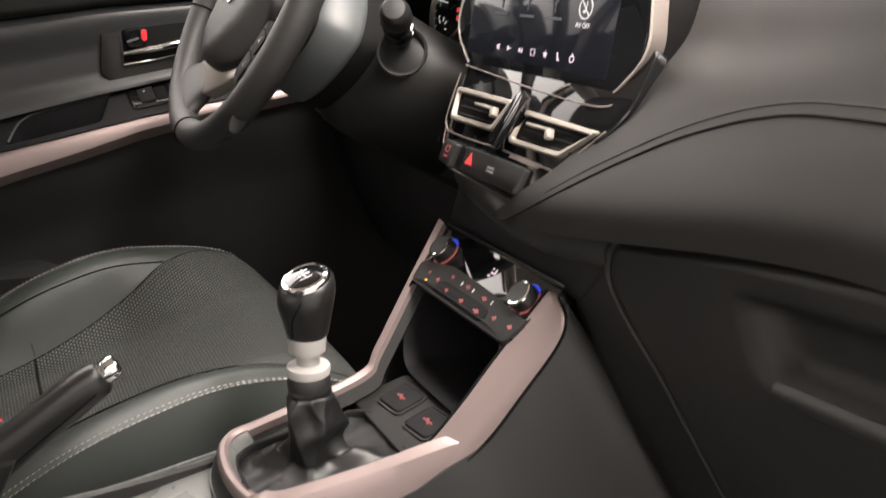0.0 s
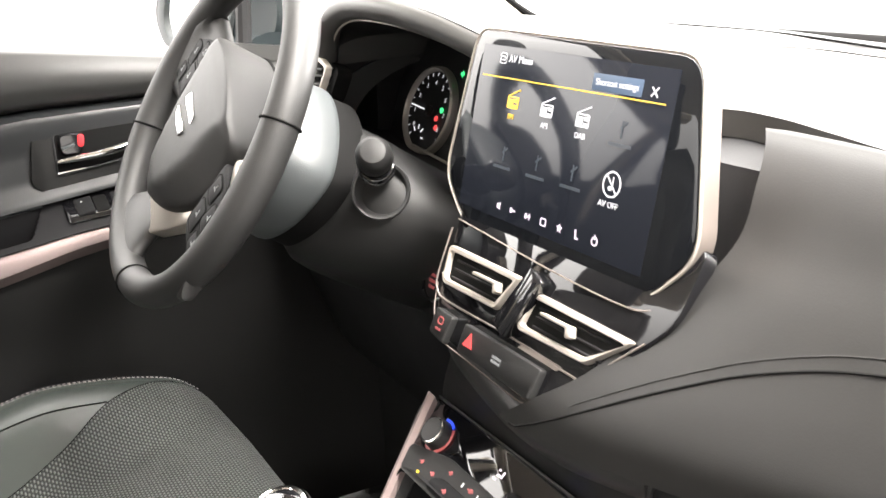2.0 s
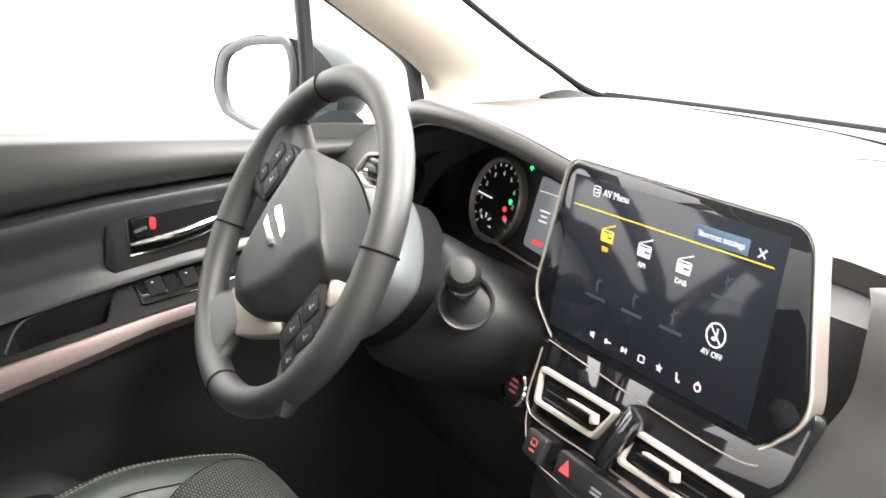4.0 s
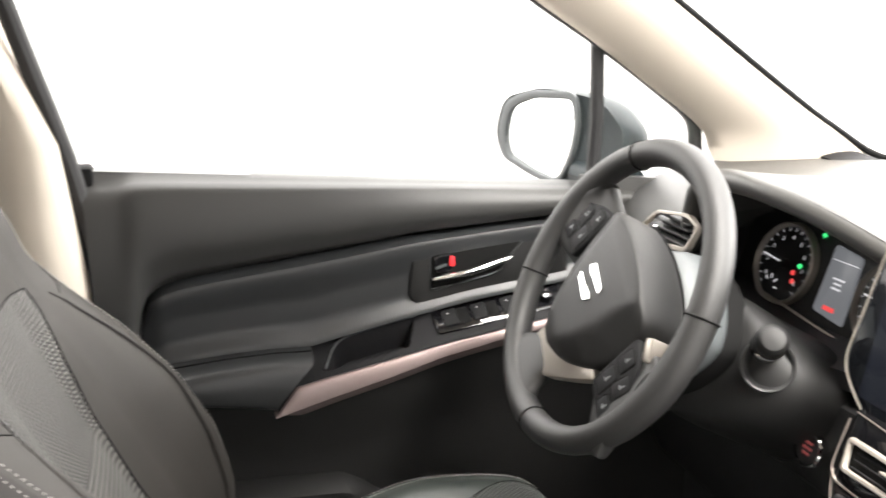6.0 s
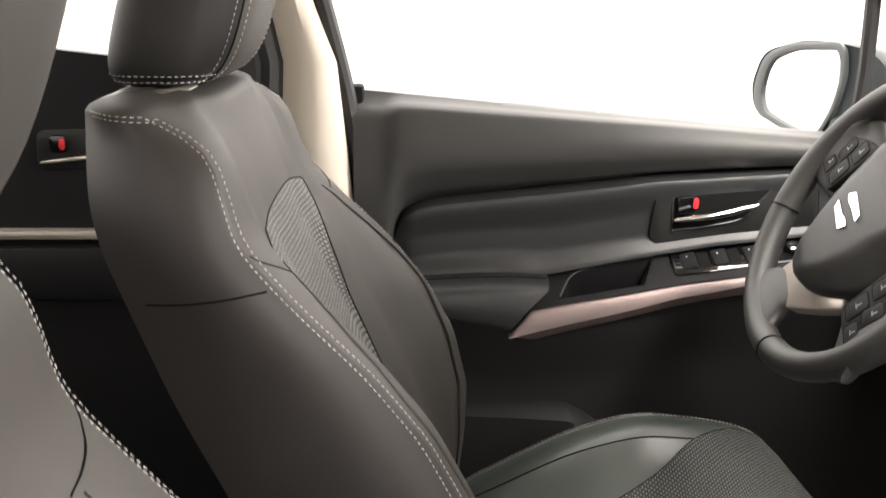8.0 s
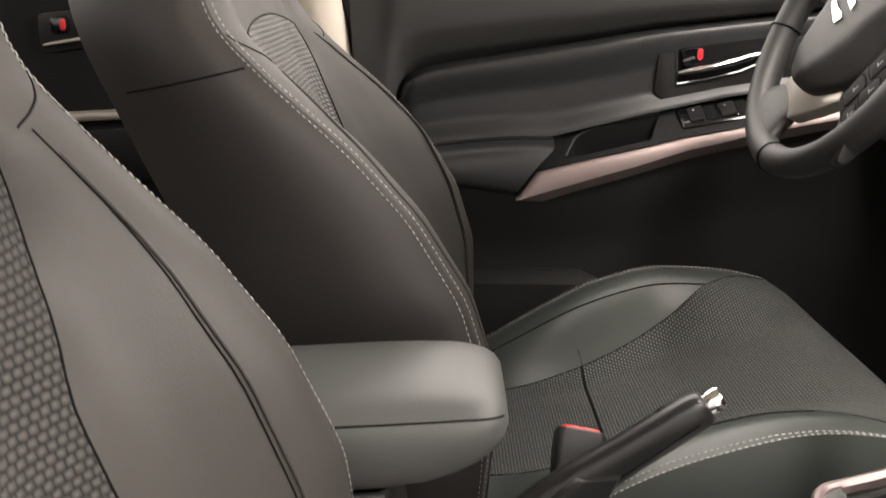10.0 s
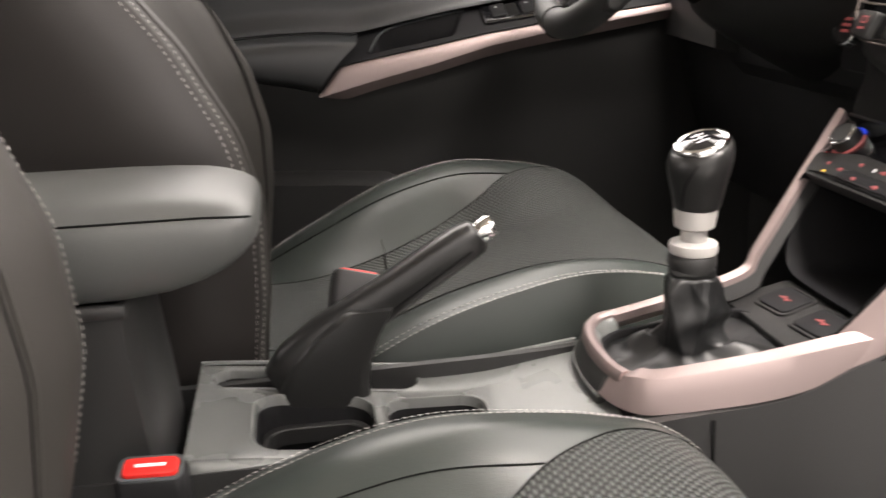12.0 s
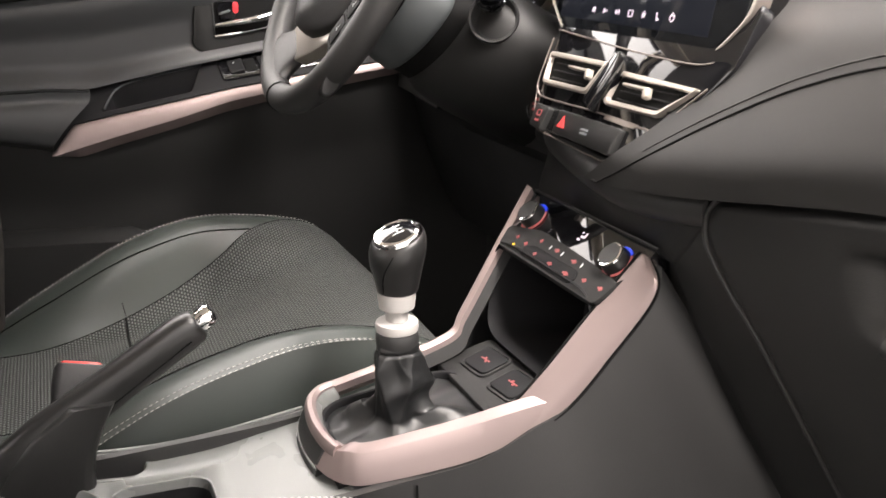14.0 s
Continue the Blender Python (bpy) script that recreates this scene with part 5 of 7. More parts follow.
for k, p in enumerate(rear_rim[:-7]):
    t = (rear_rim[min(k + 1, len(rear_rim) - 1)] - rear_rim[max(k - 1, 0)]).normalized()
    out = Vector((t.y, -t.x, 0))
    skirt.append([p + out * a + Vector((0, 0, b)) for a, b in ((0.004, -0.004), (0.0065, -0.007), (0.0115, -0.016), (0.0135, -0.024), (0.0150, -0.034), (-0.006, -0.034), (-0.004, -0.004))])
    inner.append([p - out * a + Vector((0, 0, b)) for a, b in ((0.004, -0.001), (0.0055, -0.003), (0.0100, -0.010), (0.0110, -0.016), (0.002, -0.016))])
part("rim_skirt", loft(skirt), PLASTIC, con, "dark skirt under the rim", angle=180)
part("skirt_line", tube([r[3] + Vector((0, 0, 0.0004)) for r in skirt], 0.0011, 6), CONSOLE, con)
part("rim_inside", loft(inner), CONSOLE, con, "grey inner lip of the rim", angle=60)
part("gear_floor", slab(lambda x, y: (x * (0.056 + 0.016 * ease(-0.06, 0.1, y)), y, 0.404 + 0.16 * (y + 0.075) * 0.9 * ease(-0.2, 0.2, y)), steps(-1, 1, 8), steps(-0.068, 0.105, 10), (0, 0, -0.01)), SWITCH, con)

# gear lever with its gaiter
gear = thing("gear_lever", (0.0, 0.008, 0.42), "black leather gear knob with chrome cap over a wrinkled gaiter", "gear lever")


def ridged(x, y, z):
    return 1 - 2 * abs(noise.noise(Vector((x, y, z))))


rings = []
for j in range(73):
    t = j / 72
    ring = []
    for i in range(144):
        a = 2 * math.pi * i / 144
        c, s = math.cos(a), math.sin(a)
        # the foot fills its frame, drawn up into four corner folds; the stem hangs in slack twisted folds
        foot = ease(0.20, 0.0, t)
        sq = 1 / max(abs(c), abs(s) * 0.86) ** (0.85 * ease(0.18, 0.0, t))
        corner = 0.013 * max(0.0, math.cos(2 * a - 1.9)) ** 3 * ease(0.06, 0.14, t) * ease(0.40, 0.18, t)
        turn = a + 1.3 * t
        slack = ease(0.03, 0.22, t) * ease(0.92, 0.70, t)
        fold = slack * (0.0058 * (1 - abs(math.sin(1.5 * a + 1.5 * t + 0.5))) ** 1.4 + 0.0030 * (1 - abs(math.sin(2.5 * a - 2.6 * t + 1.1))) ** 1.6 + 0.0022 * ridged(1.2 * math.cos(turn) + 3.1, 1.2 * math.sin(turn), 2.0 * t + 0.4))
        hang = 0.0055 * math.exp(-((t - 0.42 - 0.10 * math.sin(a + 0.9)) / 0.10) ** 2) * max(0.0, math.cos(a - 0.5))
        ring_crease = -0.0022 * math.exp(-((t - 0.83) / 0.012) ** 2) - 0.0016 * math.exp(-((t - 0.90) / 0.010) ** 2)
        rr = (0.0172 + 0.034 * foot + corner + fold + hang + ring_crease) * sq
        z = 0.425 + 0.010 * s * foot + 0.086 * max(0.0, (t - 0.12) / 0.88) + 0.010 * max(0.0, math.cos(2 * a - 1.9)) ** 4 * ease(0.04, 0.13, t) * ease(0.26, 0.16, t) + 0.004 * foot * noise.noise(Vector((2.6 * c + 7.0, 2.6 * s, 1.0)))
        ring.append(Vector((rr * c - 0.002, 0.008 + rr * s * 1.10 + 0.010 * foot * (s > 0) * s, z)))
    rings.append(ring)
part("gaiter", loft(rings, cap=False), surface("soft_gaiter_leather", (0.011, 0.0115, 0.012), 0.40, grain=900, relief=0.12, kind="cells"), gear, "wrinkled black leather gaiter", angle=180)
part("gaiter_frame", ring_plate([(x, y + 0.014) for x, y in rounded(0.112, 0.148, 0.030, 6)], [(x, y + 0.014) for x, y in rounded(0.104, 0.140, 0.028, 6)], -0.008, 0.000, pose(0, 0, 0.430, 7)), SWITCH, gear)
GM = pose(-0.003, 0.008, 0.0)
part("gaiter_collar", lathe([(0.0185, 0.498), (0.0198, 0.504), (0.0192, 0.510), (0.018, 0.512), (0.012, 0.514)], GM), RIM_LEATHER, gear)
part("collar_ring", lathe([(0.0125, 0.511), (0.0190, 0.513), (0.0198, 0.517), (0.0190, 0.521), (0.0125, 0.523)], GM), WHITE_PLASTIC, gear, "pale nylon ring")
part("shaft", lathe([(0.0105, 0.521), (0.0105, 0.540)], GM), WHITE_PLASTIC, gear)
part("upper_collar", lathe([(0.012, 0.533), (0.0160, 0.535), (0.0172, 0.545), (0.0172, 0.553), (0.012, 0.555)], GM), WHITE_PLASTIC, gear, "pale nylon collar")


# the knob leans back over its length, its cap more than its foot
def knob_frame(z):
    f = ease(0.0, 0.055, z)
    return pose(-0.003 + 0.0015 * f, 0.009, 0.549 + z * 0.97, 2 + 17 * f, 8 * f, 0)


rings = []
for r, z in ((0.0140, 0.0), (0.0172, 0.0008), (0.0184, 0.003), (0.0196, 0.010), (0.0216, 0.020), (0.0240, 0.030), (0.0255, 0.038), (0.0258, 0.044), (0.0250, 0.0495), (0.0232, 0.0535), (0.0212, 0.0552)):
    m = knob_frame(z)
    rings.append([m @ Vector((r * math.cos(a), r * 1.02 * math.sin(a), 0)) for a in [2 * math.pi * i / 44 for i in range(44)]])
knob = part("knob", loft(rings), KNOB_LEATHER, gear, angle=180)
CAPM = knob_frame(0.055)
part("knob_cap", lathe([(0.0226, -0.003), (0.0222, 0.001), (0.0205, 0.0030), (0.0178, 0.0036), (0.0170, 0.0030)], CAPM, 44), CHROME, knob, "chrome cap ring")
part("cap_disc", lathe([(0.0174, -0.001), (0.0172, 0.0030), (0.011, 0.0046), (0.003, 0.0051)], CAPM, 36), PIANO, knob, "black gear pattern disc")
bars = [block((-0.0004, -0.0055, 0), (0.0004, 0.0055, 0.0006), 0, CAPM @ pose(dx, 0, 0.0046)) for dx in (-0.006, 0, 0.006)] + [block((-0.0082, -0.0004, 0), (0.0064, 0.0004, 0.0006), 0, CAPM @ pose(0, 0, 0.0050))]
part("gear_pattern", joined(*bars), MARK, knob, "white gear pattern")
for a0, a1 in ((-60, -25), (-150, -118)):
    path = []
    for f in steps(0.10, 0.94, 14):
        z = 0.052 * f
        r = along([(0.0, 0.0172), (0.003, 0.0184), (0.010, 0.0196), (0.020, 0.0216), (0.030, 0.0240), (0.038, 0.0255), (0.044, 0.0258), (0.0495, 0.0250), (0.0535, 0.0232)], z) + 0.0001
        a = radians(a0 + (a1 - a0) * f * f)
        path.append(knob_frame(z) @ Vector((r * math.cos(a), r * 1.02 * math.sin(a), 0)))
    part("knob_seam", tube(path, 0.0006, 5), DARK_GAP, knob)

# climate panel
HV = basis((0.0, 0.178, 0.5755), (1, 0, 0), (0, 0.72, 0.69))
hv = thing("climate_panel", (0.0, 0.18, 0.55), "glossy black climate panel with two chrome-ringed knobs", "climate control")
part("panel", plate(outline_of([(-0.090, -0.036), (0.0945, -0.036), (0.110, 0.032), (-0.108, 0.032)], 0.006), -0.02, 0.0, HV, 0.001), PIANO, hv, "glossy black upper face")
part("panel_edge", tube([HV @ Vector((x, 0.0335, 0.0)) for x in steps(-0.106, 0.108, 8)], 0.0012, 6), PLASTIC, hv, "black hood over the panel")
BP = outline_of([(-0.088, -0.037), (0.094, -0.037), (0.101, -0.010), (0.058, -0.006), (0.014, -0.0035), (-0.042, -0.002), (-0.064, -0.007), (-0.096, -0.014)], 0.006)
part("button_plate", plate(BP, -0.012, 0.0022, HV, 0.0018), HARD_PLASTIC, hv, "matt black button plate")
LOW = outline_of([(-0.044, -0.0335), (0.048, -0.0335), (0.053, -0.026), (0.048, -0.0195), (-0.034, -0.0195), (-0.044, -0.025)], 0.006)
rocker = part("rocker_bar", plate(LOW, 0.0, 0.0036, HV, 0.0012), SWITCH, hv, "sunken row of three buttons")
part("row_groove", tube([HV @ Vector((x, y, 0.0024)) for x, y in LOW], 0.0007, 5, closed=True), DARK_GAP, rocker)
for bx, by, w, host in ((-0.068, -0.020, 0.0065, hv), (-0.048, -0.022, 0.0075, hv), (-0.030, -0.0115, 0.0065, hv), (0.001, -0.012, 0.010, hv), (0.033, -0.013, 0.011, hv), (-0.022, -0.0262, 0.0075, rocker), (0.008, -0.0268, 0.0095, rocker), (0.037, -0.0270, 0.0125, rocker), (0.063, -0.023, 0.008, hv), (0.088, -0.022, 0.009, hv)):
    z = 0.0037 if host is rocker else 0.0023
    part("symbol", joined(plate(rounded(w * 0.8, 0.0016, 0.0005, 3), z - 0.0006, z + 0.0003, HV @ pose(bx, by, 0), 0.0002), plate(rounded(w * 0.36, 0.0042, 0.0006, 3), z - 0.0006, z + 0.0002, HV @ pose(bx + 0.0006, by, 0), 0.0002)), GLYPH_RED_DIM, host, "dull red symbol")
for bx in (-0.010, 0.0115, 0.0465):
    part("arrow_mark", block((-0.0005, -0.0020, 0.0022), (0.0005, 0.0020, 0.0028), 0, HV @ pose(bx, -0.0125, 0)), MARK, hv, "small white arrow bar")
part("lamp", plate(rounded(0.0028, 0.0026, 0.001, 3), 0.002, 0.0032, HV @ pose(-0.064, -0.029, 0), 0.0003), GLYPH_AMBER, hv, "small amber lamp")
for sx in (-0.072, 0.079):
    m = HV @ pose(sx, 0.0065, 0)
    k = part("knob", lathe([(0.0142, 0), (0.0138, 0.003), (0.0126, 0.0095), (0.0122, 0.0115)], m, 36), KNOB_LEATHER, hv)
    part("knob_ring", lathe([(0.0121, 0.0100), (0.0128, 0.0110), (0.0124, 0.0126), (0.0108, 0.0130)], m, 36), CHROME, k, "chrome ring")
    part("knob_face", lathe([(0.0109, 0.012), (0.0108, 0.0132), (0.003, 0.0134)], m, 28), PLASTIC, k)
    for a0, a1, mt, lb, rr in ((52, 108, GLYPH_BLUE, "blue cold arc", 0.0152), (-62, 44, GLYPH_RED_DIM, "red warm arc", 0.0152), (-118, -84, GLYPH_RED_DIM, "red warm arc", 0.0150)):
        part("arc", tube([m @ Vector((rr * math.cos(radians(a)), rr * math.sin(radians(a)), 0.0010)) for a in steps(a0, a1, 10)], 0.0014, 6, flat=0.6), mt, k, lb)
part("display_digit", joined(*(block(lo, hi, 0, HV @ pose(0.015, 0.012, 0.0003)) for lo, hi in (((-0.005, -0.005, 0), (-0.001, -0.003, 0.0004)), ((-0.003, -0.001, 0), (0.004, 0.001, 0.0004)), ((0.002, 0.001, 0), (0.004, 0.005, 0.0004)), ((-0.004, 0.003, 0), (-0.002, 0.005, 0.0004))))), GLYPH_PINK, hv, "small lit airflow symbol")

# storage tray under the climate panel, with two socket lids
tray = thing("storage_tray", (0.0, 0.15, 0.42), "dark open storage tray with two socket lids", "storage tray")


def hollow(u, v):
    # u round the opening, v into it
    a = 2 * math.pi * u
    c, s = math.cos(a), math.sin(a)
    x = math.copysign(abs(c) ** 0.35, c)
    q = math.copysign(abs(s) ** 0.35, s) * 0.5 + 0.5
    w = 0.076 + 0.020 * q
    y = 0.132 + 0.020 * q + 0.13 * v
    z = 0.462 + 0.096 * q + (0.0 - 0.012 * v) * (1 - q) - 0.02 * v * q
    return x * w * (1 - 0.12 * v), y, z


part("tray", grid(hollow, [i / 40 for i in range(40)], steps(0, 1, 6), closed=True), SWITCH, tray, angle=60)
part("tray_back", plate([(x, y) for x, y in rounded(0.17, 0.11, 0.01)], 0, 0.006, basis((0.0, 0.262, 0.50), (1, 0, 0), (0, 0.3, 1)), 0.001), DARK, tray)
UM = basis((-0.007, 0.108, 0.447), (1, 0, 0), (0, 0.966, 0.259))
part("socket_panel", plate(outline_of([(-0.070, -0.034), (0.084, -0.034), (0.080, 0.030), (-0.066, 0.030)], 0.008), -0.012, 0.0, UM, 0.003), HARD_PLASTIC, tray)
for sx, sy in ((-0.026, 0.005), (0.031, 0.006)):
    m = UM @ pose(sx, sy, 0, 0, 0, 6)
    k = part("socket_lid", plate(rounded(0.039, 0.032, 0.006), -0.001, 0.0032, m, 0.0015), SWITCH, tray, "square socket lid")
    part("lid_frame", ring_plate(rounded(0.047, 0.040, 0.009), rounded(0.0405, 0.0335, 0.0065), -0.002, 0.0020, m), HARD_PLASTIC, k, "raised frame round the lid")
    part("symbol", joined(block((-0.0075, -0.0008, 0), (0.0075, 0.0008, 0.0004), 0, m @ pose(0, 0, 0.0033)), block((-0.0035, 0.0005, 0), (-0.0005, 0.0030, 0.0004), 0, m @ pose(0, 0, 0.0033)), block((0.0012, -0.0030, 0), (0.0042, -0.0005, 0.0004), 0, m @ pose(0, 0, 0.0033))), GLYPH_RED_DIM, k, "dull red socket symbol")


# ---- dashboard ----
dash = thing("dashboard", (0.0, 0.4, 0.55), "black soft dashboard with stitched passenger pad", "dashboard")
core = [(0.295, 0.60), (0.262, 0.655), (0.285, 0.72), (0.31, 0.84), (0.40, 0.868), (0.72, 0.875), (0.74, 0.55), (0.40, 0.50)]
part("core", loft([[Vector((x, y, z)) for y, z in core] for x in (-0.118, 0.745)]), DARK, dash, smooth=False)
part("core", loft([[Vector((x, max(y, 0.36), z)) for y, z in core] for x in (-0.735, -0.535)]), DARK, dash, smooth=False)
part("core", loft([[Vector((x, y, z)) for y, z in ((0.295, 0.60), (0.275, 0.66), (0.285, 0.73), (0.425, 0.735), (0.44, 0.865), (0.72, 0.875), (0.74, 0.55), (0.40, 0.50))] for x in (-0.535, -0.118)]), DARK, dash, smooth=False)


# dash top skin
def front_line(x):
    # where the top skin begins, from hood to passenger pad
    return along([(-0.74, 0.41), (-0.605, 0.36), (-0.525, 0.31), (-0.505, 0.43), (-0.16, 0.43), (-0.145, 0.29), (0.02, 0.330), (0.09, 0.346), (0.133, 0.339), (0.192, 0.321), (0.223, 0.311), (0.40, 0.300), (0.74, 0.296)], x)


def top_z(x, y):
    v = min(1.0, max(0.0, (y - 0.305) / (screen_base(x) - 0.305)))
    return 0.868 + 0.022 * math.sin(math.pi * v * 0.6) + 0.014 * ease(0.06, -0.2, x) * ease(-0.72, -0.5, x) * ease(0.0, 0.4, v) * ease(1.15, 0.8, v)


def top_skin(x, v):
    y = front_line(x) + (screen_base(x) - front_line(x)) * v
    return x, y, top_z(x, y)


part("top_skin", slab(top_skin, steps(-0.74, 0.74, 120), steps(0, 1, 20), (0, 0, -0.02)), DASH_TOP, dash)
part("demister_slot", tube(curve([(x, y, top_z(x, y) + 0.0004) for x, y in ((-0.405, 0.658), (-0.34, 0.666), (-0.27, 0.669), (-0.14, 0.664), (0.10, 0.655), (0.36, 0.640))], 8), 0.0032, 8, flat=0.35), CHARCOAL, dash, "narrow grey demister strip")
part("demister_gap", tube(curve([(x, y - 0.004, top_z(x, y - 0.004) + 0.0003) for x, y in ((-0.385, 0.658), (-0.34, 0.664), (-0.27, 0.667), (-0.14, 0.662), (0.10, 0.653), (0.36, 0.638))], 8), 0.0014, 6), DARK_GAP, dash)
part("top_groove", tube(curve([(x, y, top_z(x, y)) for x, y in ((-0.083, 0.385), (-0.083, 0.475), (-0.080, 0.56), (-0.05, 0.60), (0.06, 0.612), (0.3, 0.60), (0.6, 0.585))], 8), 0.0009, 6), DARK_GAP, dash)
part("speaker_grille", slab(lambda u, v: (-0.70 + 0.10 * u + 0.02 * v, 0.605 + 0.105 * v, 0.889 + 0.016 * math.sin(math.pi * min(1, 0.15 + u * 0.85)) * math.sin(math.pi * min(1, v + 0.15))), steps(0, 1, 12), steps(0, 1, 12), (0, 0, -0.02)), SWITCH, dash, "raised dark tweeter cover")

# passenger pad
PAD_LEFT = [(0.024, 0.178, 0.644), (0.060, 0.183, 0.672), (0.100, 0.198, 0.704), (0.130, 0.221, 0.742), (0.152, 0.241, 0.774), (0.162, 0.266, 0.806), (0.156, 0.284, 0.836), (0.147, 0.300, 0.858), (0.136, 0.312, 0.869)]
pl = curve(PAD_LEFT, 5)
PR = curve([(0.74, 0.205, 0.693), (0.74, 0.209, 0.725), (0.74, 0.224, 0.757), (0.74, 0.240, 0.785), (0.74, 0.252, 0.808), (0.74, 0.258, 0.830), (0.74, 0.264, 0.85), (0.74, 0.270, 0.864), (0.74, 0.276, 0.869)], 5)


def pad(u, i):
    a, b = pl[i], PR[i]
    t = u
    x = a.x + (b.x - a.x) * t
    # heights settle to the far profile soon after the slanting left edge
    k = ease(0, 0.55, t)
    y, z = a.y + (b.y - a.y) * k, a.z + (b.z - a.z) * k
    return x, y - 0.004 * math.sin(math.pi * i / (len(pl) - 1)) * ease(0, 0.12, t) , z


us = [0, 0.004, 0.012, 0.025, 0.045, 0.07] + steps(0.1, 1, 30)
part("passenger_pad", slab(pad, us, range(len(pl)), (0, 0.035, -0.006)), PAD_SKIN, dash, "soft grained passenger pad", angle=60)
seam_z = [(0.03, 0.634), (0.09, 0.669), (0.16, 0.713), (0.213, 0.743), (0.262, 0.763), (0.305, 0.774), (0.366, 0.778), (0.46, 0.776), (0.74, 0.766)]
for name, up, r in (("pad_seam", 0.0, 0.0009), ("pad_welt_line", 0.0080, 0.0004)):
    # a sewn welt: the seam itself and a finer line along its upper side
    seam = []
    for u in steps(0.02, 1.0, 90):
        gaps = [pad(u, i)[2] - softly(seam_z, pad(u, i)[0], 0.015) - up * ease(0.03, 0.12, pad(u, i)[0]) for i in range(len(pl))]
        k = next((i for i in range(1, len(pl)) if gaps[i] > 0), 1)
        p, q = Vector(pad(u, k - 1)), Vector(pad(u, k))
        seam.append(p.lerp(q, min(1, max(0, -gaps[k - 1] / (gaps[k] - gaps[k - 1])))) + Vector((0, -0.0003, 0.0002)))
    part(name, tube(seam, r, 6), DARK_GAP if up == 0 else PAD_SKIN, dash)

# lower trim under the stack and pad
low_path = [(-0.135, 0.245, 0.70), (-0.125, 0.222, 0.672), (-0.09, 0.203, 0.660), (-0.04, 0.193, 0.651), (0.03, 0.187, 0.641), (0.08, 0.192, 0.636), (0.12, 0.199, 0.638), (0.158, 0.206, 0.643)]
lp = curve(low_path, 6)
part("lower_trim", loft([[p + Vector(q) for q in ((0, 0.012, 0.020), (0, 0.001, 0.012), (0, -0.003, 0.002), (0, -0.001, -0.009), (0, 0.012, -0.018), (0, 0.06, -0.022), (0, 0.08, 0.02))] for p in lp]), PLASTIC, dash, "black band under the stack", angle=60)
def stack_cover(i, v):
    # hangs from the band down to the top of the climate panel
    p = lp[i]
    return p.x * (1 - 0.20 * v), p.y + 0.004 + (0.207 - p.y - 0.004) * ease(0, 1, v), p.z - 0.010 + (0.590 - p.z + 0.010) * v


part("stack_cover", slab(stack_cover, range(len(lp)), steps(0, 1, 8), (0, 0.04, 0)), HARD_PLASTIC, dash, "dark cover between band and climate panel", angle=180)

# glove box
glove = thing("glove_box", (0.45, 0.23, 0.42), "black glove box lid with recessed grip, closed", "glove box")
GL = [(0.170, 0.204, 0.656), (0.160, 0.204, 0.642), (0.163, 0.203, 0.620), (0.194, 0.201, 0.594), (0.230, 0.203, 0.566), (0.262, 0.206, 0.535), (0.300, 0.215, 0.49), (0.36, 0.24, 0.40)]
GR = [(0.72, 0.208, 0.728), (0.72, 0.206, 0.70), (0.72, 0.206, 0.67), (0.72, 0.207, 0.63), (0.72, 0.21, 0.59), (0.72, 0.215, 0.55), (0.72, 0.225, 0.50), (0.72, 0.245, 0.41)]
gl, gr = curve(GL, 5), curve(GR, 5)


def lid(u, i):
    p = gl[i].lerp(gr[i], u)
    z_add = 0.008 * ease(0, 0.3, u) * (1 - i / 35)
    e = ease(0.0, 0.02, u) * ease(0, 2, i)
    s = p.x - 0.0011 * (i - 7) * 3
    dip = ease(0.295, 0.325, s) * ease(0.53, 0.50, s) * ease(6, 8.5, i) * ease(15.5, 13, i)
    return p.x, p.y + 0.006 - 0.006 * e + 0.020 * dip, p.z + z_add


part("lid", slab(lid, [0, 0.006, 0.012, 0.02] + steps(0.035, 1, 56), range(len(gl)), (0, 0.02, 0)), HARD_PLASTIC, glove, angle=60)
part("lid_edge", tube([Vector(lid(0, i)) + Vector((-0.001, -0.001, 0)) for i in range(len(gl))], 0.0026, 8), PLASTIC, glove, "rounded grey lid edge")
part("grip", loft([[Vector(lid(u, 15)) + Vector((0, 0.001 + 0.006 * math.cos(a), -0.004 + 0.007 * math.sin(a))) for a in [2 * math.pi * i / 10 for i in range(10)]] for u in steps(0.28, 0.60, 12)]), PLASTIC, glove, "moulded grip under the recess")
gi = curve([(0.150, 0.211, 0.650), (0.140, 0.210, 0.636), (0.130, 0.209, 0.612), (0.118, 0.208, 0.585), (0.130, 0.216, 0.55), (0.155, 0.226, 0.515), (0.195, 0.241, 0.46), (0.255, 0.271, 0.37)], 5)
part("lower_dash_side", slab(lambda u, i: gi[i].lerp(gl[i] + Vector((0.004, 0.006, 0)), u), steps(0, 1, 6), range(len(gl)), (0, 0.02, 0)), HARD_PLASTIC, dash, "dark panel beside the glove box", angle=180)
# Backing block added so that no light shows through the console gap.
part("gap_backing", block((-0.10, 0.335, 0.07), (0.45, 0.36, 0.62), 0.004), HARD_PLASTIC, dash)
part("foot_panel", slab(lambda x, v: (x, 0.32 + 0.40 * v, 0.38 - 0.05 * v), steps(0.16, 0.745, 6), steps(0, 1, 4), (0, 0, 0.02)), DARK, dash)
part("knee_panel", slab(lambda x, v: (x, 0.29 + 0.11 * v - 0.02 * math.sin(3 * v), 0.72 - 0.34 * v), steps(-0.74, -0.13, 12), steps(0, 1, 10), (0, 0.03, 0)), DARK, dash)

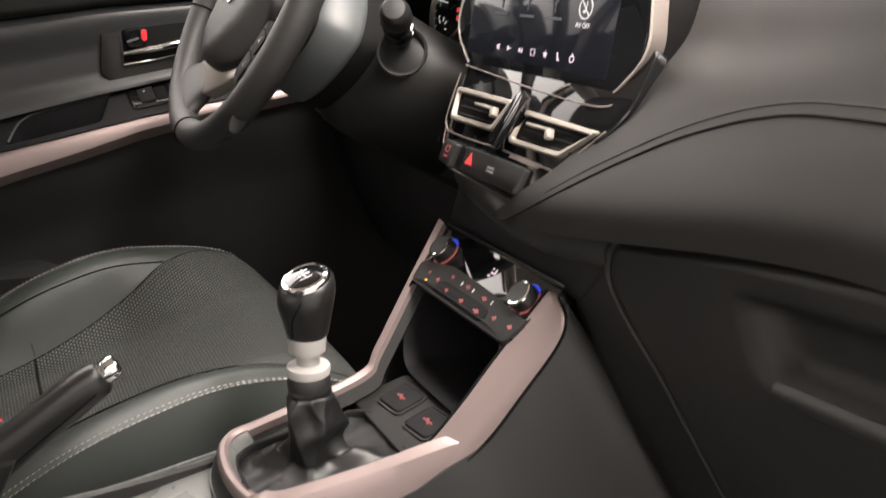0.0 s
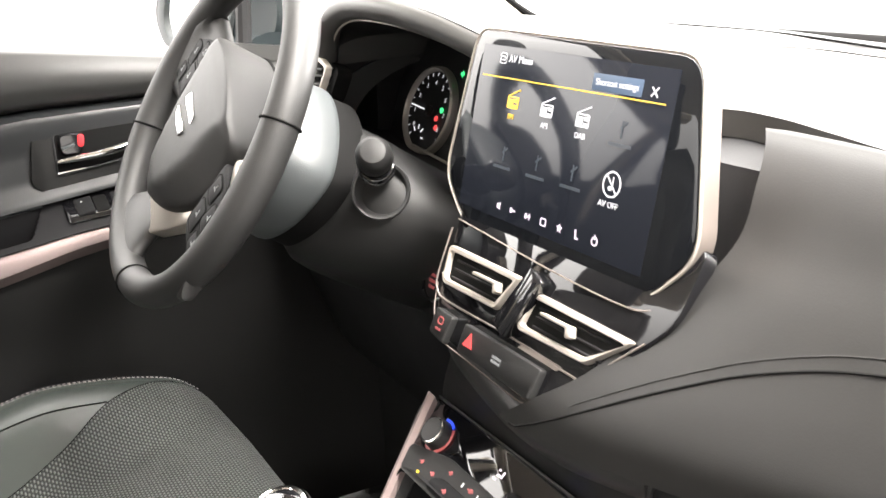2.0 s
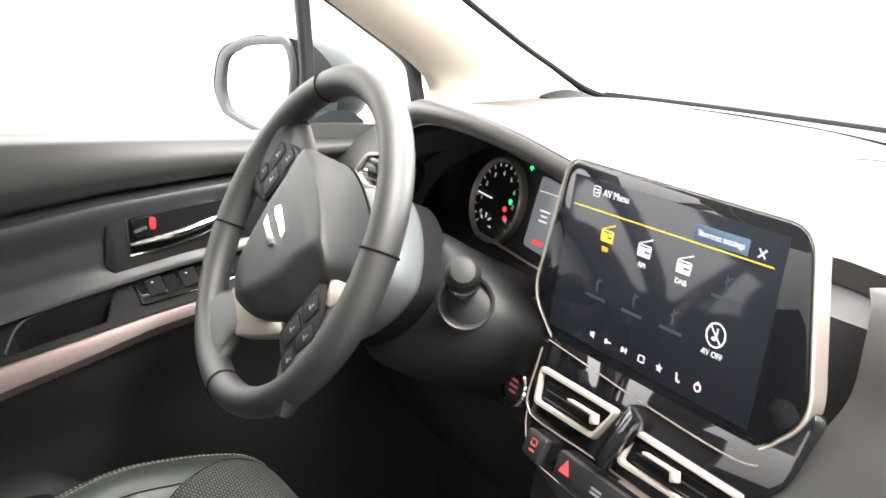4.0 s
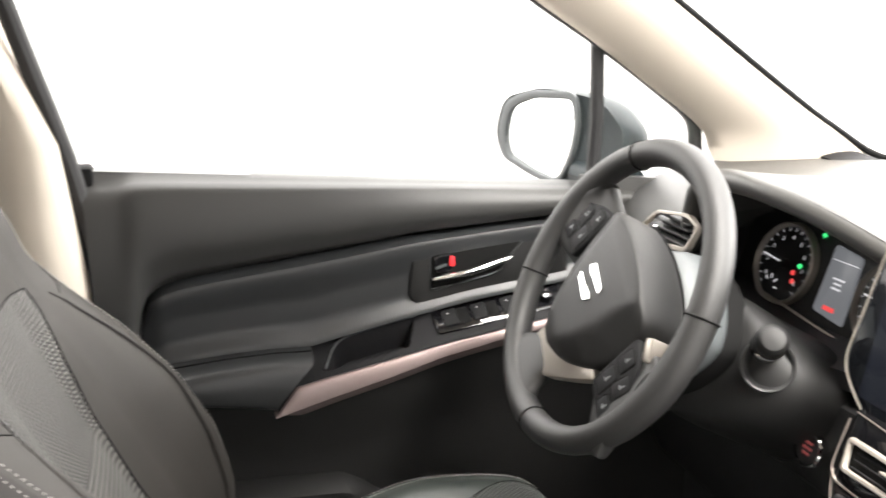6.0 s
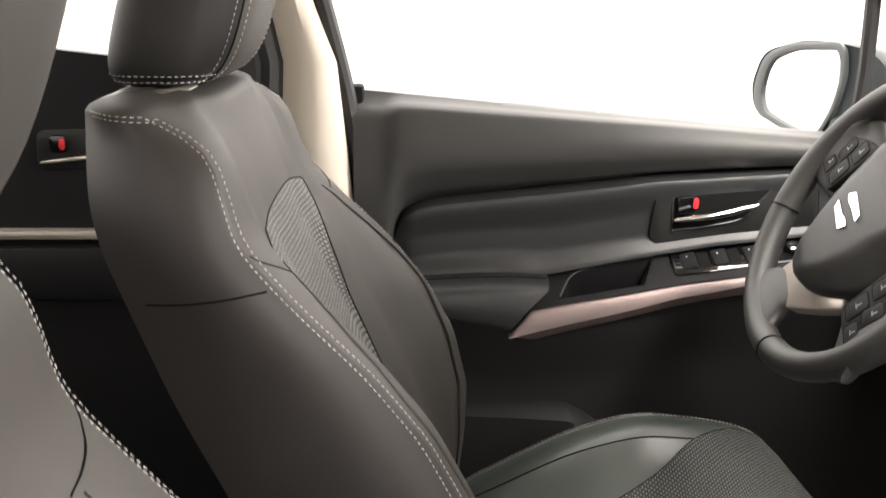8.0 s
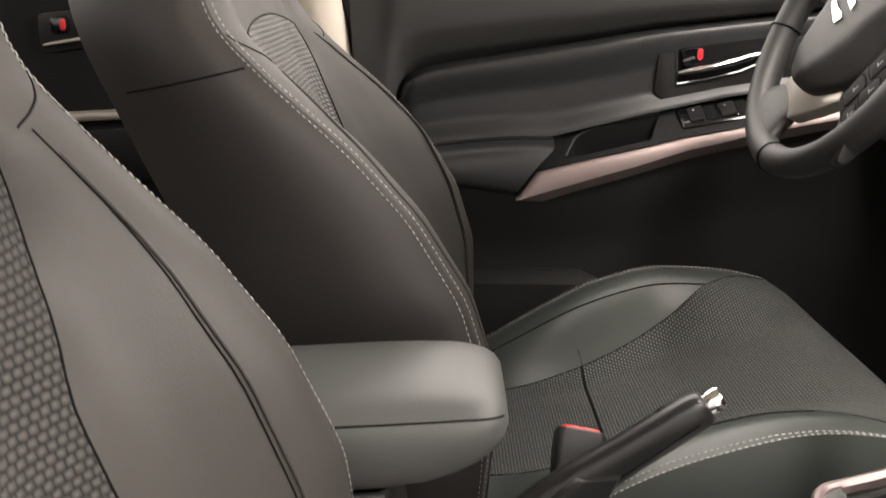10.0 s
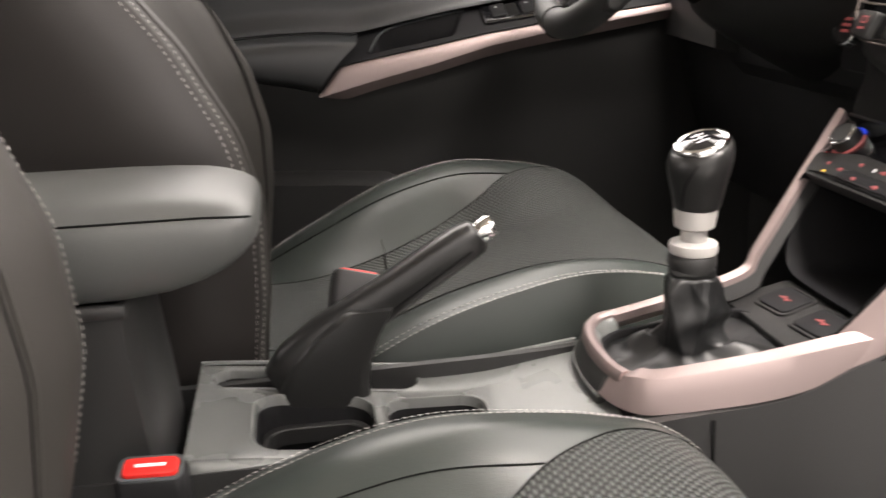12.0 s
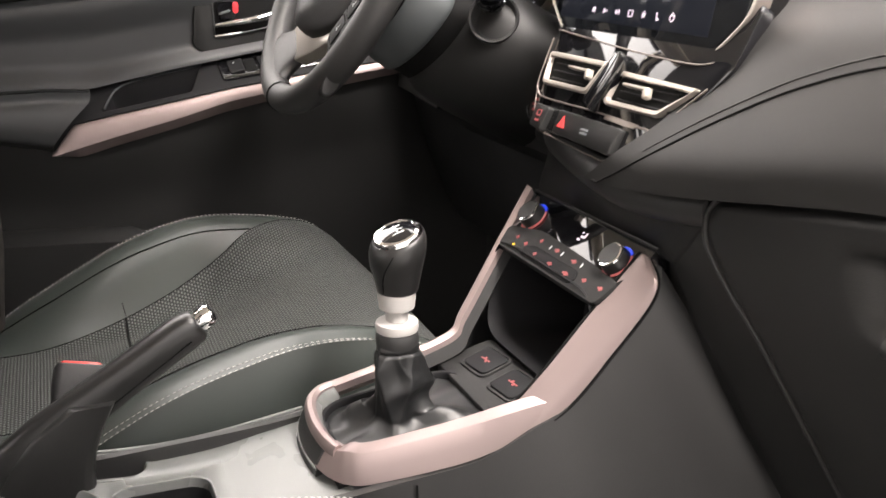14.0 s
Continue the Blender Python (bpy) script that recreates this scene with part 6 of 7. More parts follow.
# stack bezel with vents and switches: a plane leaning away at the top
SB = basis((0.01, 0.2045, 0.712), (1, 0, 0), (0, 0.40, 0.917))
stack = thing("centre_stack", (0.0, 0.22, 0.64), "piano black centre stack with silver-framed air vents", "dashboard panel")
part("bezel", plate(outline_of([(-0.124, 0.062), (-0.113, -0.018), (-0.094, -0.044), (0.043, -0.052), (0.075, -0.040), (0.124, 0.014), (0.146, 0.044), (0.150, 0.098), (-0.122, 0.098)], 0.012), -0.012, 0.0, SB, 0.003), PIANO, stack, "glossy black bezel")
# Silver tube drawn for the light caught along the bezel's edge.
part("bezel_highlight", tube([SB @ Vector((x, y, 0.0003)) for x, y in outline_of([(-0.124, 0.030), (-0.1155, -0.018), (-0.096, -0.047), (0.043, -0.0545), (0.070, -0.034)], 0.014, 5)[6:23]], 0.0007, 6), TAUPE, stack, "thin bright highlight along the bezel's edge")


def vent(name, cx, cy, outline, knob_x):
    def inset(d):
        # the outline drawn in by d metres
        ex, ey = max(abs(x - cx) for x, y in outline), max(abs(y - cy) for x, y in outline)
        return [(cx + (x - cx) * (1 - d / ex), cy + (y - cy) * (1 - d / ey)) for x, y in outline]
    shape = loft([[SB @ Vector((x, y, z)) for x, y in inset(d)] for d, z in ((-0.0008, -0.002), (0.0, 0.0035), (0.0010, 0.0052), (0.0038, 0.0052), (0.0046, 0.0040), (0.0052, -0.006))], cap=False)
    ob = part(name, shape, SILVER, stack, "satin silver vent frame", angle=30)
    part("vent_back", plate(inset(0.004), -0.012, 0.0004, SB, 0.0005), DARK_GAP, ob)
    lo, hi = min(x for x, y in outline), max(x for x, y in outline)
    for k in (-0.0075, 0.0, 0.0075):
        part("slat", block((lo + 0.013, -0.0009, -0.004), (hi - 0.020, 0.0009, 0.004), 0.0006, SB @ pose(0, cy + k, -0.002, 25)), SWITCH, ob)
    part("slider", joined(block((-0.017, -0.0013, 0.001), (0.016, 0.0013, 0.0085), 0.0010, SB @ pose(knob_x, cy + 0.004, 0.002)), block((-0.0030, -0.0050, 0.001), (0.0030, 0.0040, 0.0080), 0.0012, SB @ pose(knob_x + 0.0165, cy + 0.0015, 0.002, 0, 0, 24))), SILVER, ob, "slim silver vane slider")
    return ob


vent("vent", -0.065, 0.0145, outline_of([(-0.115, 0.031), (-0.108, -0.002), (-0.026, -0.001), (-0.011, 0.031)], 0.005), -0.046)
vent("vent", 0.060, 0.010, outline_of([(0.010, 0.026), (0.006, -0.006), (0.086, -0.005), (0.122, 0.024)], 0.005), 0.049)
part("vent_post", block((-0.010, -0.014, 0), (0.010, 0.042, 0.012), 0.0035, SB @ pose(-0.003, 0.0, 0, 0, 0, -23)), PIANO, stack, "glossy black post between the vents")
# Bright tube stands in for a reflection in the black lacquer.
part("reflection_line", tube(curve([SB @ Vector(p) for p in ((-0.121, 0.054, 0.001), (-0.06, 0.050, 0.001), (0.02, 0.045, 0.001), (0.09, 0.043, 0.001), (0.118, 0.046, 0.0), (0.13, 0.056, -0.003))], 5), 0.0007, 6), TAUPE, stack, "thin bright tube above the vents, in place of a reflection")
part("lower_line", tube(curve([SB @ Vector((x, y, 0.0006)) for x, y in ((-0.126, 0.045), (-0.1225, 0.002), (-0.115, -0.010), (-0.095, -0.0150), (0.0, -0.0145), (0.076, -0.0170), (0.089, -0.0130), (0.128, 0.026))], 5), 0.0009, 6), TAUPE, stack, "raised bright lip round the vents")
part("lip_flat", plate([(0.012, -0.0185), (0.060, -0.0195), (0.064, -0.0150), (0.016, -0.0140)], 0.0, 0.0012, SB, 0.0004), TAUPE, stack, "short bright flat on the lip")
for x0, x1, glyphs in ((-0.100, -0.072, "brake"), (-0.054, 0.051, "hazard")):
    k = part("switch", plate(outline_of([(x0, -0.022), (x0 + 0.001, -0.045), (x1 - 0.002, -0.048), (x1, -0.023)], 0.003), 0.0, 0.0065, SB, 0.0025), HARD_PLASTIC, stack, "black switch block")
    if glyphs == "hazard":
        part("hazard_mark", loft([[SB @ Vector((-0.040 + 0.0078 * math.sin(radians(a)), -0.0345 + 0.0078 * math.cos(radians(a)), z)) for a in (0, 120, 240)] for z in (0.0063, 0.0070)]), GLYPH_RED, k, "red hazard triangle", smooth=False)
        part("label_bar", joined(*(block((-0.006, -0.0010, 0.0063), (0.006, 0.0010, 0.0068), 0, SB @ pose(0.0, y, 0)) for y in (-0.0335, -0.0370))), CHARCOAL, k)
    else:
        part("switch_mark", joined(ring_plate([(x - 0.086, y - 0.0310) for x, y in rounded(0.0085, 0.007, 0.002, 3)], [(x - 0.086, y - 0.0310) for x, y in rounded(0.006, 0.004, 0.001, 3)], 0.0063, 0.0069, SB), block((-0.004, -0.001, 0.0063), (0.004, 0.001, 0.0069), 0, SB @ pose(-0.086, -0.0385, 0))), GLYPH_RED_DIM, k, "dull red switch symbol")

# touch screen
SC = basis((0.008, 0.2445, 0.845), (1, 0, 0), (0, 0.187, 0.982))
scr = thing("touch_screen", (0.0, 0.26, 0.76), "large touch screen showing the audio menu, silver rim", "touch screen")
OUT = outline_of([(-0.139, 0.079), (-0.156, -0.050), (-0.113, -0.088), (0.112, -0.090), (0.151, -0.050), (0.122, 0.074)], 0.02, 6)
part("housing", plate(OUT, -0.016, 0.0, SC, 0.003), TAUPE, scr, "satin silver housing")
part("screen_glass", plate(scaled(OUT, 0.984, 0.0003, 0), -0.004, 0.0016, SC, 0.001), SCREEN_BLACK, scr, "black glass face")
part("housing_edge", tube([SC @ Vector((x * 1.004, y * 1.006, 0.0006)) for x, y in OUT], 0.0013, 6, closed=True), SILVER, scr, "thin bright highlight along the bezel's edge of the housing")
disp = part("display", plate(outline_of([(-0.126, 0.066), (-0.126, -0.072), (0.106, -0.074), (0.106, 0.064)], 0.001, 2), 0.001, 0.0019, SC, 0.0002), SCREEN_LIT, scr, "lit audio menu display")
Z = 0.0021


def on_screen(x, y):
    return SC @ pose(x - 0.004, y - 0.007, Z)


part("title_line", block((-0.112, -0.0005, 0), (0.106, 0.0005, 0.0002), 0, on_screen(-0.004, 0.0475)), GLYPH_AMBER, disp, "thin amber line")
writing("menu_title", "AV Menu", 0.0085, on_screen(-0.082, 0.063), GLYPH_WHITE, disp, align="LEFT")
part("back_key", ring_plate(rounded(0.009, 0.009, 0.002, 3), rounded(0.0078, 0.0078, 0.0015, 3), 0, 0.0002, on_screen(-0.090, 0.063)), GLYPH_WHITE, disp)
part("back_arrow", joined(block((-0.0025, -0.0018, 0), (0.0022, -0.001, 0.0002), 0, on_screen(-0.090, 0.063)), block((-0.0022, 0.001, 0), (0.0022, 0.0018, 0.0002), 0, on_screen(-0.090, 0.063)), block((0.0016, -0.0018, 0), (0.0024, 0.0018, 0.0002), 0, on_screen(-0.090, 0.063))), GLYPH_WHITE, disp)
key = part("shortcut_key", plate(rounded(0.052, 0.012, 0.001, 2), 0, 0.0002, on_screen(0.052, 0.0555), 0.0001), GLYPH_SLATE, disp, "slate blue menu key")
writing("shortcut_text", "Shortcut settings", 0.0066, on_screen(0.052, 0.0555) @ pose(0, 0, 0.0003), GLYPH_WHITE, key)
part("close_cross", joined(*(block((-0.0045, -0.0006, 0), (0.0045, 0.0006, 0.0002), 0, on_screen(0.090, 0.0545) @ pose(0, 0, 0, 0, 0, a)) for a in (45, -45))), GLYPH_WHITE, disp)


def radio_icon(x, y, mat, text):
    m = on_screen(x, y)
    k = part("radio_icon", joined(ring_plate(rounded(0.015, 0.010, 0.001, 2), [(a * 0.84, b * 0.78) for a, b in rounded(0.015, 0.010, 0.001, 2)], 0, 0.0002, m),
                                  block((-0.0065, -0.004, 0), (0.0005, 0.0028, 0.00015), 0, m), block((0.0015, -0.004, 0), (0.0065, -0.0015, 0.00015), 0, m), block((0.0015, 0.0, 0), (0.0065, 0.003, 0.00015), 0, m), block((-0.008, -0.0005, 0), (0.008, 0.0005, 0.0002), 0, m @ pose(0.0005, 0.0078, 0, 0, 0, 22))), mat, disp)
    writing("icon_text", text, 0.0062, on_screen(x, y - 0.0115), mat, disp)


radio_icon(-0.067, 0.029, GLYPH_AMBER, "FM")
radio_icon(-0.0215, 0.028, GLYPH_WHITE, "AM")
radio_icon(0.0225, 0.0265, GLYPH_WHITE, "DAB")
for x, y in ((0.066, 0.026), (-0.067, -0.013), (-0.0215, -0.013), (0.0225, -0.0125)):
    part("dim_icon", joined(block((-0.0008, -0.006, 0), (0.0008, 0.006, 0.0002), 0, on_screen(x, y)), block((-0.004, -0.0008, 0), (0.004, 0.0008, 0.0002), 0, on_screen(x, y) @ pose(0.001, 0.003, 0, 0, 0, 35)), block((-0.012, -0.0012, 0), (0.012, 0.0012, 0.0002), 0, on_screen(x, y - 0.011))), GLYPH_DIM, disp, "greyed-out menu icon")
m = on_screen(0.066, -0.0125)
circ = [(0.0095 * math.cos(2 * math.pi * i / 24), 0.0095 * math.sin(2 * math.pi * i / 24)) for i in range(24)]
part("mute_icon", joined(ring_plate(circ, scaled(circ, 0.86), 0, 0.0002, m), block((-0.0092, -0.0006, 0), (0.0092, 0.0006, 0.0002), 0, m @ pose(0, 0, 0, 0, 0, -45)), block((0.0005, -0.003, 0), (0.0016, 0.0055, 0.0002), 0, m), plate([(0.0022 * math.cos(2 * math.pi * i / 10) - 0.001, 0.0017 * math.sin(2 * math.pi * i / 10) - 0.003) for i in range(10)], 0, 0.0002, m, 0.0001)), GLYPH_WHITE, disp)
writing("icon_text", "AV OFF", 0.0062, on_screen(0.066, -0.027), GLYPH_WHITE, disp)
for i in range(7):
    x = -0.067 + 0.0203 * i
    m = on_screen(x + 0.005, -0.055)
    shape = (
        joined(block((-0.002, -0.002, 0), (0.001, 0.002, 0.0002), 0, m), block((-0.0004, -0.003, 0), (0.0004, 0.003, 0.0002), 0, m @ pose(0.002, 0, 0))),
        joined(block((-0.0035, -0.0005, 0), (0.0035, 0.0005, 0.0002), 0, m), block((-0.0035, -0.002, 0), (-0.001, 0.002, 0.0002), 0, m)),
        joined(block((-0.0035, -0.0005, 0), (0.0035, 0.0005, 0.0002), 0, m), block((-0.0005, -0.0025, 0), (0.0005, 0.0025, 0.0002), 0, m @ pose(0.0022, 0, 0)), block((-0.0035, -0.002, 0), (-0.001, 0.002, 0.0002), 0, m)),
        ring_plate(rounded(0.007, 0.006, 0.0008, 2), rounded(0.0055, 0.0045, 0.0006, 2), 0, 0.0002, m),
        plate([((0.0038 if j % 2 == 0 else 0.0016) * math.sin(math.pi * j / 5), (0.0038 if j % 2 == 0 else 0.0016) * math.cos(math.pi * j / 5)) for j in range(10)], 0, 0.0002, m, 0.0001),
        joined(block((-0.0008, -0.0035, 0), (0.0008, 0.0035, 0.0002), 0, m @ pose(-0.001, 0, 0, 0, 0, 12)), block((0, -0.0035, 0), (0.0025, -0.0018, 0.0002), 0, m)),
        joined(ring_plate(scaled(circ, 0.36), scaled(circ, 0.26), 0, 0.0002, m), block((-0.0005, 0.001, 0), (0.0005, 0.0045, 0.0002), 0, m)),
    )[i]
    part("touch_symbol", shape, GLYPH_PINK, disp, "pale pink touch symbol")


# ---- instrument cluster and its hood ----
clu = thing("instrument_cluster", (-0.375, 0.39, 0.74), "black instrument cluster with silver-ringed dials, lit", "instrument cluster")
HOOD = [(-0.492, 0.862), (-0.484, 0.898), (-0.466, 0.921), (-0.43, 0.936), (-0.375, 0.944), (-0.29, 0.942), (-0.22, 0.933), (-0.16, 0.919), (-0.10, 0.901), (-0.04, 0.884), (0.02, 0.868)]
hc = curve([(x, 0, z) for x, z in HOOD], 6)


def hood(i, v):
    p = hc[i]
    lip = 0.25 + 0.03 * ((p.x + 0.34) / 0.24) ** 2
    x, y = p.x + (p.x + 0.34) * 0.10 * v, lip + (0.67 - lip) * v
    z = p.z + 0.005 * math.sin(math.pi * min(1, v * 2.2)) * ease(-0.02, -0.16, p.x)
    return x, y, z + (top_z(x, y) - 0.001 - z) * v


part("hood", slab(hood, range(len(hc)), steps(0, 1, 20), (0, 0.004, -0.005)), DASH_TOP, clu, "soft black hood over the dials", angle=60)
part("hood_lip", tube([Vector(hood(i, 0)) + Vector((-(hc[i].x + 0.345) * 0.03, 0.007, -0.0115)) for i in range(len(hc))], 0.0135, 16), DASH_TOP, clu, "soft rounded lip of the hood", angle=180)
part("hood_trim", tube([Vector(hood(i, 0)) + Vector((-(hc[i].x + 0.345) * 0.06, 0.010, -0.0255)) for i in range(len(hc))], 0.0014, 6), SILVER, clu, "thin silver line under the hood")
part("hood_inside", grid(lambda i, v: (hc[i].x + (hc[i].x + 0.34) * 0.30 * v, hood(i, 0)[1] + (0.41 - hood(i, 0)[1]) * v, hc[i].z - 0.020 - 0.014 * v), range(len(hc)), steps(0, 1, 6)), HARD_PLASTIC, clu, angle=180)
CM = basis((-0.345, 0.395, 0.825), (1, 0, 0), (0, 0.30, 0.95))
part("face", plate(outline_of([(-0.22, -0.095), (-0.19, 0.03), (-0.13, 0.076), (0.06, 0.076), (0.14, 0.050), (0.21, 0.02), (0.23, -0.095)], 0.02, 4), -0.02, 0.0, CM, 0.001), DARK, clu)
part("cowl_floor", slab(lambda x, v: (x, 0.275 + 0.12 * v, 0.752 - 0.004 * v + 0.02 * ((x + 0.345) / 0.2) ** 2), steps(-0.56, -0.12, 14), steps(0, 1, 5), (0, 0, -0.02)), DARK, clu)


def dial(cx, cy, r):
    m = CM @ pose(cx, cy, 0)
    ob = part("dial", lathe([(r * 0.9, 0.0), (r * 0.9, 0.004), (r * 0.5, 0.0035), (0.002, 0.003)], m, 40), DARK, clu)
    part("dial_ring", lathe([(r * 0.91, 0.002), (r * 0.93, 0.008), (r * 0.965, 0.0105), (r * 1.01, 0.0085), (r * 1.03, 0.0)], m, 48), SILVER, ob, "silver dial ring")
    ticks = [block((r * 0.80, -0.0005, 0.0042), (r * 0.88, 0.0005, 0.0047), 0, m @ pose(0, 0, 0, 0, 0, a)) for a in range(-45, 226, 15)]
    part("scale", joined(*ticks), GLYPH_DIAL, ob, "white scale marks")
    for k, a in enumerate(steps(215, -35, 8)):
        writing("numeral", str(k), r * 0.15, m @ pose(r * 0.64 * math.cos(radians(a)), r * 0.64 * math.sin(radians(a)), 0.0046), GLYPH_DIAL, ob)
    part("needle", block((-0.004, -0.0009, 0.006), (r * 0.78, 0.0009, 0.0075), 0, m @ pose(0, 0, 0, 0, 0, 175)), GLYPH_WHITE, ob, "white needle")
    part("needle_hub", lathe([(0.007, 0.003), (0.007, 0.008), (0.003, 0.009)], m, 18), DARK, ob)
    return ob, m


tach, tm = dial(-0.094, -0.025, 0.055)
for x, y, mt in ((0.021, -0.007, GLYPH_RED), (0.025, -0.018, GLYPH_RED), (0.029, 0.004, GLYPH_GREEN)):
    part("warning_lamp", plate([(0.0036 * math.cos(2 * math.pi * i / 12), 0.0036 * math.sin(2 * math.pi * i / 12)) for i in range(12)], 0.0045, 0.0055, tm @ pose(x, y, 0), 0.0003), mt, tach, "lit warning lamp")
part("temperature_marks", joined(*(block((0.010, -0.0008, 0.0042), (0.016, 0.0008, 0.0048), 0, tm @ pose(-0.015, -0.035, 0, 0, 0, a)) for a in (0, 45, 90, 135))), GLYPH_WHITE, tach)
dial(0.096, -0.025, 0.055)
info = part("info_display", plate(outline_of([(-0.026, 0.046), (0.022, 0.040), (0.026, -0.046), (-0.028, -0.040)], 0.005, 4), 0.0, 0.004, CM @ pose(0.008, -0.024, 0), 0.001), glowing("grey_info_display", (0.15, 0.158, 0.172), 0.75), clu, "grey lit information display")
for y, w in ((-0.018, 0.020), (-0.024, 0.012), (-0.030, 0.016)):
    part("text_bar", block((-w / 2, -0.0012, 0.004), (w / 2, 0.0012, 0.0045), 0, CM @ pose(0.006, y, 0)), GLYPH_WHITE, info)
part("info_line", block((-0.022, -0.0005, 0.004), (0.022, 0.0005, 0.0045), 0, CM @ pose(0.008, 0.004, 0)), GLYPH_WHITE, info)
part("red_lamp", plate(rounded(0.020, 0.006, 0.002, 3), 0.004, 0.0047, CM @ pose(0.006, -0.056, 0), 0.0003), GLYPH_RED, info, "red lit symbol")
part("turn_lamp", plate([(0.007, 0), (0, 0.007), (0, 0.003), (-0.006, 0.003), (-0.006, -0.003), (0, -0.003), (0, -0.007)], 0.001, 0.002, CM @ pose(-0.046, 0.027, 0) @ Matrix.Scale(0.6, 4), 0.0002), GLYPH_GREEN, clu, "green turn lamp")
part("lower_edge", tube([CM @ Vector((x, -0.080 - 0.09 * x, 0.012)) for x in steps(-0.10, 0.12, 10)], 0.0018, 6), SILVER, clu, "bright line under the dials")

# driver's side air vent
av = thing("side_vent", (-0.56, 0.25, 0.82), "silver-framed driver's side air vent with black slats", "air vent")
AV = basis((-0.520, 0.258, 0.843), (1, -0.10, 0.16), (0, 0.25, 1))
AO = outline_of([(-0.088, -0.006), (-0.045, 0.020), (0.05, 0.021), (0.088, 0.006), (0.066, -0.030), (-0.02, -0.029), (-0.060, -0.020)], 0.012, 5)
part("frame", ring_plate(AO, [(x * 0.93, y * 0.78) for x, y in AO], -0.003, 0.005, AV), SILVER, av)
part("hole", plate(scaled(AO, 0.93), -0.03, -0.012, AV, 0.001), DARK_GAP, av)
for k, e in ((-0.016, -0.042), (-0.006, -0.060), (0.004, -0.056), (0.012, -0.036)):
    part("slat", block((e, -0.0010, -0.012), (0.060, 0.0010, 0.002), 0.0005, AV @ pose(0, k, 0, 20, 0, -6)), PLASTIC, av)
part("slider", block((-0.008, -0.003, 0), (0.008, 0.003, 0.006), 0.002, AV @ pose(-0.046, -0.004, -0.002)), CHROME, av)
part("side_cheek", slab(lambda u, v: (-0.765 + 0.262 * u, 0.285 - 0.03 * u + 0.12 * v ** 6, 0.62 + 0.262 * v - 0.012 * v ** 8), steps(0, 1, 8), steps(0, 1, 24), (0, 0.04, -0.01)), SOFT_PAD, dash, angle=60)

# start button
sb = thing("start_button", (-0.205, 0.26, 0.65), "round black engine start button with red lettering bars", "start button")
SM = basis((-0.208, 0.258, 0.668), (1, 0, 0), (0, 0.3, 0.95))
part("ring", lathe([(0.0205, -0.006), (0.0205, 0.003), (0.019, 0.005), (0.0165, 0.004), (0.0165, -0.004)], SM, 30), CHROME, sb)
part("cap", lathe([(0.0165, -0.004), (0.0165, 0.002), (0.014, 0.0035), (0.003, 0.004)], SM, 28), DARK, sb)
part("label_bar", joined(*(block((-w / 2, y - 0.0015, 0.0036), (w / 2, y + 0.0015, 0.0043), 0, SM) for y, w in ((0.007, 0.011), (0.001, 0.014), (-0.005, 0.011)))), GLYPH_RED_DIM, sb, "red lettering bars")
part("start_surround", block((-0.24, 0.268, 0.62), (-0.15, 0.30, 0.73), 0.01), DARK, dash)

# ---- steering column and wheel ----
col = thing("steering_column", (-0.378, 0.2, 0.70), "black steering column cover with control stalks", "steering column")
WM = basis((-0.348, 0.076, 0.823), (1, 0.018, 0), (0, 0.468, 0.884))


def lobed(cx, w, ht, hb, z, q=1.3, low=1.3, n=48):
    """A section of the column: an upper and a lower half of their own height and fullness."""
    out = []
    for i in range(n):
        c, s = math.cos(2 * math.pi * i / n), math.sin(2 * math.pi * i / n)
        e = q if s >= 0 else low
        out.append(WM @ Vector((cx + w * math.copysign(abs(c) ** e, c), (ht if s >= 0 else hb) * math.copysign(abs(s) ** e, s), z)))
    return out


COVER = [(-0.040, 0.060), (-0.046, 0.072), (-0.058, 0.083), (-0.078, 0.091), (-0.098, 0.094), (-0.104, 0.093), (-0.107, 0.088)]
part("column_cover", loft([lobed(0.0, w, 0.90 * w, 0.92 * w, z, 1.25, 1.3) for z, w in COVER]), STALK_GREY, col, "blue-grey column cover behind the wheel", angle=180)
for sg in (-1, 1):
    part("cover_seam", tube([WM @ Vector((sg * 0.872 * w + sg * 0.0004, -0.17 * w, z)) for z, w in COVER[1:6]], 0.0012, 6), DARK_GAP, col, "seam between the halves of the cover")
# Solid black sleeve fills the gap to give its shade.
part("cover_gap_sleeve", loft([lobed(0.0, w, 0.88 * w, 0.92 * w, z, 1.2, 1.25) for z, w in ((-0.100, 0.088), (-0.108, 0.090), (-0.134, 0.092))]), DARK_GAP, col, "black sleeve in place of the shaded gap behind the cover")
part("housing", loft([lobed(0.012, w, ht, hb, z, 0.85, 1.25) for z, w, ht, hb in ((-0.128, 0.084, 0.050, 0.078), (-0.131, 0.096, 0.058, 0.088), (-0.140, 0.110, 0.063, 0.094), (-0.160, 0.132, 0.063, 0.098), (-0.19, 0.150, 0.060, 0.10), (-0.24, 0.160, 0.058, 0.10), (-0.30, 0.164, 0.056, 0.10))]), HARD_PLASTIC, col, "black housing behind the stalks", angle=180)
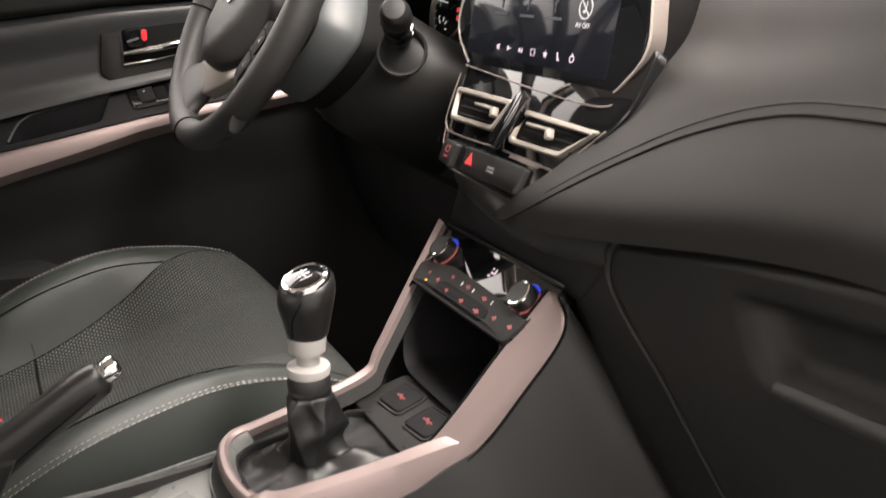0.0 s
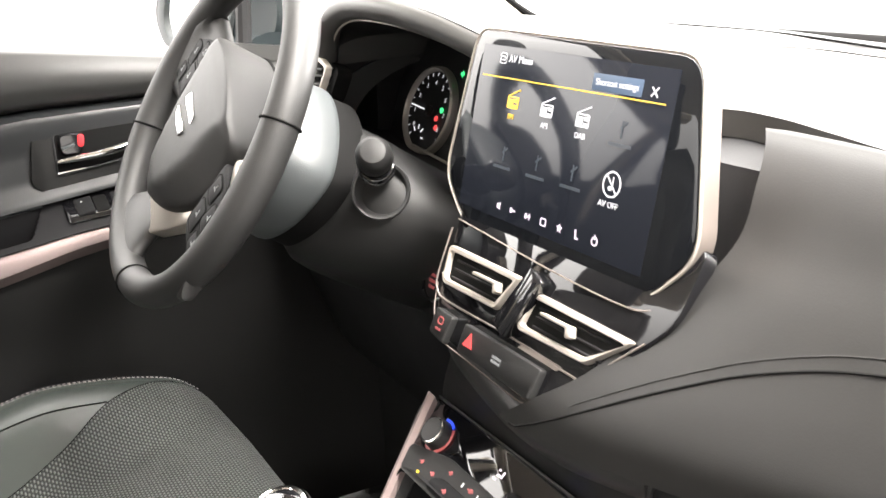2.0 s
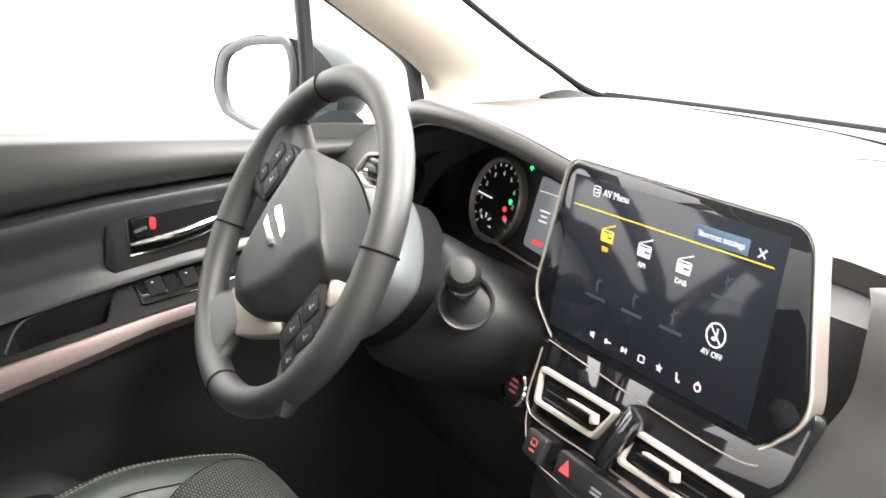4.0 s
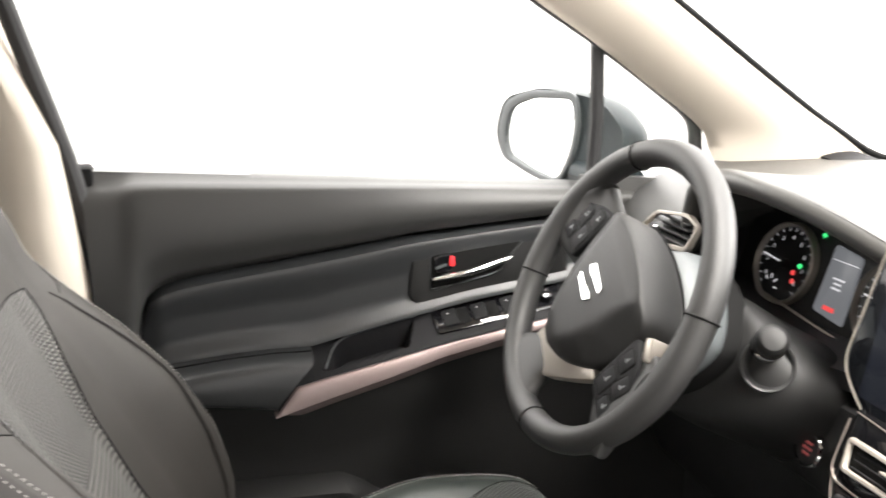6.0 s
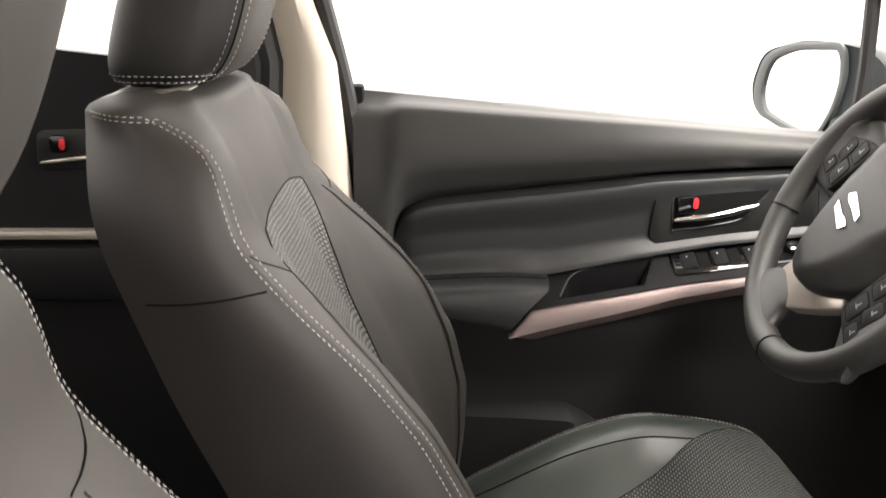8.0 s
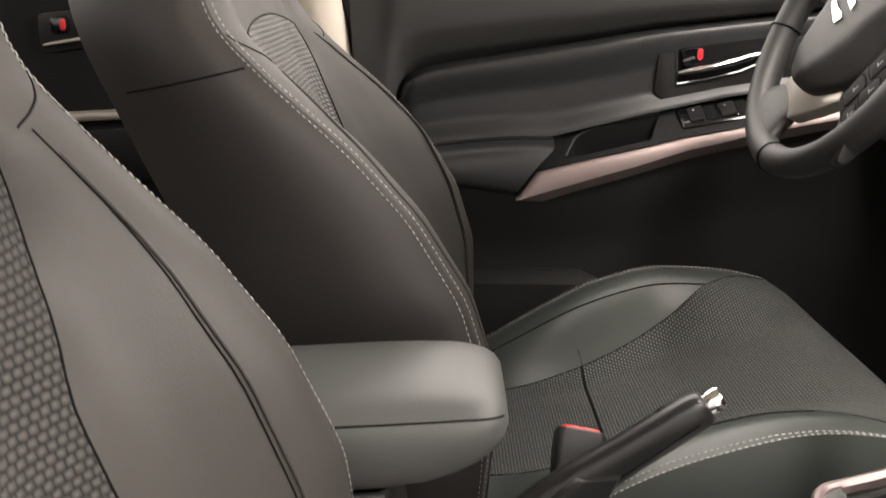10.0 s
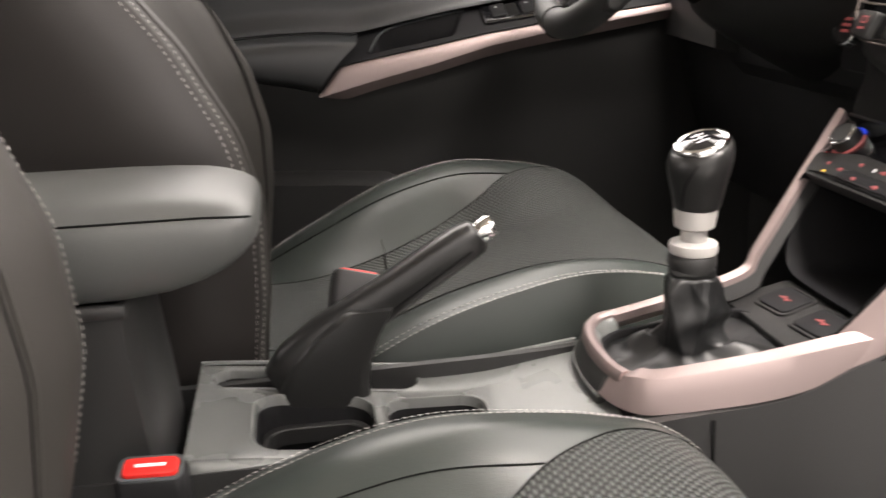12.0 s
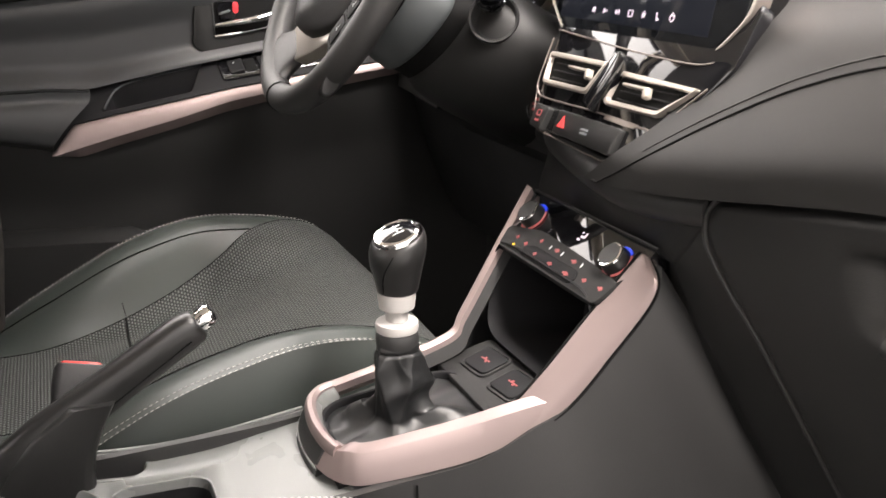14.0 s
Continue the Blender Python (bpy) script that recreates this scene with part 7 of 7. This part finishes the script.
for sg in (1, -1):
    # the stalk comes out of a dished cup and points up towards the driver
    W3 = WM.to_3x3()
    axis = Vector((0.74 * sg, 0.22, 0.63)).normalized()
    across = Vector((0.63, 0, -0.74 * sg)).normalized()
    SM = basis(WM @ Vector((sg * 0.122, 0.026, -0.130)), W3 @ across, W3 @ axis.cross(across))
    CUP = basis(WM @ Vector((sg * 0.128, 0.010, -0.138)), W3 @ Vector((0.64, 0, -0.76 * sg)), W3 @ Vector((0.0, 1.0, -0.10)))
    part("stalk_cup", lathe([(0.022, -0.034), (0.0275, -0.012), (0.0290, -0.003), (0.0280, -0.0008), (0.0255, -0.0020), (0.021, -0.010), (0.014, -0.015), (0.004, -0.016)], CUP, 40), PLASTIC, col, "dished stalk surround")
    st = part("stalk", lathe([(0.0125, -0.012), (0.0115, 0.012), (0.0105, 0.034)], SM, 24), DARK, col)
    for z in (0.006, 0.016):
        part("stalk_collar", lathe([(0.0130, z - 0.003), (0.0165, z - 0.0025), (0.0175, z), (0.0165, z + 0.003), (0.0120, z + 0.004)], SM, 28), PIANO, st, "glossy black ring")
    part("stalk_end", lathe([(0.0105, 0.028), (0.0150, 0.030), (0.0168, 0.034), (0.0174, 0.041), (0.0168, 0.051), (0.0150, 0.057), (0.0115, 0.0605), (0.003, 0.0615)], SM, 32), HARD_PLASTIC, st, "rounded stalk end switch")
    part("end_line", tube([SM @ Vector((0.0170 * math.cos(a), 0.0170 * math.sin(a), 0.035)) for a in [2 * math.pi * i / 28 for i in range(28)]], 0.0007, 5, closed=True), DARK_GAP, st)

wheel = thing("steering_wheel", (-0.378, 0.085, 0.65), "black leather steering wheel with silver lower spoke", "steering wheel")
R, TUBE = 0.1715, 0.016
rings = []
for i in range(120):
    a = 2 * math.pi * i / 120
    # thumb rests swell the rim at the spokes
    thick = 1 + 0.05 * math.cos(4 * a + 0.6) + 0.10 * math.exp(-((math.degrees(a) - 130) / 16) ** 2) + 0.10 * math.exp(-((math.degrees(a) - 344) / 16) ** 2)
    rings.append([WM @ Vector(((R + TUBE * thick * math.cos(b)) * math.cos(a), (R + TUBE * thick * math.cos(b)) * math.sin(a), TUBE * 1.08 * math.sin(b))) for b in [2 * math.pi * k / 24 for k in range(24)]])
v, f = loft(rings, cap=False)
q = len(v) - 24
f += [(q + i, q + (i + 1) % 24, (i + 1) % 24, i) for i in range(24)]
part("rim", (v, f), RIM_LEATHER, wheel, angle=180)
for a in (112, 189, 9, 266):
    c = radians(a)
    part("rim_seam", tube([WM @ Vector(((R + TUBE * 1.07 * math.cos(b)) * math.cos(c), (R + TUBE * 1.07 * math.cos(b)) * math.sin(c), TUBE * 1.13 * math.sin(b))) for b in [2 * math.pi * k / 24 for k in range(24)]], 0.0011, 6, closed=True), DARK_GAP, wheel)


# the wheel is turned a third of a right angle to the right
WR = WM @ pose(0, 0, 0, 0, 0, -33)


def spoke(name, rows, mat, label=""):
    """An arm of the wheel from hub to rim: rows of (x, y, half width, half depth, height), across the way it runs."""
    pts = [Vector((x, y, z)) for x, y, w, h, z in rows]
    rings = []
    for i, (p, (w, h)) in enumerate(zip(pts, [(r[2], r[3]) for r in rows])):
        t = (pts[min(i + 1, len(pts) - 1)] - pts[max(i - 1, 0)]).normalized()
        s = Vector((-t.y, t.x, 0)).normalized()
        rings.append([WR @ (p + s * w * math.copysign(abs(math.cos(b)) ** 0.55, math.cos(b)) + Vector((0, 0, h * math.copysign(abs(math.sin(b)) ** 0.6, math.sin(b))))) for b in [2 * math.pi * k / 24 for k in range(24)]])
    return part(name, loft(rings), mat, wheel, label, angle=70)


arms = [spoke("spoke", [(sg * 0.060, -0.006, 0.036, 0.010, -0.030), (sg * 0.095, -0.006, 0.046, 0.010, -0.016), (sg * 0.128, -0.010, 0.052, 0.010, -0.012), (sg * 0.146, -0.012, 0.056, 0.011, -0.008), (sg * 0.158, -0.010, 0.060, 0.011, -0.004), (sg * 0.166, -0.006, 0.052, 0.009, 0.0)], RIM_LEATHER) for sg in (-1, 1)]
spoke("spoke", [(-0.008, -0.085, 0.028, 0.008, -0.026), (-0.008, -0.115, 0.031, 0.009, -0.020), (-0.008, -0.135, 0.036, 0.010, -0.012), (-0.006, -0.152, 0.050, 0.011, -0.003), (-0.004, -0.168, 0.070, 0.009, 0.0)], RIM_LEATHER)
BOW = outline_of([(-0.041, -0.137), (-0.038, -0.098), (0.0, -0.095), (0.040, -0.078), (0.072, -0.043), (0.089, -0.049), (0.062, -0.088), (0.026, -0.134)], 0.007, 4)
part("spoke_trim", plate(BOW, -0.022, -0.006, WR, 0.003), SILVER, wheel, "satin silver lower spoke trim", angle=50)
part("spoke_tip", plate(outline_of([(0.094, 0.040), (0.102, 0.050), (0.124, 0.034), (0.116, 0.026)], 0.003, 3), -0.024, -0.003, WR, 0.002), SILVER, wheel, "small silver wedge at the spoke", angle=50)


# airbag cover: a raised middle with a slanting cheek on either side
def cheek(y):
    return along([(-0.10, 0.010), (-0.09, 0.014), (-0.047, 0.037), (-0.009, 0.050), (0.021, 0.055), (0.052, 0.064), (0.08, 0.070)], y)


def cover_z(x, y):
    return 0.020 - 0.0008 * (abs(x) / 0.05) ** 2 - 0.46 * max(0.0, abs(x) - cheek(y)) - 0.004 * ease(0.045, 0.066, y) - 0.006 * ease(-0.07, -0.098, y)


PAD = curve([(-0.093, 0.034, 0), (-0.070, 0.058, 0), (0.0, 0.069, 0), (0.070, 0.058, 0), (0.093, 0.034, 0), (0.089, -0.020, 0), (0.062, -0.062, 0), (0.024, -0.093, 0), (-0.024, -0.093, 0), (-0.062, -0.062, 0), (-0.089, -0.020, 0)], 8, closed=True)
rings = [[WR @ Vector((p.x * k, p.y * k, z)) for p in PAD] for k, z in ((0.95, -0.046), (1.0, -0.044))]
for k in (1.012, 1.0, 0.985, 0.96, 0.92, 0.87, 0.81, 0.74, 0.66, 0.58, 0.49, 0.39, 0.28, 0.15, 0.04):
    rings.append([WR @ Vector((p.x * k, p.y * k, cover_z(p.x * k, p.y * k) - (0.007 if k > 1 else 0.003 if k > 0.99 else 0.0008 if k > 0.98 else 0.0))) for p in PAD])
part("airbag_cover", loft(rings), AIRBAG, wheel, "black airbag cover with slanting cheeks", angle=28)
part("cover_edge", tube([WR @ Vector((p.x * 1.004, p.y * 1.004, -0.046)) for p in PAD], 0.0016, 6, closed=True), DARK_GAP, wheel)
for pts in ([(-0.024, 0.006), (-0.018, 0.0155), (0.020, 0.0155), (0.024, 0.008), (0.002, 0.0065), (-0.014, 0.0035)], [(0.020, -0.0055), (0.014, -0.0165), (-0.022, -0.0165), (-0.028, -0.009), (-0.004, -0.0075), (0.010, -0.004)]):
    part("badge", plate([(x - 0.004, y) for x, y in pts], 0.017, 0.0222, WR, 0.0008), CHROME, wheel, "plain silver badge shape", smooth=False)
for sg, arm_ob in zip((-1, 1), arms):
    m = WR @ pose(0, 0, 0.0015)
    pod = part("button_pod", plate(outline_of([(sg * 0.090, 0.035), (sg * 0.118, 0.027), (sg * 0.142, 0.011), (sg * 0.157, -0.016), (sg * 0.160, -0.046), (sg * 0.1265, -0.047), (sg * 0.094, -0.045)], 0.008), -0.012, 0.0, m, 0.003), SWITCH, arm_ob, "black button pod", angle=50)
    for x, y, w, h, a in ((0.108, 0.012, 0.020, 0.024, -4), (0.132, -0.004, 0.018, 0.028, -10), (0.109, -0.022, 0.021, 0.030, 0), (0.137, -0.034, 0.022, 0.018, -6)):
        bm_ = m @ pose(sg * x, y, 0, 0, 0, sg * a)
        k = part("button", plate(rounded(w, h, 0.004), -0.002, 0.0012, bm_, 0.0008), SWITCH, pod)
        part("button_groove", tube([bm_ @ Vector((px_, py_, 0.0003)) for px_, py_ in rounded(w + 0.0015, h + 0.0015, 0.0045)], 0.0008, 5, closed=True), DARK_GAP, pod)
        part("button_mark", joined(block((-0.003, -0.0006, 0.0011), (0.003, 0.0006, 0.0016), 0, bm_), block((-0.0006, -0.003, 0.0011), (0.0006, 0.003, 0.0016), 0, bm_ @ pose(0.001, 0.004, 0))), CHARCOAL, pod)
